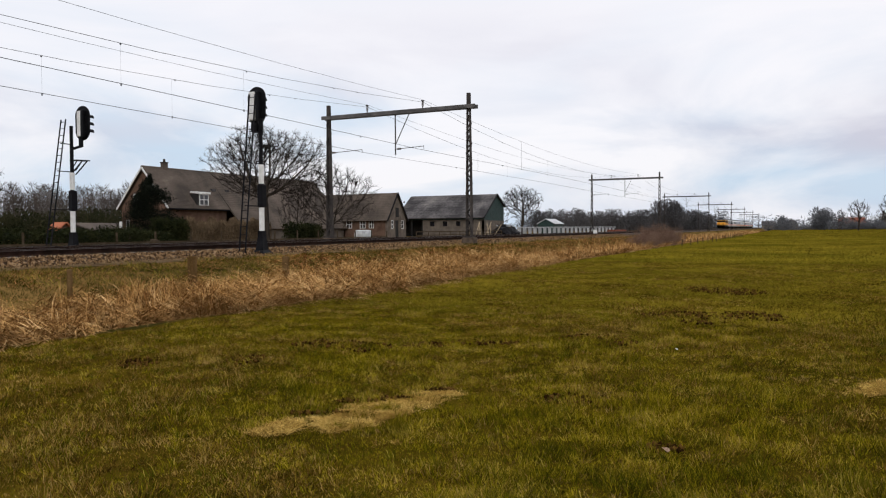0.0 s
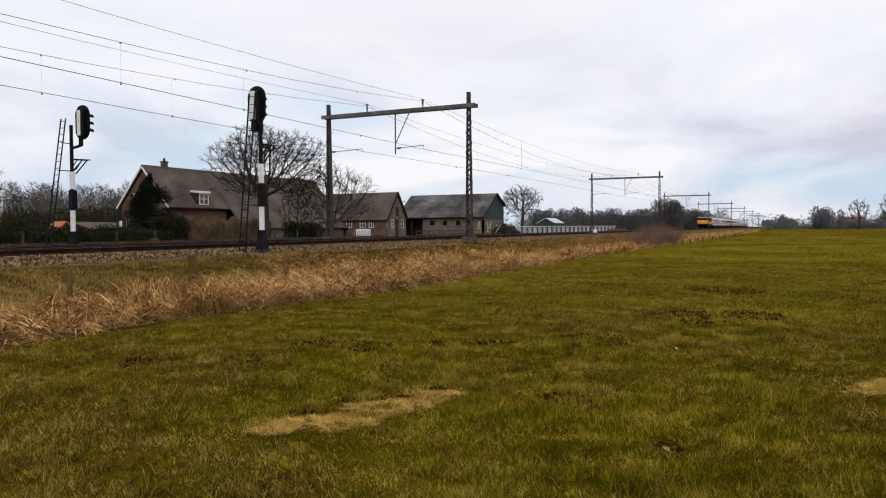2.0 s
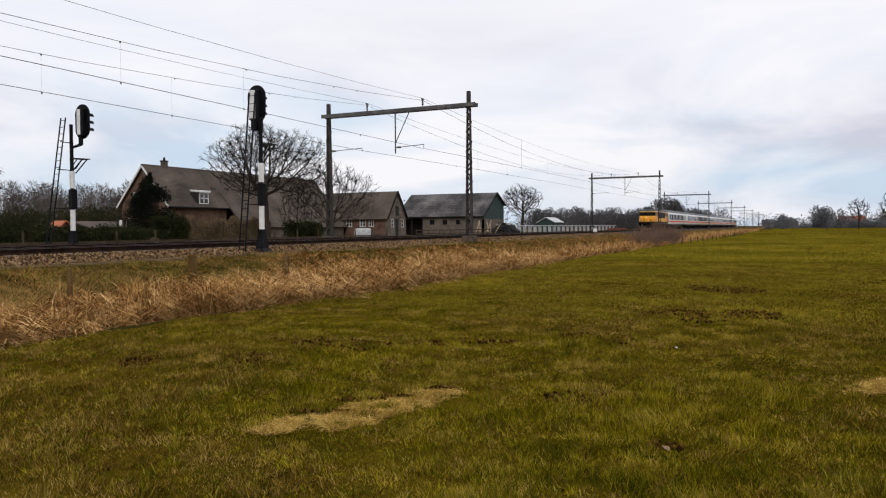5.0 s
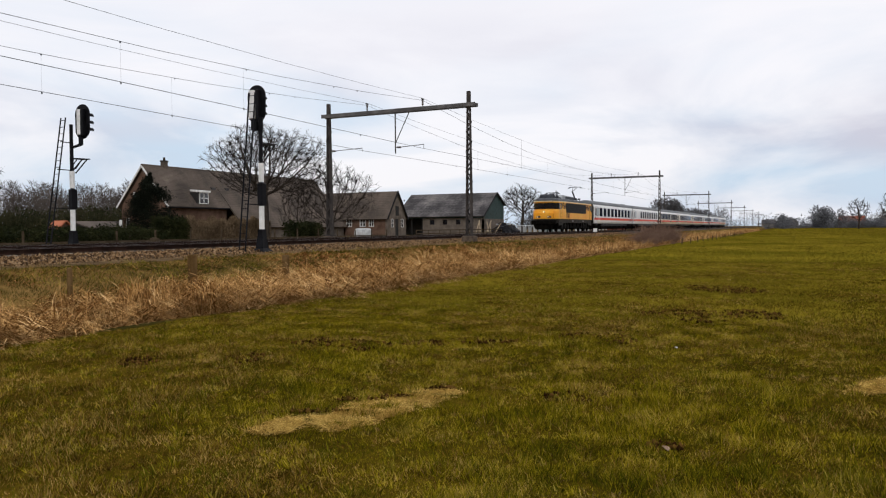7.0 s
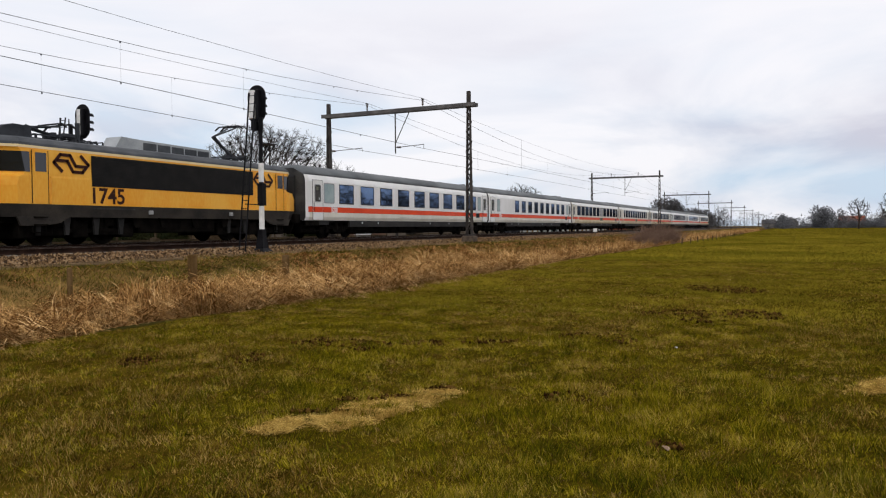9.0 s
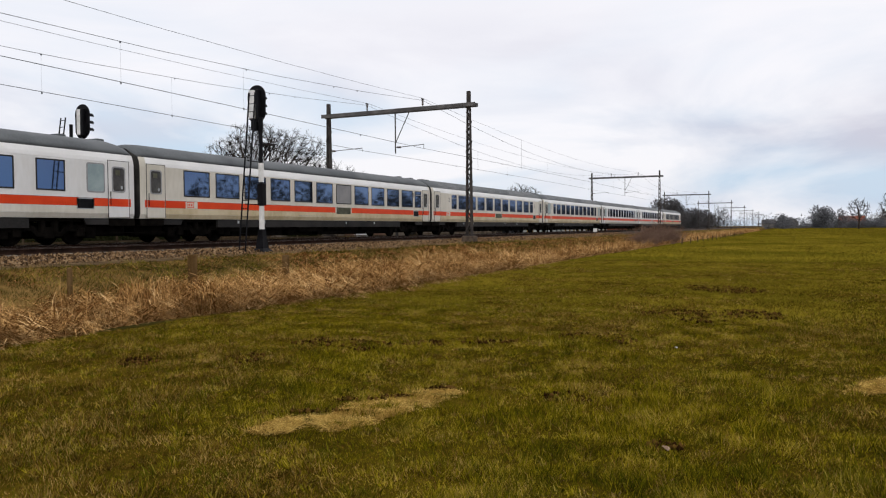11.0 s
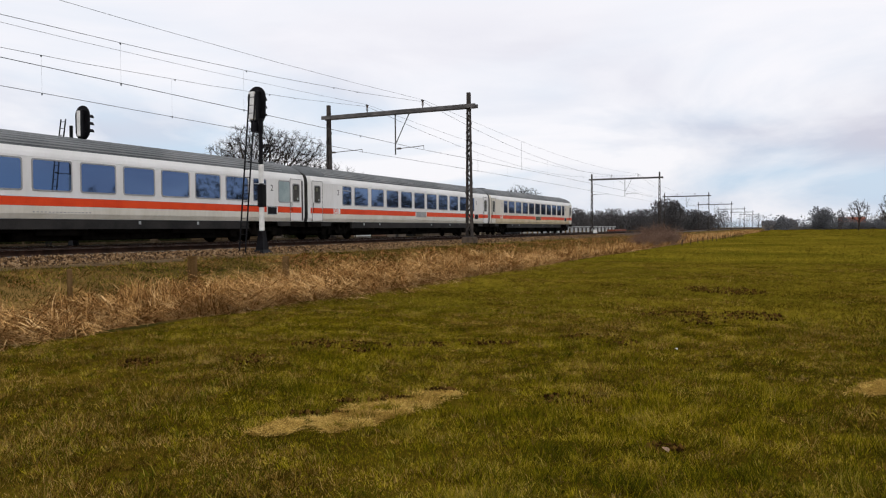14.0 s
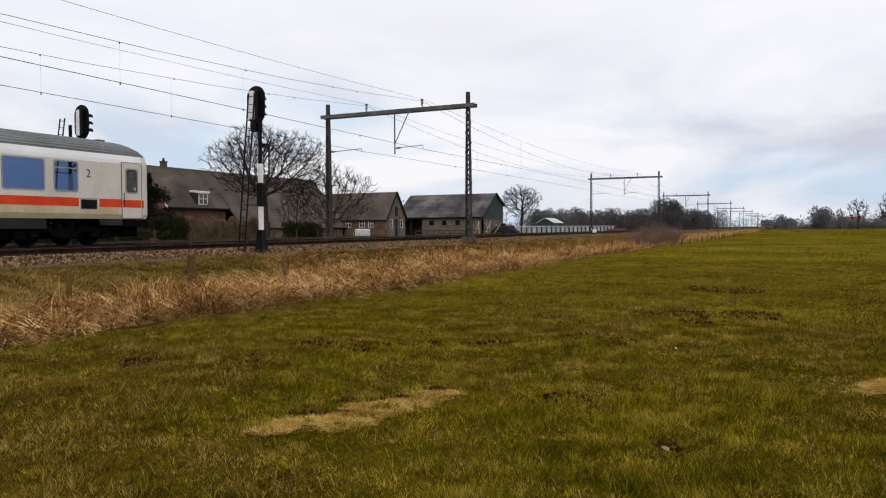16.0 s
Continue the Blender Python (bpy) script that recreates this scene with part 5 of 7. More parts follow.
def build_farmhouse():
    h = thing("farmhouse", "long brown brick farmhouse with a steep tiled roof", "house")
    RX, RZ, EN, EF, EZ = -63.1, 8.45, -59.6, -66.65, 4.3
    Y0, YS, Y1 = 59.0, 68.0, 90.0
    w = B()
    wall_with_holes(w, "y", Y0, 0.3, EF + 0.25, EN - 0.25, G - 0.3, EZ, [])
    prism(w, [(EF + 0.25, EZ), (EN - 0.25, EZ), (RX, RZ - 0.25)], "y", Y0 - 0.15, Y0 + 0.15)
    part("gable_wall", w, M_BRICK, h, "red brown brick gable")
    w = B()
    box(w, EN - 0.5, EN - 0.2, Y0 + 0.15, YS, G - 0.3, EZ - 0.05)
    part("side_wall", w, M_BRICK, h, "red brown brick side wall")
    w = B()
    box(w, EF + 0.2, EF + 0.5, Y0 + 0.15, Y1, G - 0.3, EZ - 0.05)
    part("rear_wall", w, M_BRICK, h)
    w = B()
    box(w, -58.0, -57.7, YS, Y1, G - 0.3, 2.2)
    prism(w, [(EF + 0.3, G - 0.3), (-57.7, G - 0.3), (-57.7, 2.2), (RX, RZ - 0.25), (EF + 0.3, EZ)], "y", Y1 - 0.3, Y1)
    part("barn_wall", w, M_BRICKPALE, h)
    k = (RZ - EZ) / (RX - EN)
    low = (-57.3, RZ + k * (RX + 57.3))
    for nm, pts in (("front_roof", ((EN + 0.25, Y0 - 0.35, EZ - 0.3), (EN + 0.25, YS, EZ - 0.3), (RX, YS, RZ), (RX, Y0 - 0.35, RZ))),
                    ("barn_roof", ((low[0], YS, 1.75), (low[0], Y1 + 0.3, 1.75), (RX, Y1 + 0.3, RZ), (RX, YS, RZ))),
                    ("rear_roof", ((EF - 0.25, Y0 - 0.35, EZ - 0.3), (EF - 0.25, Y1 + 0.3, EZ - 0.3), (RX, Y1 + 0.3, RZ), (RX, Y0 - 0.35, RZ)))):
        r = part(nm, slope(B(), *pts), M_TILE, h, "grey brown tiled roof slope")
        if nm != "rear_roof":
            a, b, c, d = [Vector(p) for p in pts]
            n = (b - a).cross(d - a).normalized()
            n = (n if n.z > 0 else -n) * 0.161
            roof_rows(r, a + n, b + n, c + n, d + n, 30, M_TILE)
    rd = B()
    tube(rd, (RX, Y0 - 0.4, RZ + 0.14), (RX, Y1 + 0.3, RZ + 0.14), 0.14, n=8)
    part("ridge_tiles", rd, M_TILE, h)
    bb = B()
    for e in (EN + 0.25, EF - 0.25):
        bar(bb, (e, Y0 - 0.42, EZ - 0.22), (RX, Y0 - 0.42, RZ + 0.06), 0.08, 0.17)
    part("bargeboard", bb, M_WHITE, h, "white gable edge board")
    gt = B()
    tube(gt, (EN + 0.32, Y0 - 0.3, EZ - 0.30), (EN + 0.32, YS, EZ - 0.30), 0.08, n=8)
    part("gutter", gt, M_BLACK, h)
    window(h, "y", Y0 - 0.16, -64.6, -63.25, 4.2, 5.7, 1)
    window(h, "y", Y0 - 0.16, -65.75, -65.25, 1.25, 2.9, 0)
    c = B()
    box(c, RX - 0.27, RX + 0.27, 61.5, 62.1, RZ - 0.5, RZ + 0.85, 0.03)
    ch = part("chimney", c, M_TILE, h, "square brick chimney")
    c = B()
    box(c, RX - 0.31, RX + 0.31, 61.46, 62.14, RZ + 0.74, RZ + 0.86)
    tube(c, (RX, 61.8, RZ + 0.86), (RX, 61.8, RZ + 1.2), 0.14, 0.12, 10)
    part("chimney_cap", c, M_LOCOGREY, ch)
    d = B()
    box(d, -61.0, -59.55, 62.95, 64.7, 4.45, 5.75)
    dm = part("dormer", d, M_DARKVOID, h, "small dormer with white front")
    d = B()
    prism(d, [(-60.5, 5.90), (-59.30, 5.76), (-59.30, 5.97), (-60.5, 6.08)], "y", 62.95, 64.85)
    part("dormer_roof", d, M_WHITE, dm, "flat white dormer roof")
    window(dm, "x", -59.52, 63.3, 64.7, 4.5, 5.75, 1, "dormer_window")
    for y in (67.2, 69.5, 72.6):
        s = B()
        a = Vector((-61.2, y, RZ + k * (-61.2 - RX) * 1.0))
        box(s, a.x - 0.25, a.x + 0.25, y - 0.3, y + 0.3, a.z + 0.02, a.z + 0.32)
        part("roof_window", s, M_SLATE, h)
    return h


build_farmhouse()


def build_stable():
    h = thing("brick_stable", "low brown brick outbuilding with a steep tiled roof", "outbuilding")
    GX, BX, Y0, Y1, YM, EZ, RZ = -50.8, -74.0, 90.1, 95.6, 92.85, 3.0, 6.75
    w = B()
    holes = [(91.25, 91.85, 1.75, 2.95), (92.4, 93.4, G, 2.95), (94.15, 94.85, 1.75, 2.95)]
    wall_with_holes(w, "x", GX - 0.15, 0.3, Y0, Y1, G - 0.3, EZ, holes)
    prism(w, [(Y0, EZ), (Y1, EZ), (YM, RZ - 0.1)], "x", GX - 0.3, GX)
    part("gable_wall", w, M_BRICKPALE, h, "buff brick gable")
    w = B()
    sh = [(-57.5, -56.55, 1.85, 2.97), (-55.25, -54.3, 1.85, 2.97), (-53.77, -52.95, 1.85, 2.97)]
    wall_with_holes(w, "y", Y0 + 0.15, 0.3, BX, GX - 0.3, G - 0.3, EZ + 0.1, sh)
    part("side_wall", w, M_BRICK, h, "red brown brick side wall")
    w = B()
    box(w, BX, GX - 0.3, Y1 - 0.3, Y1, G - 0.3, EZ + 0.1)
    box(w, BX, BX + 0.3, Y0 + 0.3, Y1 - 0.3, G - 0.3, EZ + 0.1)
    prism(w, [(Y0, EZ), (Y1, EZ), (YM, RZ - 0.1)], "x", BX, BX + 0.3)
    part("rear_wall", w, M_BRICK, h)
    for nm, ye, s in (("front_roof", Y0 - 0.3, 1), ("rear_roof", Y1 + 0.3, -1)):
        pts = ((BX - 0.2, ye, EZ - 0.2), (GX + 0.2, ye, EZ - 0.2), (GX + 0.2, YM, RZ), (BX - 0.2, YM, RZ))
        r = part(nm, slope(B(), *pts), M_TILE, h, "weathered brown tiled slope")
        if s > 0:
            n = (Vector(pts[1]) - Vector(pts[0])).cross(Vector(pts[3]) - Vector(pts[0])).normalized()
            n = (n if n.z > 0 else -n) * 0.161
            roof_rows(r, *[Vector(p) + n for p in pts], 16, M_TILE)
    bb = B()
    for ye in (Y0 - 0.3, Y1 + 0.3):
        bar(bb, (GX + 0.24, ye, EZ - 0.12), (GX + 0.24, YM, RZ + 0.08), 0.08, 0.24)
    part("bargeboard", bb, M_BLACK, h)
    for a, b, lo, hi in sh:
        window(h, "y", Y0 + 0.06, a, b, lo, hi, 1)
    window(h, "x", GX - 0.06, 91.25, 91.85, 1.75, 2.95, 0)
    window(h, "x", GX - 0.06, 94.15, 94.85, 1.75, 2.95, 0)
    d = B()
    box(d, GX - 0.2, GX - 0.08, 92.4, 93.4, G, 2.95)
    part("door", d, M_DARKVOID, h, "dark wooden door")
    d = B()
    box(d, GX - 0.02, GX + 0.05, 92.5, 93.4, 3.4, 4.75, 0.01)
    part("hay_door", d, M_DARKVOID, h, "dark hay loft door")


build_stable()


def build_barn():
    h = thing("barn", "grey barn with a dark roof and green boarded gable", "barn")
    GX, BX, Y0, Y1, YM = -43.5, -58.6, 107.6, 116.6, 112.9
    EZ, FZ, RZ = 3.55, 5.35, 7.2
    w = B()
    holes = [(-52.85, -52.0, 2.15, 2.9), (-50.55, -49.75, 2.15, 2.9), (-48.25, -47.45, 2.15, 2.9), (-46.1, -45.3, 2.15, 2.9)]
    wall_with_holes(w, "y", Y0 + 0.15, 0.3, -54.1, GX, G - 0.3, EZ - 0.05, holes)
    part("side_wall", w, M_BRICKPALE, h, "weathered grey buff wall")
    for a, b, lo, hi in holes:
        g = B()
        for k in range(2):
            m = a + (b - a) * (k + 0.05) / 2
            box(g, m, m + (b - a) * 0.42, Y0 + 0.10, Y0 + 0.16, lo, hi)
        part("window", g, M_CABGLASS, h, "small dark window")
    w = B()
    box(w, BX, GX - 0.3, Y0 + 2.2, Y0 + 2.4, G - 0.3, EZ)
    for x in (-58.4, -56.2, -54.2):
        box(w, x - 0.1, x + 0.1, Y0 + 0.05, Y0 + 0.25, G - 0.3, EZ)
    part("open_bay", w, M_DARKVOID, h, "dark open bay with posts")
    f = B()
    box(f, BX - 0.2, GX + 0.02, Y0 - 0.04, Y0 + 0.02, 3.15, EZ + 0.12)
    part("eave_board", f, M_GREENWOOD, h, "dark green eave boarding")
    w = B()
    box(w, GX - 0.3, GX, Y0, Y1, G - 0.3, 3.0)
    part("gable_plinth", w, M_BRICKPALE, h, "pale lower gable wall")
    for k in range(30):
        a, b = [Y0 + (Y1 - Y0) * q / 30 for q in (k, k + 0.94)]
        za, zb = [np.interp(y, [Y0, YM, Y1], [EZ, RZ, FZ]) for y in (a, b)]
        p = B()
        prism(p, [(a, 3.0), (b, 3.0), (b, zb), (a, za)], "x", GX - 0.12, GX - 0.02)
        part("gable_board", p, M_GREENWOOD, h)
    w = B()
    box(w, BX, GX - 0.3, Y1 - 0.3, Y1, G - 0.3, FZ)
    prism(w, [(Y0, G - 0.3), (Y1, G - 0.3), (Y1, FZ), (YM, RZ), (Y0, EZ)], "x", BX, BX + 0.25)
    part("rear_wall", w, M_GREENWOOD, h)
    fr = ((BX - 0.3, Y0 - 0.5, EZ - 0.22), (GX + 0.25, Y0 - 0.5, EZ - 0.22), (GX + 0.25, YM, RZ), (BX - 0.3, YM, RZ))
    r = part("front_roof", slope(B(), *fr, 0.10), M_SLATE, h, "dark patchy corrugated roof")
    n = (Vector(fr[1]) - Vector(fr[0])).cross(Vector(fr[3]) - Vector(fr[0])).normalized()
    n = (n if n.z > 0 else -n) * 0.101
    roof_rows(r, *[Vector(p) + n for p in fr], 9, M_SLATE, "roof_sheeting")
    part("rear_roof", slope(B(), (BX - 0.3, Y1 + 0.3, FZ - 0.15), (GX + 0.25, Y1 + 0.3, FZ - 0.15), (GX + 0.25, YM, RZ), (BX - 0.3, YM, RZ), 0.10), M_SLATE, h)
    bb = B()
    bar(bb, (GX + 0.28, Y0 - 0.5, EZ - 0.15), (GX + 0.28, YM, RZ + 0.06), 0.06, 0.2)
    bar(bb, (GX + 0.28, Y1 + 0.3, FZ - 0.08), (GX + 0.28, YM, RZ + 0.06), 0.06, 0.2)
    part("verge_board", bb, M_BLACK, h)


build_barn()


def small_shed(name, label, x0, x1, y0, y1, ze, zr, along, wallm, roofm):
    """A gabled shed; along: the axis of its ridge."""
    h = thing(name, label, "shed")
    w = B()
    box(w, x0, x1, y0, y1, G - 0.4, ze)
    if along == "x":
        prism(w, [(y0, ze), (y1, ze), ((y0 + y1) / 2, zr)], "x", x0, x1)
    else:
        prism(w, [(x0, ze), (x1, ze), ((x0 + x1) / 2, zr)], "y", y0, y1)
    part("wall", w, wallm, h)
    xm, ym, o = (x0 + x1) / 2, (y0 + y1) / 2, 0.3
    for s in (0, 1):
        if along == "x":
            e = (y0 - o, y1 + o)[s]
            pts = ((x0 - o, e, ze - 0.1), (x1 + o, e, ze - 0.1), (x1 + o, ym, zr + 0.05), (x0 - o, ym, zr + 0.05))
        else:
            e = (x0 - o, x1 + o)[s]
            pts = ((e, y0 - o, ze - 0.1), (e, y1 + o, ze - 0.1), (xm, y1 + o, zr + 0.05), (xm, y0 - o, zr + 0.05))
        part("roof", slope(B(), *pts, 0.12), roofm, h)
    return h


small_shed("garden_shed", "small shed with an orange tiled roof behind hedges", -67.3, -66.1, 50.8, 52.2, 1.75, 2.5, "x", M_BRICK, M_ORANGE)
small_shed("machine_shed", "low dark green shed with a pale roof edge", -57.4, -53.3, 178.0, 186.0, 2.85, 3.95, "y", M_GREENWOOD, M_SHEET)
small_shed("distant_house", "distant house with a red tiled roof among trees", 24.0, 37.0, 476, 486, 3.6, 6.6, "x", M_BRICK, M_BRICKRED)
small_shed("distant_house", "distant pale house with a dark roof", -4.0, 3.0, 462, 472, 3.4, 5.8, "y", M_CONCRETE, M_SLATE)
small_shed("distant_house", "distant pale house with a dark roof", -16.0, -9.0, 470, 480, 2.8, 5.0, "x", M_CONCRETE, M_SLATE)
small_shed("distant_house", "distant brick farm with a brown roof", -70.0, -54.0, 330, 342, 3.0, 6.6, "x", M_BRICK, M_TILE)
small_shed("roofed_outhouse", "low dark roofed outhouse beside the farm", -80.0, -71.0, 60.0, 66.0, 1.5, 2.55, "y", M_DARKVOID, M_TILE)


def build_yard():
    # pale panels of a low greenhouse wall beyond the barn
    t = thing("greenhouse_wall", "long low wall of pale glazed panels", "greenhouse wall")
    for k in range(26):
        ya = 119.5 + k * 1.95
        xa = -45.2 + k * 0.34
        bm = B()
        box(bm, xa - 0.03, xa + 0.03, ya, ya + 1.86, G + 0.25, G + 1.22, 0.01)
        part("panel", bm, M_PALEGREY if k % 3 else M_SHEET, t)
        bm = B()
        box(bm, xa - 0.04, xa + 0.04, ya - 0.08, ya, G - 0.1, G + 1.36)
        part("post", bm, M_WINFRAME, t)
    bm = B()
    bar(bm, (-45.2, 119.4, G + 1.40), (-45.2 + 26 * 0.34, 119.4 + 26 * 1.95, G + 1.40), 0.10, 0.16)
    part("top_rail", bm, M_SHEET, t, "white top rail")
    bk = thing("brick_stack", "low stack of dark red bricks", "brick stack", at=pose(-33.5, 152.0, G))
    for q in range(6):
        bm = B()
        box(bm, -0.8, 0.8, q * 2.0, q * 2.0 + 1.8, 0, 0.8, 0.03)
        part("pile", bm, M_BRICKRED, bk)
    t = thing("wrapped_pallet", "stack wrapped in pale plastic sheet", "wrapped stack", at=pose(-51.6, 85.0, G))
    bm = B()
    loft(bm, [[(x * s, y * s, z) for x, y in ((-0.95, -0.7), (-0.3, -0.8), (0.95, -0.7), (0.95, 0.7), (0, 0.8), (-0.95, 0.7))] for s, z in ((1.0, 0), (1.02, 0.6), (0.95, 1.0), (0.7, 1.14))])
    part("sheet", bm, M_SHEET, t)
    # lean-to poles and heap under the barn gable
    p = thing("pole_stack", "pale wooden poles leaning together", "pole stack", at=pose(-42.5, 106.0, G))
    rng = random.Random(4)
    for k in range(9):
        bm = B()
        x = -1.6 + k * 0.4
        tube(bm, (x, rng.uniform(-1.2, -0.6), 0.05), (x + rng.uniform(-1.0, 1.0), rng.uniform(0.2, 0.8), rng.uniform(1.6, 2.3)), 0.06)
        part("pole", bm, M_PALEWOOD, p)
    hp = thing("covered_heap", "heap under dark plastic sheet with pale tyres", "covered heap", at=pose(-41.0, 110.0, G))
    bm = B()
    bmesh.ops.create_icosphere(bm, subdivisions=3, radius=1.0)
    for v in bm.verts:
        n = noise.noise(v.co * 2.1) * 0.35 + 1
        v.co = Vector((v.co.x * 2.2 * n, v.co.y * 2.6 * n, max(v.co.z, -0.1) * 1.75 * n))
    part("sheet", bm, M_BLACK, hp)
    for k in range(14):
        a = rng.uniform(0, math.tau)
        r = rng.uniform(0.4, 1.7)
        bm = B()
        z = 1.7 * math.sqrt(max(0.05, 1 - (r / 2.2) ** 2)) + 0.02
        c = Vector((r * math.cos(a), r * math.sin(a), z))
        n = 12
        rings = [[c + Vector((math.cos(q * math.tau / n) * rr, math.sin(q * math.tau / n) * rr, zz)) for q in range(n)] for rr, zz in ((0.2, 0), (0.33, 0), (0.35, 0.1), (0.33, 0.18), (0.2, 0.18))]
        loft(bm, rings, caps=False)
        part("tyre", bm, M_PALEGREY if k % 3 == 0 else M_OLDWOOD if k % 3 == 1 else M_LOCOGREY, hp)
    # fences
    def fence(label, pts, step, hgt, rails, rad=0.06):
        f = thing("fence", label, "fence", "farm fences")
        prev = None
        for (xa, ya), (xb, yb) in zip(pts, pts[1:]):
            n = max(1, int(math.hypot(xb - xa, yb - ya) / step))
            for k in range(n):
                x, y = xa + (xb - xa) * k / n, ya + (yb - ya) * k / n
                z = float(ground_z(x, y))
                b_ = B()
                tube(b_, (x, y, z - 0.1), (x + rng.uniform(-0.04, 0.04), y, z + hgt * rng.uniform(0.92, 1.05)), rad, rad * 0.9)
                part("post", b_, M_OLDWOOD, f)
                if prev is not None:
                    for r in rails:
                        b_ = B()
                        bar(b_, (prev[0], prev[1], prev[2] + r), (x, y, z + r), 0.04, 0.10)
                        part("rail", b_, M_OLDWOOD, f)
                prev = (x, y, z)
    fence("weathered wooden post and rail fence by the farm", [(-33.0, 18), (-33.5, 62)], 2.6, 1.05, (0.45,))
    fence("low wooden rail fence before the yard", [(-38, 74), (-38, 104)], 3.0, 0.95, (0.45, 0.85))
    fence("old wooden field fence beside the ditch", [(-8.5, 66), (-8.3, 76), (-7.9, 96), (-7.6, 140)], 3.6, 0.62, (), 0.045)
    for x, y, hgt, r in ((-12.5, 13.04, 1.08, 0.085), (-12.4, 16.4, 0.98, 0.075), (-12.6, 9.9, 0.92, 0.045)):
        f = thing("fence_post", "weathered brown square wooden post among dry reeds", "fence post", "old posts")
        b_ = B()
        z = float(ground_z(x, y))
        box(b_, x - r, x + r, y - r, y + r, z - 0.2, z + hgt, 0.02)
        part("post", b_, M_POSTWOOD, f)
    k = thing("track_marker", "small white marker plate on a short post", "marker", at=pose(-18.2, 75.4, RAIL - 0.35))
    b_ = B()
    tube(b_, (0, 0, 0), (0, 0, 0.5), 0.04)
    part("post", b_, M_OLDWOOD, k)
    b_ = B()
    box(b_, -0.2, 0.2, -0.06, -0.03, 0.35, 0.72)
    part("plate", b_, M_WHITE, k)
    c = thing("tree_stump", "grey weathered tree stump with splintered top beside the tracks", "tree stump", at=pose(-31.0, 29.6, 0.50))
    b_ = B()
    loft(b_, [[(math.cos(q * math.tau / 11) * r * rng.uniform(0.85, 1.12), math.sin(q * math.tau / 11) * r * rng.uniform(0.85, 1.12), z + (rng.uniform(-0.07, 0.10) if z > 0.4 else 0)) for q in range(11)] for r, z in ((0.42, -0.1), (0.33, 0.12), (0.27, 0.35), (0.25, 0.62))])
    part("stump", b_, M_OLDWOOD, c)
    wp = thing("marker_post", "white post with black bands by the farm drive", "marker post", at=pose(-51.5, 45.5, G))
    for q in range(6):
        b_ = B()
        tube(b_, (0, 0, q * 0.33), (0, 0, q * 0.33 + 0.33), 0.11, n=8)
        part("band", b_, M_WHITE if q != 3 else M_BLACK, wp)


build_yard()


# ---------------------------------------------------------------- trees and hedges
def grow(seed, trunk, height, radius, points, step, low):
    """Branch segments of a bare tree that fills a rounded crown: growing tips reach for scattered points."""
    rng = np.random.default_rng(seed)
    d = rng.normal(0, 1, (points, 3))
    d /= np.linalg.norm(d, axis=1, keepdims=True)
    d[:, 2] = np.where(rng.uniform(0, 1, points) < 0.35, np.abs(d[:, 2]), d[:, 2])
    r = rng.uniform(0.08, 1, points) ** 0.42
    mid = trunk * low + (height - trunk * low) * 0.5
    lump = 1 + 0.16 * np.sin(d[:, 0] * 4 + seed) * np.sin(d[:, 1] * 5)
    goal = d * (r * lump)[:, None] * np.array([radius, radius, (height - trunk * low) / 2]) + np.array([0, 0, mid])
    pos, parent, way = [np.zeros(3)], [-1], [np.array([0, 0, 1.0])]
    bend = rng.normal(0, 0.05, 2)
    while pos[-1][2] < trunk:
        pos.append(pos[-1] + step * np.array([bend[0], bend[1], 1.0]))
        parent.append(len(pos) - 2)
        way.append(np.array([0, 0, 1.0]))
    near = np.full(len(goal), 1e9)
    who = np.zeros(len(goal), int)
    done = 0
    for _ in range(90):
        fresh = np.array(pos[done:])
        if not len(fresh) or not len(goal):
            break
        dist = np.linalg.norm(goal[:, None] - fresh[None], axis=2)
        k = dist.argmin(1)
        best = dist[np.arange(len(goal)), k]
        better = best < near
        near[better], who[better] = best[better], k[better] + done
        done = len(pos)
        keep = near > step * 1.5
        goal, near, who = goal[keep], near[keep], who[keep]
        for w in np.unique(who):
            pull = goal[who == w] - pos[w]
            pull = (pull / np.linalg.norm(pull, axis=1, keepdims=True)).mean(0) + way[w] * 0.6 + rng.normal(0, 0.10, 3)
            n = np.linalg.norm(pull)
            if n > 0.05:
                pos.append(pos[w] + pull / n * step)
                parent.append(int(w))
                way.append(pull / n)
    return np.array(pos), np.array(parent)


def tubes_np(segs, sides):
    """Many tapering tubes as arrays."""
    a = np.array([s[0] for s in segs])
    b = np.array([s[1] for s in segs])
    ra, rb = np.array([s[2] for s in segs]), np.array([s[3] for s in segs])
    d = b - a
    d /= np.linalg.norm(d, axis=1, keepdims=True) + 1e-9
    ref = np.where(np.abs(d[:, 2:3]) < 0.9, [[0, 0, 1.0]], [[1.0, 0, 0]])
    u = np.cross(d, ref)
    u /= np.linalg.norm(u, axis=1, keepdims=True)
    w = np.cross(d, u)
    ang = np.arange(sides) * math.tau / sides
    ring = u[:, None] * np.cos(ang)[None, :, None] + w[:, None] * np.sin(ang)[None, :, None]
    v = np.concatenate([a[:, None] + ring * ra[:, None, None], b[:, None] + ring * rb[:, None, None]], 1).reshape(-1, 3)
    k = np.arange(len(segs))[:, None] * (2 * sides)
    f = []
    for q in range(sides):
        n = (q + 1) % sides
        f += [k + [q, n, sides + n], k + [q, sides + n, sides + q]]
    return v, np.concatenate(f, 0)


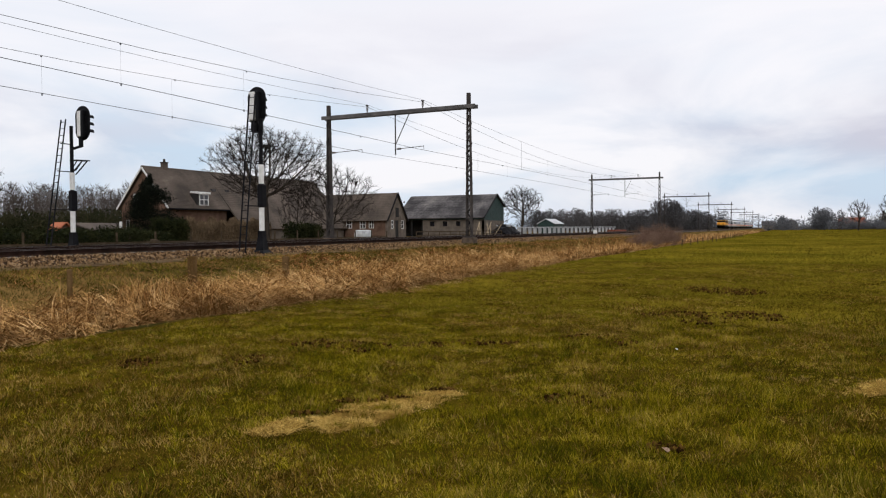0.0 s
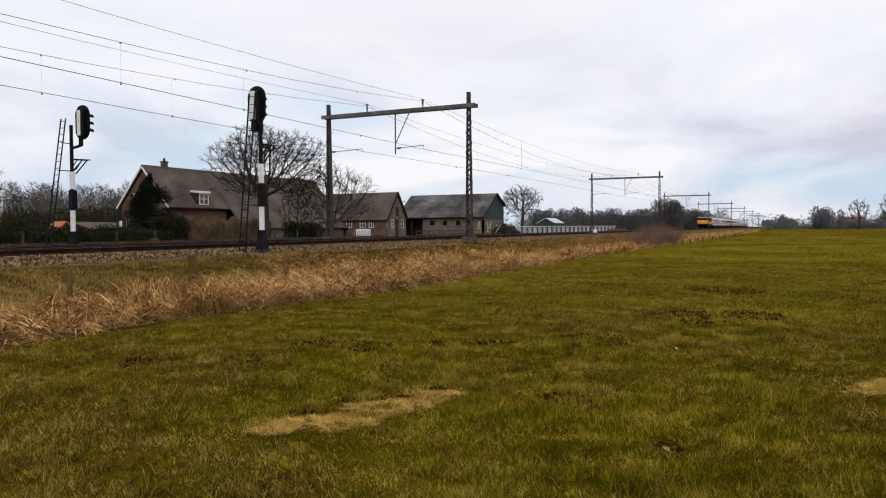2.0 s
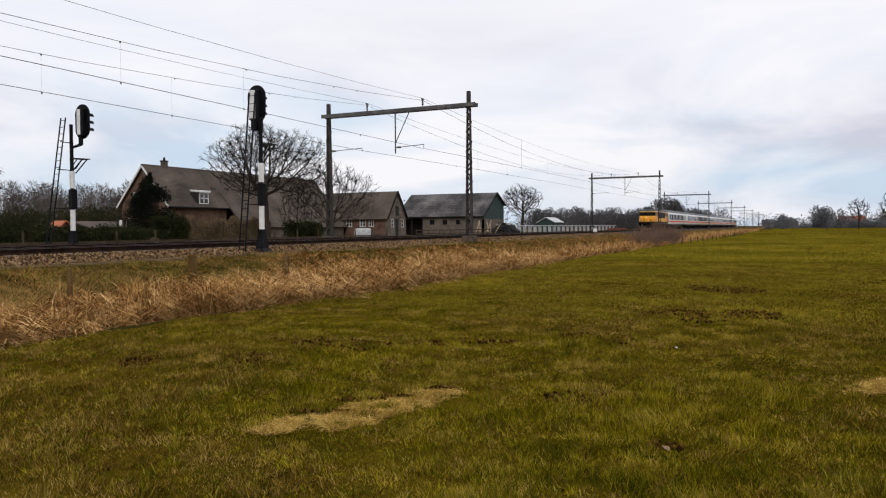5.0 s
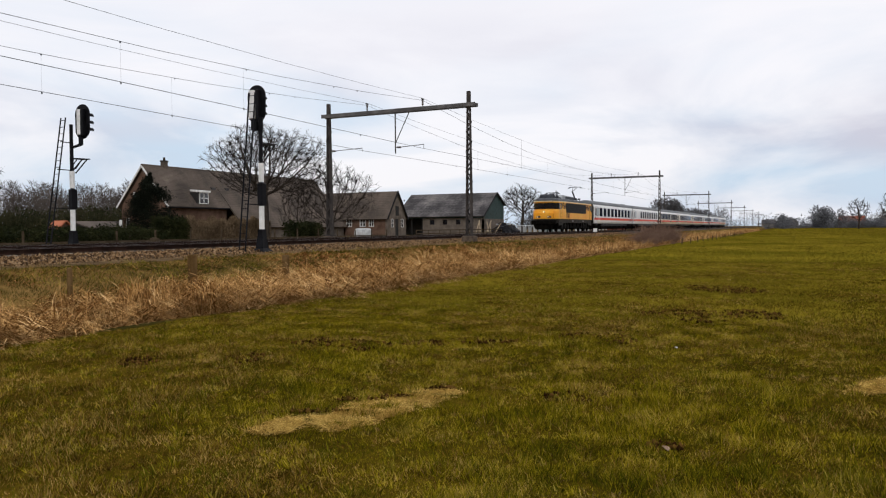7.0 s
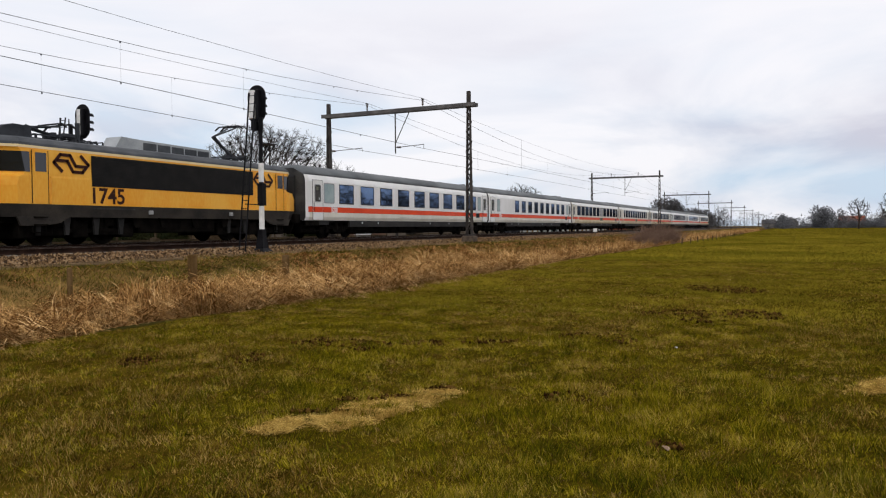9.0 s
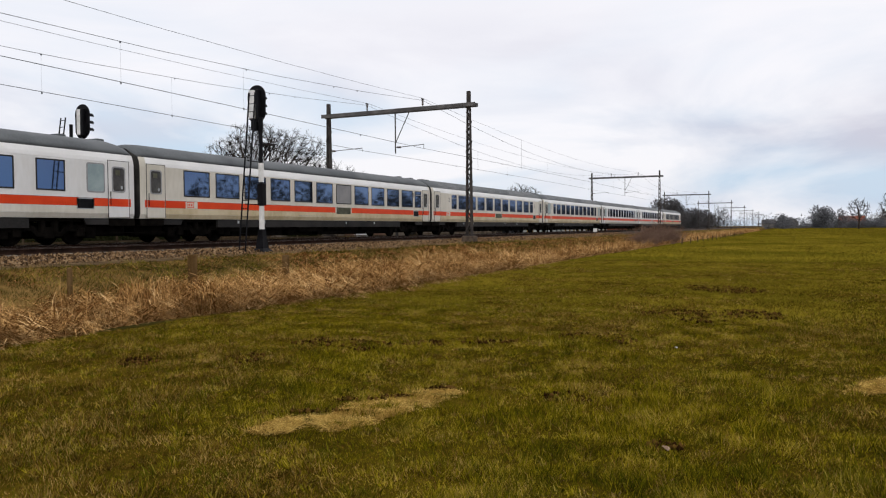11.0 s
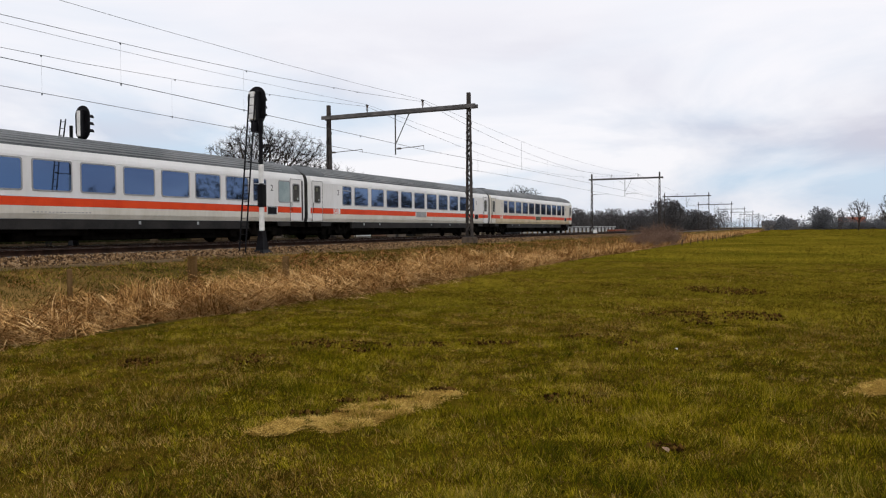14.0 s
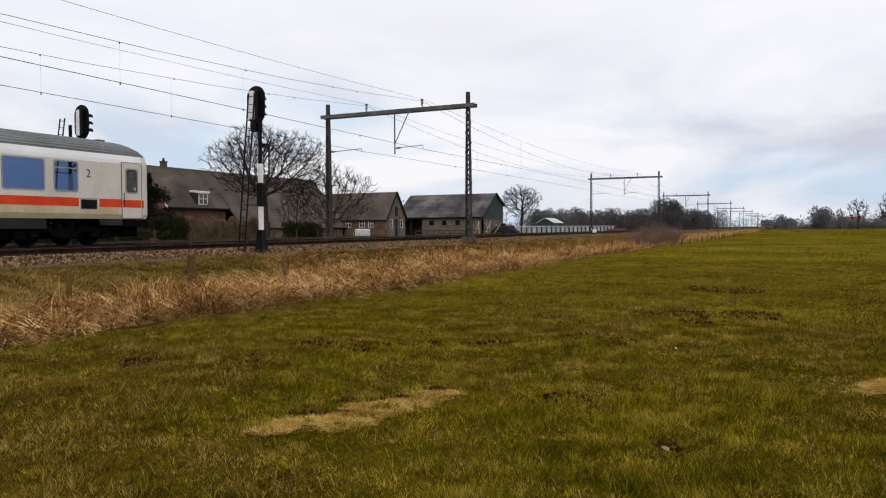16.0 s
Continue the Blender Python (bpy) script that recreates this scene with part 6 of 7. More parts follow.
def bare_tree(label, at, seed, trunk, height, radius, points, step, r0, twig_r, low=0.72):
    pos, parent = grow(seed, trunk, height, radius, points, step, low)
    rng = np.random.default_rng(seed + 1)
    area = np.zeros(len(pos))
    for k in range(len(pos) - 1, 0, -1):
        area[k] = max(area[k], 1.0)
        area[parent[k]] += area[k]
    rad = r0 * (area / area[1]) ** 0.50
    segs = [(pos[parent[k]], pos[k], max(rad[parent[k]] if parent[k] else rad[k], twig_r), max(rad[k], twig_r), area[k]) for k in range(1, len(pos))]
    tips = [s for s in segs if s[4] < 9]
    fine = []
    for a, b, ra, rb, n in tips:
        for _ in range(5):
            d = (b - a) / step * 0.9 + rng.normal(0, 0.5, 3) + np.array([0, 0, 0.3])
            p = a + (b - a) * rng.uniform(0.2, 1)
            fine.append((p, p + d * step * rng.uniform(0.5, 1.5), twig_r * 0.8, twig_r * 0.5, 0))
    t = thing("bare_tree", label, "tree", "bare trees", at=at)
    me = raw_mesh("trunk", *tubes_np([s for s in segs if s[4] >= 9], 6), M_BARK)
    part("trunk", me, None, t, "grey bark trunk and limbs")
    me = raw_mesh("crown", *tubes_np(tips + fine, 3), M_TWIG)
    tagged(part("crown", me, None, t, "bare twiggy crown"), kind="stuff")


for spec in (
        ("spreading bare fruit tree beside the farmhouse", pose(-39.6, 49.8, G), 11, 3.6, 9.6, 5.0, 4200, 0.20, 0.30, 0.0085, 1.02),
        ("smaller bare tree behind the signal", pose(-37.7, 56.8, G), 23, 1.5, 7.0, 3.9, 1500, 0.22, 0.17, 0.008),
        ("slender bare shrub with many thin stems", pose(-40.0, 54.6, G), 31, 0.5, 5.6, 1.9, 500, 0.2, 0.08, 0.006),
        ("round bare tree standing beyond the barn", pose(-49.4, 142.5, G), 5, 3.9, 9.6, 4.1, 1800, 0.26, 0.30, 0.014, 0.85),
        ("tall bare tree among the far houses", pose(24.2, 343.0, 0), 9, 4.0, 12.5, 4.5, 260, 0.6, 0.34, 0.035),
        ("tall bare tree among the far houses", pose(36.0, 350.0, 0), 19, 4.2, 14.5, 4.5, 260, 0.6, 0.34, 0.035),
        ("bare tree at the edge of the wood", pose(-98.5, 62.5, G), 15, 3.6, 12.0, 3.8, 420, 0.4, 0.3, 0.016)):
    bare_tree(*spec)


def leaf_cloud(rng, n, centre, size, leaf, shell=0.5):
    """Small leaf triangles in an uneven ellipsoid."""
    d = rng.normal(0, 1, (n, 3))
    d /= np.linalg.norm(d, axis=1, keepdims=True)
    r = rng.uniform(shell, 1, n) ** 0.7
    bump = 1 + 0.22 * np.sin(d[:, 0] * 5 + centre[0]) * np.sin(d[:, 1] * 6 + centre[1]) + 0.15 * np.sin(d[:, 2] * 9)
    c = np.array(centre) + d * (r * bump)[:, None] * np.array(size)
    return triangles_at(rng, c, leaf)


def triangles_at(rng, c, leaf, tall=1.0):
    n = len(c)
    s = rng.uniform(0.6, 1.3, n)[:, None, None] * leaf
    p = rng.normal(0, 0.6, (n, 3, 3)) * s
    p[:, :, 2] *= tall
    v = (c[:, None] + p).reshape(-1, 3)
    return v, np.arange(n * 3).reshape(-1, 3)


def merged(lists):
    vs, fs, k = [], [], 0
    for v, f in lists:
        vs.append(v)
        fs.append(f + k)
        k += len(v)
    return np.concatenate(vs), np.concatenate(fs)


def build_shrubs():
    rng = np.random.default_rng(8)
    # dark conifer by the house gable: drooping layered boughs
    t = thing("evergreen_tree", "dark dense evergreen beside the farmhouse gable", "tree", at=pose(-54.65, 51.95, G))
    part("trunk", tube(B(), (0, 0, -0.1), (0, 0, 5.0), 0.18, 0.04, 8), M_BARK, t)
    c = []
    for k in range(46):
        z = 0.5 + 5.6 * (k / 46)
        rad = 3.3 * (1 - (k / 46)) ** 0.72 + 0.2
        a = rng.uniform(0, math.tau)
        c.append(leaf_cloud(rng, 850, (rad * 0.62 * math.cos(a), rad * 0.62 * math.sin(a), z), (rad * 0.55, rad * 0.55, 0.62), 0.085, 0.15))
    tagged(part("crown", raw_mesh("crown", *merged(c), M_EVERGREEN), None, t), kind="stuff")

    def hedge(label, a, b, width, height, material, n, leaf, tall=1.0, ragged=0.15):
        h = thing("hedge", label, "hedge", "farm hedges")
        u = rng.uniform(0, 1, n)
        base = np.array(a)[None] * (1 - u[:, None]) + np.array(b)[None] * u[:, None]
        top = height * (1 + ragged * np.sin(u * 37) * np.sin(u * 13 + 1) + rng.normal(0, ragged * 0.25, n))
        side = rng.uniform(-1, 1, n) * width / 2
        d = np.array(b) - np.array(a)
        d = d / np.linalg.norm(d)
        z = rng.uniform(0, 1, n) ** 0.8 * top
        p = np.stack([base[:, 0] - d[1] * side, base[:, 1] + d[0] * side, G + z], 1)
        m = raw_mesh("hedge", *triangles_at(rng, p, leaf, tall), material)
        tagged(part("foliage", m, None, h), kind="stuff")
        st = B()
        for k in range(8):
            q = np.array(a) + (np.array(b) - np.array(a)) * (k + 0.5) / 8
            tube(st, (q[0], q[1], G - 0.1), (q[0], q[1], G + height * 0.8), 0.05)
        part("branching", st, M_BARK, h)
    hedge("dense dark green garden hedge", (-45.0, 42.9), (-44.2, 45.4), 1.6, 1.95, M_HEDGEGREEN, 10000, 0.10)
    hedge("tall brown leafless beech hedge", (-44.1, 45.4), (-40.4, 51.2), 1.2, 1.9, M_HEDGEBROWN, 42000, 0.045, 3.4)
    hedge("dark green clipped hedge near the fence", (-37.2, 49.5), (-37.6, 54.4), 1.2, 1.6, M_HEDGEGREEN, 9000, 0.10)
    hedge("low dark garden hedge", (-40.0, 20), (-42.5, 42), 1.4, 1.15, M_HEDGEGREEN, 16000, 0.10)
    hedge("dark hedge row before the wood", (-70.0, 30), (-62.0, 52), 1.8, 1.5, M_HEDGEGREEN, 12000, 0.14)
    hedge("low clipped dome shaped shrubs", (-47.8, 40.2), (-46.8, 43.2), 1.8, 1.4, M_HEDGEGREEN, 6000, 0.09)
    # reddish brush by the field fence
    for x, y, s in ((-10.6, 62, 1.0), (-10.8, 66, 1.25), (-10.3, 70, 1.15), (-10.6, 75, 0.9), (-10.4, 58.5, 0.75)):
        b = thing("bare_shrub", "bare reddish brown thorny shrub beside the ditch", "shrub", "bare shrubs", at=pose(x, y, float(ground_z(x, y))))
        segs = []
        r = random.Random(int(y * 10))
        for k in range(230):
            a, l = r.uniform(0, math.tau), s * r.uniform(0.7, 1.65)
            out = r.uniform(0.1, 0.8)
            p = Vector((r.gauss(0, 0.35), r.gauss(0, 0.5), 0))
            q = p + Vector((math.cos(a) * out, math.sin(a) * out, 0.8)).normalized() * l * 0.6
            e = q + Vector((math.cos(a) * out * 1.2 + r.gauss(0, 0.2), math.sin(a) * out * 1.2 + r.gauss(0, 0.2), 0.8)).normalized() * l * 0.5
            segs += [(p, q, 0.012, 0.009, 0), (q, e, 0.009, 0.006, 0)]
            for _ in range(3):
                m = q.lerp(e, r.random())
                segs.append((m, m + Vector((r.gauss(0, 0.25), r.gauss(0, 0.25), r.uniform(0.0, 0.4))), 0.007, 0.005, 0))
        tagged(part("branching", raw_mesh("branching", *tubes_np(segs, 3), M_BRUSH), None, b), kind="stuff")


build_shrubs()


def build_woods():
    """Bare woods and tree lines far off: trunks with fans of slender twigs."""
    rng = np.random.default_rng(21)

    def wood(name, label, spots, material, twigs, twig_w):
        segs, tv = [], []
        for x, y, h, r in spots:
            g = float(ground_z(x, y))
            segs.append((Vector((x, y, g)), Vector((x + rng.normal(0, 0.3), y, g + h * 0.7)), 0.02 * h, 0.006 * h, 0))
            n = twigs
            a = rng.uniform(0, math.tau, n)
            zz = rng.beta(1.25, 1.45, n)
            rad = r * np.sqrt(rng.uniform(0, 1, n)) * np.sin(np.clip(zz, 0.16, 0.97) * math.pi) ** 0.6 * (1 + 0.3 * np.sin(a * 3 + x))
            c = np.stack([x + rad * np.cos(a), y + rad * np.sin(a), g + 0.02 * h + zz * h * 0.98], 1)
            out = np.stack([np.cos(a) * 0.6, np.sin(a) * 0.6, np.full(n, 0.8)], 1) + rng.normal(0, 0.35, (n, 3))
            l = rng.uniform(0.025, 0.085, n)[:, None] * h
            side = rng.normal(0, 1, (n, 3)) * twig_w
            tv.append(np.stack([c - side, c + side, c + out * l], 1).reshape(-1, 3))
        v = np.concatenate(tv)
        f = np.arange(len(v)).reshape(-1, 3)
        m = merged([(v, f), tubes_np(segs, 4)])
        tagged(new(name, raw_mesh(name, *m, material)), label, "woods", kind="stuff")
    u = rng.uniform
    spots = [(-152 + k * 0.36 + u(-3, 3), 78 + k * 0.24 + u(-14, 14), u(7.5, 10.5), u(1.6, 3.0)) for k in range(150)]
    wood("bare_wood", "bare grey brown wood behind the farm garden", spots, M_WOODS, 900, 0.033)
    spots = [(-138 + k * 0.42 + u(-3, 3), 70 + k * 0.20 + u(-8, 8), u(3.0, 5.2), u(2.0, 3.2)) for k in range(110)]
    wood("wood_undergrowth", "dark evergreen undergrowth along the wood edge", spots, M_UNDERGROWTH, 480, 0.075)
    spots = [(-90 + u(-4, 4) + k * 0.5, 270 + k * 0.7 + u(-14, 14), u(5.0, 9.0), u(2.4, 4.4)) for k in range(120)]
    wood("field_trees", "dark bare tree line across the fields", spots, M_WOODSMID, 700, 0.10)
    spots = [(-37.5 + u(-4, 4), 258 + u(-6, 6), u(8, 11), u(2.2, 3.2)) for k in range(10)]
    spots += [(-35.5 + u(-3, 3), 300 + u(-6, 6), u(5, 8), u(2.2, 3.0)) for k in range(8)]
    wood("tree_group", "group of bare trees beside the railway", spots, M_WOODSMID, 1100, 0.08)
    spots = [(u(-14, 4) + k * 0.0, 400 + u(-8, 8), u(4, 8.5), u(2.0, 3.4)) for k in range(9)]
    spots += [(8 + u(0, 20), 450 + u(-8, 8), u(8, 13.5), u(3, 4.6)) for k in range(14)]
    spots += [(26 + u(0, 26), 470 + u(-8, 8), u(3, 6.5), u(2.5, 4)) for k in range(16)]
    spots += [(-20 + u(0, 130), 500 + u(-8, 8), u(2.5, 5), u(3, 5)) for k in range(60)]
    spots += [(51 + u(0, 40), 440 + u(-8, 8), u(9, 15), u(3, 4.6)) for k in range(16)]
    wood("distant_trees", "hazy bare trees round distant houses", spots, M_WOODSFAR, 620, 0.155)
    spots = [(-400 + k * 6 + u(-4, 4), 800 + u(-40, 40), u(8, 14), u(5, 8)) for k in range(150)]
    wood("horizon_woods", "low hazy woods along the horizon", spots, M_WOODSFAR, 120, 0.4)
    spots = [(78 + u(-6, 6), 138 + k * 4.2 + u(-4, 4), u(12, 18), u(3.5, 6)) for k in range(160)]
    spots += [(78 + u(-3, 3), 84 + k * 15 + u(-4, 4), u(10, 14), u(1.2, 2.0)) for k in range(4)]
    spots += [(90 + u(-6, 6), -120 + k * 7 + u(-5, 5), u(4, 9), u(2.5, 5)) for k in range(36)]
    wood("roadside_wood", "bare tree line across the pasture", spots, M_WOODS, 330, 0.19)
    spots = [(-150 - u(0, 40) + k * 0.1, 20 + k * 1.2, u(6, 9), u(2, 3.4)) for k in range(60)]
    spots += [(-125 + k * 0.9 + u(-3, 3), 190 + u(-12, 12), u(6, 10), u(2.2, 3.6)) for k in range(60)]
    wood("far_wood", "bare wood beyond the farm", spots, M_WOODS, 260, 0.08)


build_woods()


# ---------------------------------------------------------------- field grass, reeds and litter
def patches(x, y, size, seed):
    """Smooth random field over the ground, 0 to 1, with blotches about `size` metres wide."""
    rng = np.random.default_rng(seed)
    table = rng.uniform(0, 1, (256, 256))
    a = 0.6 + seed
    u, v = (x * math.cos(a) - y * math.sin(a)) / size, (x * math.sin(a) + y * math.cos(a)) / size
    i, j = np.floor(u).astype(int), np.floor(v).astype(int)
    fu, fv = u - i, v - j
    fu, fv = fu * fu * (3 - 2 * fu), fv * fv * (3 - 2 * fv)
    i0, i1, j0, j1 = i % 256, (i + 1) % 256, j % 256, (j + 1) % 256
    return (table[i0, j0] * (1 - fu) + table[i1, j0] * fu) * (1 - fv) + (table[i0, j1] * (1 - fu) + table[i1, j1] * fu) * fv


def lumps(x, y):
    """Uneven growth of the turf, about 0 to 1: tufts within larger patches."""
    return np.clip(0.5 + 1.1 * (patches(x, y, 0.17, 1) - 0.5) + 0.6 * (patches(x, y, 0.6, 2) - 0.5) + 0.5 * (patches(x, y, 2.2, 3) - 0.5), 0, 1)


STRAW = [(-3.66, 4.92, 0.42, 0.24), (-3.36, 5.25, 0.50, 0.30), (-3.24, 5.75, 0.50, 0.33), (-3.10, 6.30, 0.42, 0.26), (0.84, 8.45, 0.72, 0.24)]
DIRT = [(-5.85, 8.66, 0.5, 0.10), (-3.93, 9.77, 0.5, 0.09), (-2.5, 10.45, 0.55, 0.16), (-1.66, 13.9, 0.8, 0.26), (-6.15, 7.25, 0.25, 0.09), (-4.6, 9.2, 0.35, 0.07),
        (-0.6, 14.3, 0.5, 0.2), (-5.2, 8.6, 0.35, 0.10), (-1.55, 19.8, 0.9, 0.3), (-1.85, 6.62, 0.22, 0.06), (-7.2, 6.6, 0.25, 0.08)]
LIE = 1.1   # heading of the flattened straw strip


def bare_spot(x, y):
    m = np.zeros(len(x), bool)
    for cx, cy, a, b in STRAW:
        k = LIE
        u, v = (x - cx) * math.cos(k) + (y - cy) * math.sin(k), -(x - cx) * math.sin(k) + (y - cy) * math.cos(k)
        m |= (patches(x, y, 0.13, 62) > 0.26) & ((u / a) ** 2 + (v / b) ** 2 < 0.35 + 0.95 * patches(x, y, 0.16, 61) + 0.25 * np.sin(u * 9) * np.sin(v * 11))
    return m


def build_grass():
    rng = np.random.default_rng(5)

    def sward(name, label, n, left, y0, y1, right, h0, h1, w, material, sort, gamma):
        """Turf between the ditch and a slanting edge that widens with distance."""
        y = y0 + (y1 - y0) * rng.uniform(0, 1, n) ** gamma
        xl = np.maximum(left, -1.6 * y - 1.5)
        x = xl + (right[0] + right[1] * y - xl) * rng.uniform(0, 1, n)
        g = lumps(x, y)
        # near left: thin worn brown turf, darkened further as painted lens vignetting
        worn = np.clip((-x - 0.62 * y - 0.4) / 1.6, 0, 1) * np.clip((9.5 - y) / 3.5, 0, 1)
        brown = np.clip((0.45 * patches(x, y, 1.5, 7) + 0.35 * patches(x, y, 0.45, 8) + 0.2 * patches(x, y, 4.5, 9) - 0.38) * 2.6 + 0.6 * worn, 0, 1)
        # random dark tufts, plus vignette darkening painted on the right and near left
        darker = np.clip(2.2 * patches(x, y, 0.27, 51) + 0.8 * patches(x, y, 1.2, 52) - 1.42 + np.clip((x - 0.02 * y + 0.9) / 2.0, 0, 0.5) + 0.6 * worn, 0, 1)
        share = {"green": 1.0 - 0.75 * brown, "withered": 0.12 + 0.88 * brown, "darker": (0.10 + 0.9 * darker) * (1 - 0.5 * brown)}[sort]
        ok = rng.uniform(0, 1, n) < share * (0.75 + 0.3 * g) * (1 - 0.6 * worn) * (1 - 0.5 * darker * (sort == "green"))
        ok &= ~bare_spot(x, y) | (rng.uniform(0, 1, n) < 0.10)
        x, y, g = x[ok], y[ok], g[ok]
        base = np.stack([x, y, ground_z(x, y) - 0.004], 1)
        h = (h0 + (h1 - h0) * np.clip((g - 0.3) / 0.5, 0, 1) ** 2) * rng.uniform(0.5, 1.4, len(x))
        heading = 11.0 * patches(x, y, 0.18, 41) + rng.normal(0, 1.3, len(x))
        m = blades(name, base, h, w * rng.uniform(0.7, 1.4, len(x)), rng.uniform(0.3, 0.97, len(x)), material, rng, heading=heading)
        tagged(new(name, m), label, "grass", kind="stuff")
    near, mid = (1.6, 0.14), (2.0, 0.20)
    L1, L2, L3 = "short uneven winter pasture grass", "withered brown grass in the winter pasture", "dark green pasture grass, thickened where lens vignetting is painted in"
    sward("pasture_grass", L1, 620000, -9.7, 2.6, 13.5, near, 0.022, 0.080, 0.0060, M_BLADE, "green", 1.2)
    sward("withered_grass", L2, 620000, -9.7, 2.6, 13.5, near, 0.022, 0.075, 0.0060, M_BROWNBLADE, "withered", 1.2)
    sward("dark_grass", L3, 330000, -9.7, 2.6, 13.5, near, 0.026, 0.115, 0.0062, M_DARKBLADE, "darker", 1.2)
    sward("straw_coloured_grass", "pale dead blades among the pasture grass", 110000, -9.7, 2.6, 13.5, near, 0.02, 0.070, 0.0050, M_STRAWBLADE, "withered", 1.2)
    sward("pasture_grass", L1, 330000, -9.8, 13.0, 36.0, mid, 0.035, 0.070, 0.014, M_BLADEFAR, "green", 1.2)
    sward("withered_grass", L2, 190000, -9.8, 13.0, 36.0, mid, 0.030, 0.060, 0.014, M_BROWNBLADE, "withered", 1.2)
    sward("dark_grass", L3, 70000, -9.8, 13.0, 36.0, mid, 0.035, 0.075, 0.014, M_DARKBLADE, "darker", 1.2)
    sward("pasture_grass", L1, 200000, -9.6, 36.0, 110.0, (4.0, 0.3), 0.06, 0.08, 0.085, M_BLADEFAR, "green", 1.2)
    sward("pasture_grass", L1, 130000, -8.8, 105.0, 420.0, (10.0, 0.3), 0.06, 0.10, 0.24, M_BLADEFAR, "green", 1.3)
    # coarser growth on the rest of the pasture round the tripod
    n = 90000
    x, y = rng.uniform(-9.5, 16.0, n), rng.uniform(-10.0, 16.0, n)
    rest = (y < 2.6) | (x > 1.6 + 0.14 * y) | (x < -1.6 * y - 1.5)
    x, y = x[rest], y[rest]
    base = np.stack([x, y, ground_z(x, y) - 0.004], 1)
    g = lumps(x, y)
    dead = rng.uniform(0, 1, len(x)) < 0.40
    for pick, material, label in ((~dead, M_BLADE, L1), (dead, M_BROWNBLADE, L2)):
        k = int(pick.sum())
        m = blades("outer_grass", base[pick], (0.03 + 0.05 * g[pick]) * rng.uniform(0.6, 1.4, k), rng.uniform(0.014, 0.026, k), rng.uniform(0.3, 0.95, k), material, rng)
        tagged(new("outer_grass", m), label, "grass", kind="stuff")
    # tufts of longer grass, their blades drooping outwards
    for label, tufts, each, l0, l1, w, material in (
            ("longer green grass tufts", 1500, 20, 0.045, 0.105, 0.0048, M_BLADE),
            ("withered brown grass tufts", 1400, 20, 0.045, 0.10, 0.0046, M_BROWNBLADE),
            ("pale straw coloured grass tufts", 520, 16, 0.045, 0.11, 0.0044, M_STRAWBLADE),
            ("lush dark green grass tufts", 700, 28, 0.06, 0.13, 0.0055, M_TUSSOCK)):
        cy = 3.2 + 11.0 * rng.uniform(0, 1, tufts) ** 1.3
        cx = np.maximum(-9.5, -1.5 * cy - 1.0) + (2.2 + 0.14 * cy + np.minimum(9.0, 1.5 * cy + 0.5)) * rng.uniform(0, 1, tufts)
        size = rng.uniform(0.5, 1.2, tufts)
        k = rng.integers(0, tufts, tufts * each)
        n = len(k)
        heading = rng.uniform(0, math.tau, n)
        r = np.sqrt(rng.uniform(0, 1, n)) * 0.055 * size[k]
        x, y = cx[k] + r * np.cos(heading), cy[k] + r * np.sin(heading)
        base = np.stack([x, y, ground_z(x, y) - 0.004], 1)
        m = arcs("grass_tufts", base, rng.uniform(l0, l1, n) * size[k], w * rng.uniform(0.7, 1.3, n), rng.uniform(0.05, 0.6, n), rng.uniform(0.5, 2.0, n), heading + rng.normal(0, 0.4, n), material, rng, 2)
        tagged(new("grass_tufts", m), label, "grass", kind="stuff")
    # flattened straw
    vs = []
    for cx, cy, a, b in STRAW:
        n = int(42000 * a * b)
        r, t = np.sqrt(rng.uniform(0, 1, n)) * rng.uniform(0.7, 1.15, n), rng.uniform(0, math.tau, n)
        u, v = a * r * np.cos(t), b * r * np.sin(t)
        x, y = cx + u * math.cos(LIE) - v * math.sin(LIE), cy + u * math.sin(LIE) + v * math.cos(LIE)
        vs.append(np.stack([x, y, ground_z(x, y) + rng.uniform(0.002, 0.02, n)], 1))
    base = np.concatenate(vs)
    base = base[bare_spot(base[:, 0], base[:, 1]) | (rng.uniform(0, 1, len(base)) < 0.12)]
    n = len(base)
    m = blades("straw", base, rng.uniform(0.03, 0.10, n), rng.uniform(0.003, 0.009, n), rng.uniform(0.985, 0.9995, n), M_STRAW, rng)
    tagged(new("flattened_straw", m), "pale flattened straw lying in the grass", "straw", kind="stuff")
    # crumbled earth
    vs = []
    for cx, cy, a, b in DIRT + [(-0.82, 5.45, 0.12, 0.1), (-3.72, 5.3, 0.32, 0.03), (-3.60, 5.85, 0.30, 0.025), (-3.35, 6.1, 0.18, 0.03), (-3.15, 6.6, 0.15, 0.03)]:
        n = int(1700 * a * b) + 34
        b = b * 4.0 if a > 0.2 and b > 0.05 else b
        r, t = np.sqrt(rng.uniform(0, 1, n)), rng.uniform(0, math.tau, n)
        u, v = a * r * np.cos(t), b * r * np.sin(t)
        x, y = cx + u * math.cos(0.55) - v * math.sin(0.55), cy + u * math.sin(0.55) + v * math.cos(0.55)
        vs.append(np.stack([x, y, ground_z(x, y) + 0.022], 1))
    c = np.concatenate(vs)
    n = len(c)
    octa = np.array([[1, 0, 0], [-1, 0, 0], [0, 1, 0], [0, -1, 0], [0, 0, 1], [0, 0, -1.0]])
    tri = np.array([[0, 2, 4], [2, 1, 4], [1, 3, 4], [3, 0, 4], [2, 0, 5], [1, 2, 5], [3, 1, 5], [0, 3, 5]])
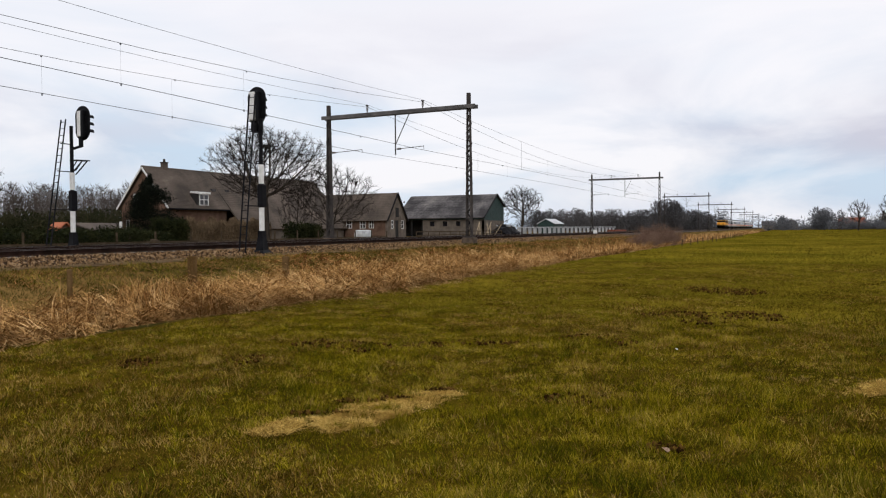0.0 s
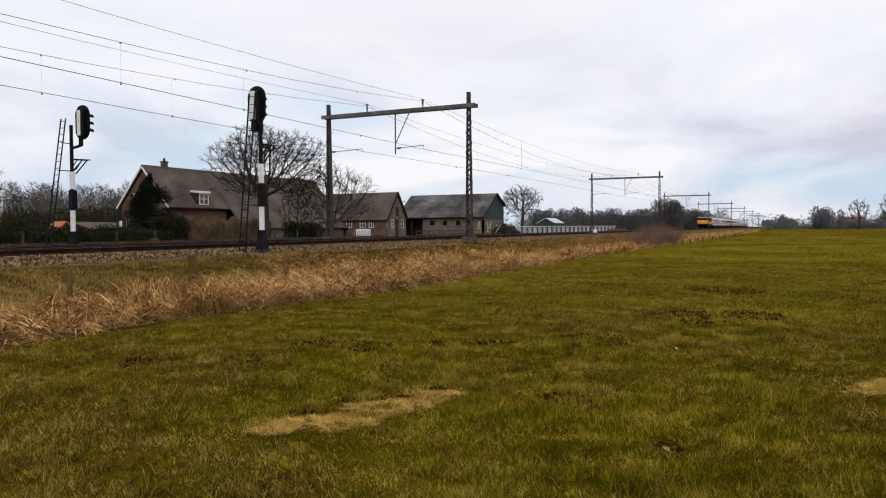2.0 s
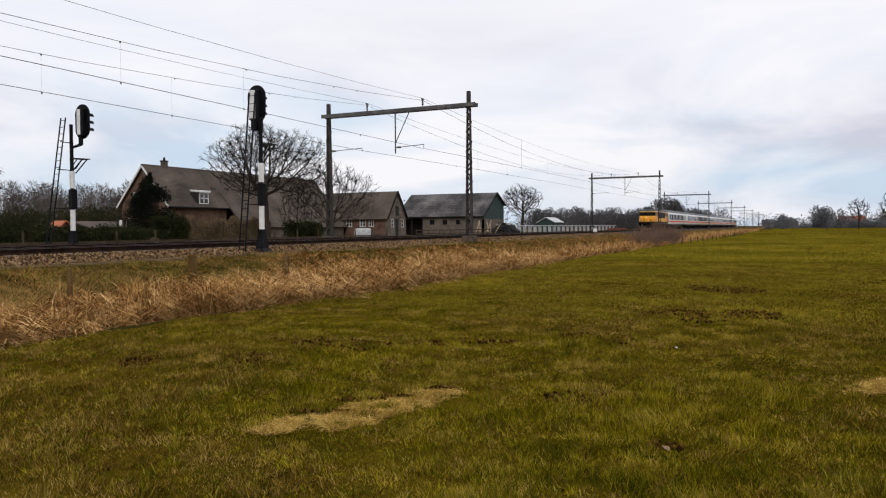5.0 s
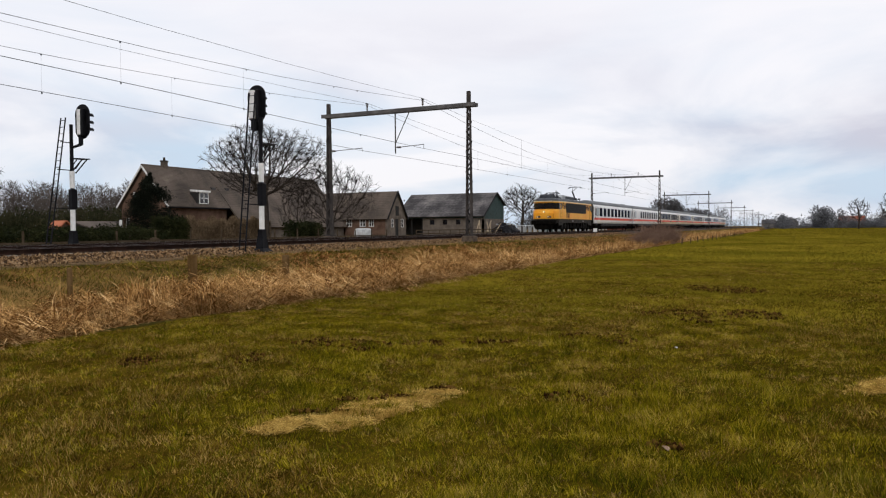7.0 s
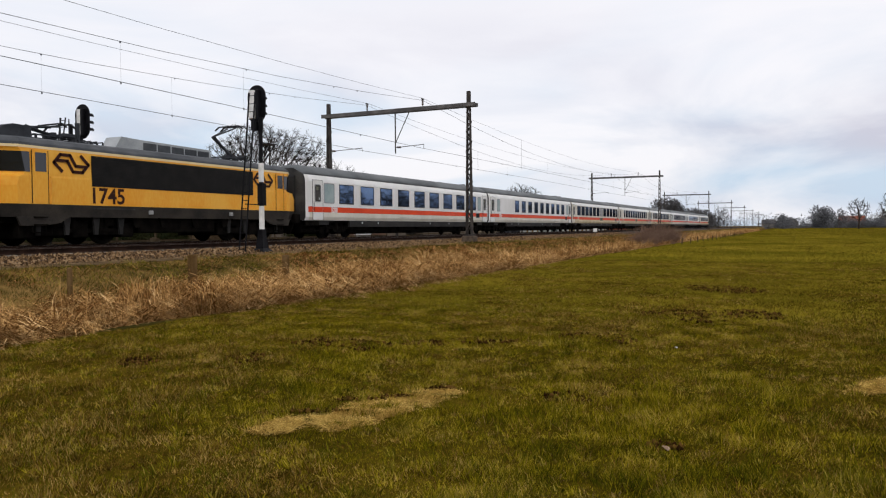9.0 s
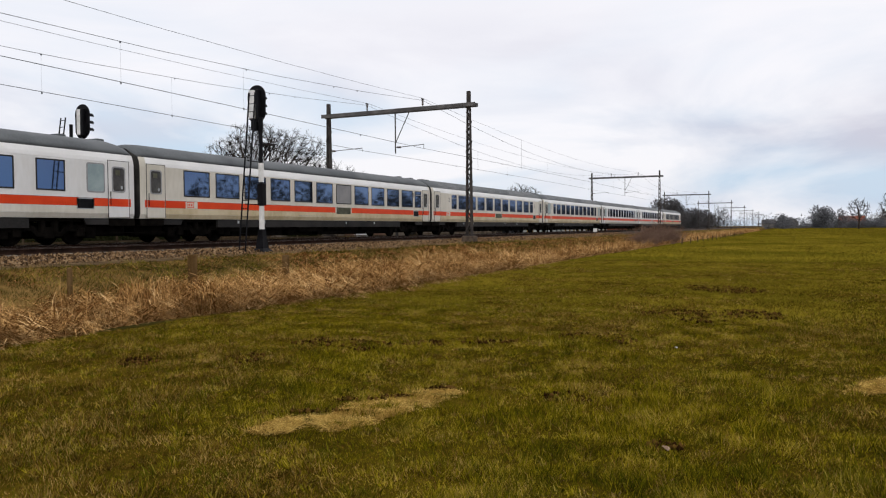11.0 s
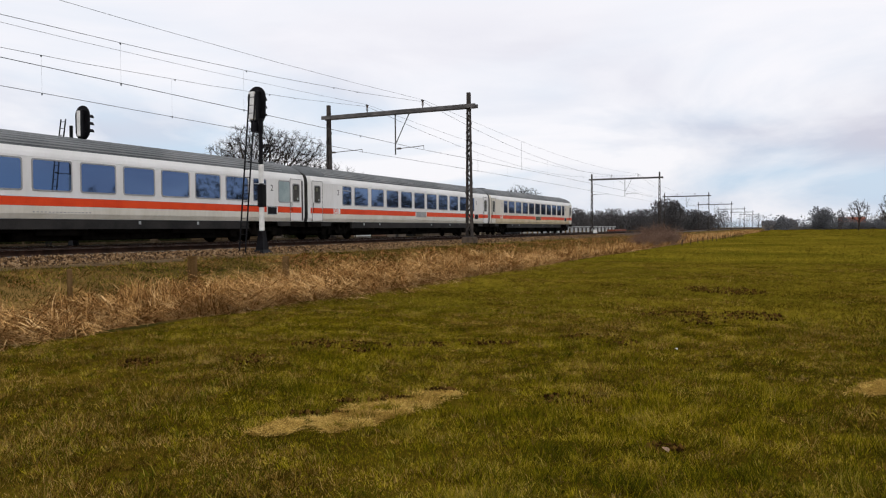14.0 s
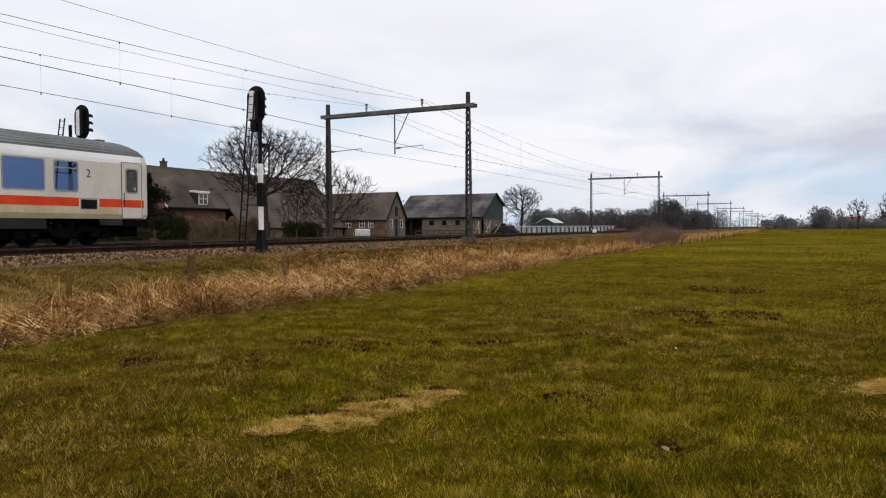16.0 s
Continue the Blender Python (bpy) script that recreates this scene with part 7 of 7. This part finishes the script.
    pts = octa[None] * rng.uniform(0.5, 1.4, (n, 6, 1)) * rng.uniform(0.010, 0.030, (n, 1, 1))
    m = raw_mesh("clods", (pts + c[:, None]).reshape(-1, 3), (tri[None] + np.arange(n)[:, None, None] * 6).reshape(-1, 3), M_EARTH)
    tagged(new("earth_clods", m), "dark crumbled earth thrown up in the turf", "earth", kind="stuff")
    # dead leaves by the small burrow, and one pale scrap
    for x, y, s, mt, lb in ((-0.80, 5.36, 0.038, M_LEAF, "pale curled dead leaf"), (-0.86, 5.42, 0.04, M_EARTH, "dark curled dead leaf"), (-1.36, 10.0, 0.028, M_WHITE, "small white scrap in the grass")):
        bm = B()
        for q in range(4):
            y0, y1 = -s + q * s / 2, -s + (q + 1) * s / 2
            w0, w1 = [s * 0.7 * math.cos(v / s * 1.4) for v in (y0, y1)]
            p = [(-w0, y0, w0 * 0.5), (w0, y0, w0 * 0.6), (w1, y1, w1 * 0.6), (-w1, y1, w1 * 0.5)]
            bm.faces.new([bm.verts.new(v) for v in p])
        bmesh.ops.solidify(bm, geom=bm.faces[:], thickness=0.003)
        o = tagged(new("dead_leaf" if mt is not M_WHITE else "litter_scrap", mesh_of("leaf", bm, mt)), lb, "leaf" if mt is not M_WHITE else "litter")
        o.matrix_basis = pose(x, y, float(ground_z(x, y)) + 0.03, 12, 8, 40)


M_STRAWBLADE = mat("yellowed grass blade", (0.11, 0.068, 0.014), (0.30, 0.20, 0.06), 0.8, 0.9, 14, 0, spec=0.05, island=0.5)
M_LEAF = mat("dead leaf", (0.40, 0.25, 0.16), (0.55, 0.38, 0.28), 0.8, 20, 60, 0.1)
build_grass()


def build_reeds():
    rng = np.random.default_rng(17)
    front = lambda y: np.interp(y, [5, 7.8, 9.2, 10.2, 11.4, 13.5, 16.2, 22.9, 36, 60], [-0.1, -0.1, -0.8, -1.0, -0.2, 0.0, 0.6, 0.35, -0.2, 0.0])

    def stand(name, label, n, x0, x1, y0, y1, h0, h1, w, material, lean, gamma=1.4, bend=True):
        y = y0 + (y1 - y0) * rng.uniform(0, 1, n) ** gamma
        edge = 0.35 * np.sin(y * 0.9) + 0.25 * np.sin(y * 2.3 + 1)
        x = x0 + (x1 - x0) * rng.uniform(0, 1, n) + edge
        clump = np.clip(0.1 + 0.55 * patches(x, y, 1.3, 12) + 0.6 * patches(x, y, 0.45, 13), 0, 1)
        thin = rng.uniform(0, 1, n) < 0.25 + clump
        x, y, clump, n = x[thin], y[thin], clump[thin], int(thin.sum())
        base = np.stack([x, y, ground_z(x, y) - 0.02], 1)
        h = (h0 + (h1 - h0) * np.clip(clump, 0, 1)) * rng.uniform(0.55, 1.2, n)
        m = blades(name, base, h, w * rng.uniform(0.6, 1.4, n), np.clip(rng.beta(1.8, 1.8, n) * lean, 0, 0.97), material, rng, bend)
        tagged(new(name, m), label, "reeds", kind="stuff")
    def tangle(name, label, n, x0, x1, y0, y1, l0, l1, w, material, droop, gamma=1.4, steps=4, stack=0.0):
        """Dead stems lying over one another in swirls that follow a common heading."""
        y = y0 + (y1 - y0) * rng.uniform(0, 1, n) ** gamma
        x = x0 + (x1 - x0) * rng.uniform(0, 1, n) + 0.5 * (patches(y * 0, y, 2.0, 31) - 0.5) + 0.4 * (patches(y * 0, y, 0.7, 32) - 0.5)
        if x1 > -10.5:
            x = x + front(y) * np.clip((x - x0) / (x1 - x0), 0, 1)
        clump = 0.55 * patches(x, y, 1.1, 33) + 0.45 * patches(x, y, 0.4, 34)
        ok = rng.uniform(0, 1, n) < 2.5 * clump - 0.24
        x, y, clump = x[ok], y[ok], clump[ok]
        n = len(x)
        base = np.stack([x, y, ground_z(x, y) - 0.02 + stack * clump * rng.uniform(0, 1, n)], 1)
        heading = 9.0 * patches(x, y, 0.7, 35) + rng.normal(0, 1.2, n)
        length = (l0 + (l1 - l0) * np.clip(clump * 1.3 - 0.15, 0, 1)) * rng.uniform(0.6, 1.3, n)
        start = np.abs(rng.normal(0.15, 0.35, n)) + droop * 0.3
        m = arcs(name, base, length, w * rng.uniform(0.6, 1.5, n), start, droop * rng.uniform(0.5, 1.5, n), heading, material, rng, steps)
        tagged(new(name, m), label, "reeds", kind="stuff")
    R1, R2, R3 = "tangled dry tan reeds along the ditch", "rusty brown dead grass on the embankment", "short dry grass on the railway bank"
    tangle("dry_reeds", R1, 100000, -13.2, -9.7, -1, 34, 0.34, 1.0, 0.0140, M_REED, 2.0, steps=3, stack=0.75)
    tangle("fallen_reeds", R1, 20000, -12.75, -9.5, -1, 34, 0.4, 0.9, 0.016, M_REED, 2.4, steps=3)
    stand("dry_reeds", R1, 2500, -12.7, -10.9, -1, 32, 0.3, 0.78, 0.012, M_REED, 1.1)
    stand("dry_reeds", R1, 11000, -12.7, -10.1, 11, 60, 0.34, 0.78, 0.022, M_REED, 0.9, 1.2)
    tangle("dry_reeds", R1, 40000, -12.7, -9.7, 34, 100, 0.35, 0.80, 0.036, M_REED, 1.8, 1.2, 2, 0.45)
    stand("dry_reeds", R1, 9000, -12.9, -9.6, 100, 260, 0.5, 0.9, 0.12, M_REED, 0.8, 1.2, False)
    tangle("embankment_grass", R2, 26000, -16.2, -12.6, 20, 130, 0.25, 0.7, 0.036, M_RUST_REED, 1.9, 1.3, 2)
    tangle("embankment_tufts", "tan dry tufts on the railway bank", 50000, -17.0, -12.5, -1, 60, 0.18, 0.48, 0.014, M_RUST_REED, 2.2, 1.3, 2)
    tangle("embankment_tufts", "dark green grass tufts on the railway bank", 34000, -17.0, -12.9, -1, 60, 0.12, 0.32, 0.013, M_TUSSOCK, 1.2, 1.3, 2)
    stand("embankment_turf", R3, 120000, -17.0, -12.6, -1, 40, 0.05, 0.19, 0.014, M_BERMBLADE, 2.2, 1.3, False)
    stand("embankment_turf", R3, 26000, -17.1, -12.6, 40, 140, 0.08, 0.22, 0.04, M_BERMBLADE, 1.4, 1.3, False)
    stand("far_bank_grass", "dry grass beyond the tracks", 30000, -36.5, -28.3, 10, 110, 0.08, 0.35, 0.03, M_BERMBLADE, 1.2, 1.3, False)
    # a few tall stalks
    n = 60
    y = rng.uniform(1, 30, n)
    x = rng.uniform(-12.8, -10.4, n)
    base = np.stack([x, y, ground_z(x, y)], 1)
    m = blades("stalks", base, rng.uniform(0.6, 1.0, n), np.full(n, 0.014), rng.uniform(0, 0.5, n), M_REED, rng, True)
    tagged(new("reed_stalks", m), "taller upright dry reed stalks", "reeds", kind="stuff")


build_reeds()


# ---------------------------------------------------------------- motion of the train
# times and places of the locomotive's front along the track
RUN = [(0.0, 303.0), (1.0, 270.6), (2.0, 238.2), (3.0, 205.8), (4.0, 174.2), (5.2, 136.0), (6.5, 94.6), (7.0, 78.5), (7.5, 62.3), (8.0, 46.4), (8.5, 30.4),
       (9.0, 15.1), (10.2, -23.2), (11.5, -64.5), (12.0, -79.8), (12.5, -94.9), (13.0, -112.0), (13.5, -127.0), (14.0, -143.1), (14.5, -159.2), (15.0, -174.2), (15.5, -190.6), (16.0, -206.5)]


def motions():
    walk(loco, [(t, pose(FAR, y, RAIL)) for t, y in RUN])
    for k, c in enumerate(coaches):
        walk(c, [(t, pose(FAR, y + LOCO + 0.02 + COACH * k, RAIL)) for t, y in RUN])


motions()
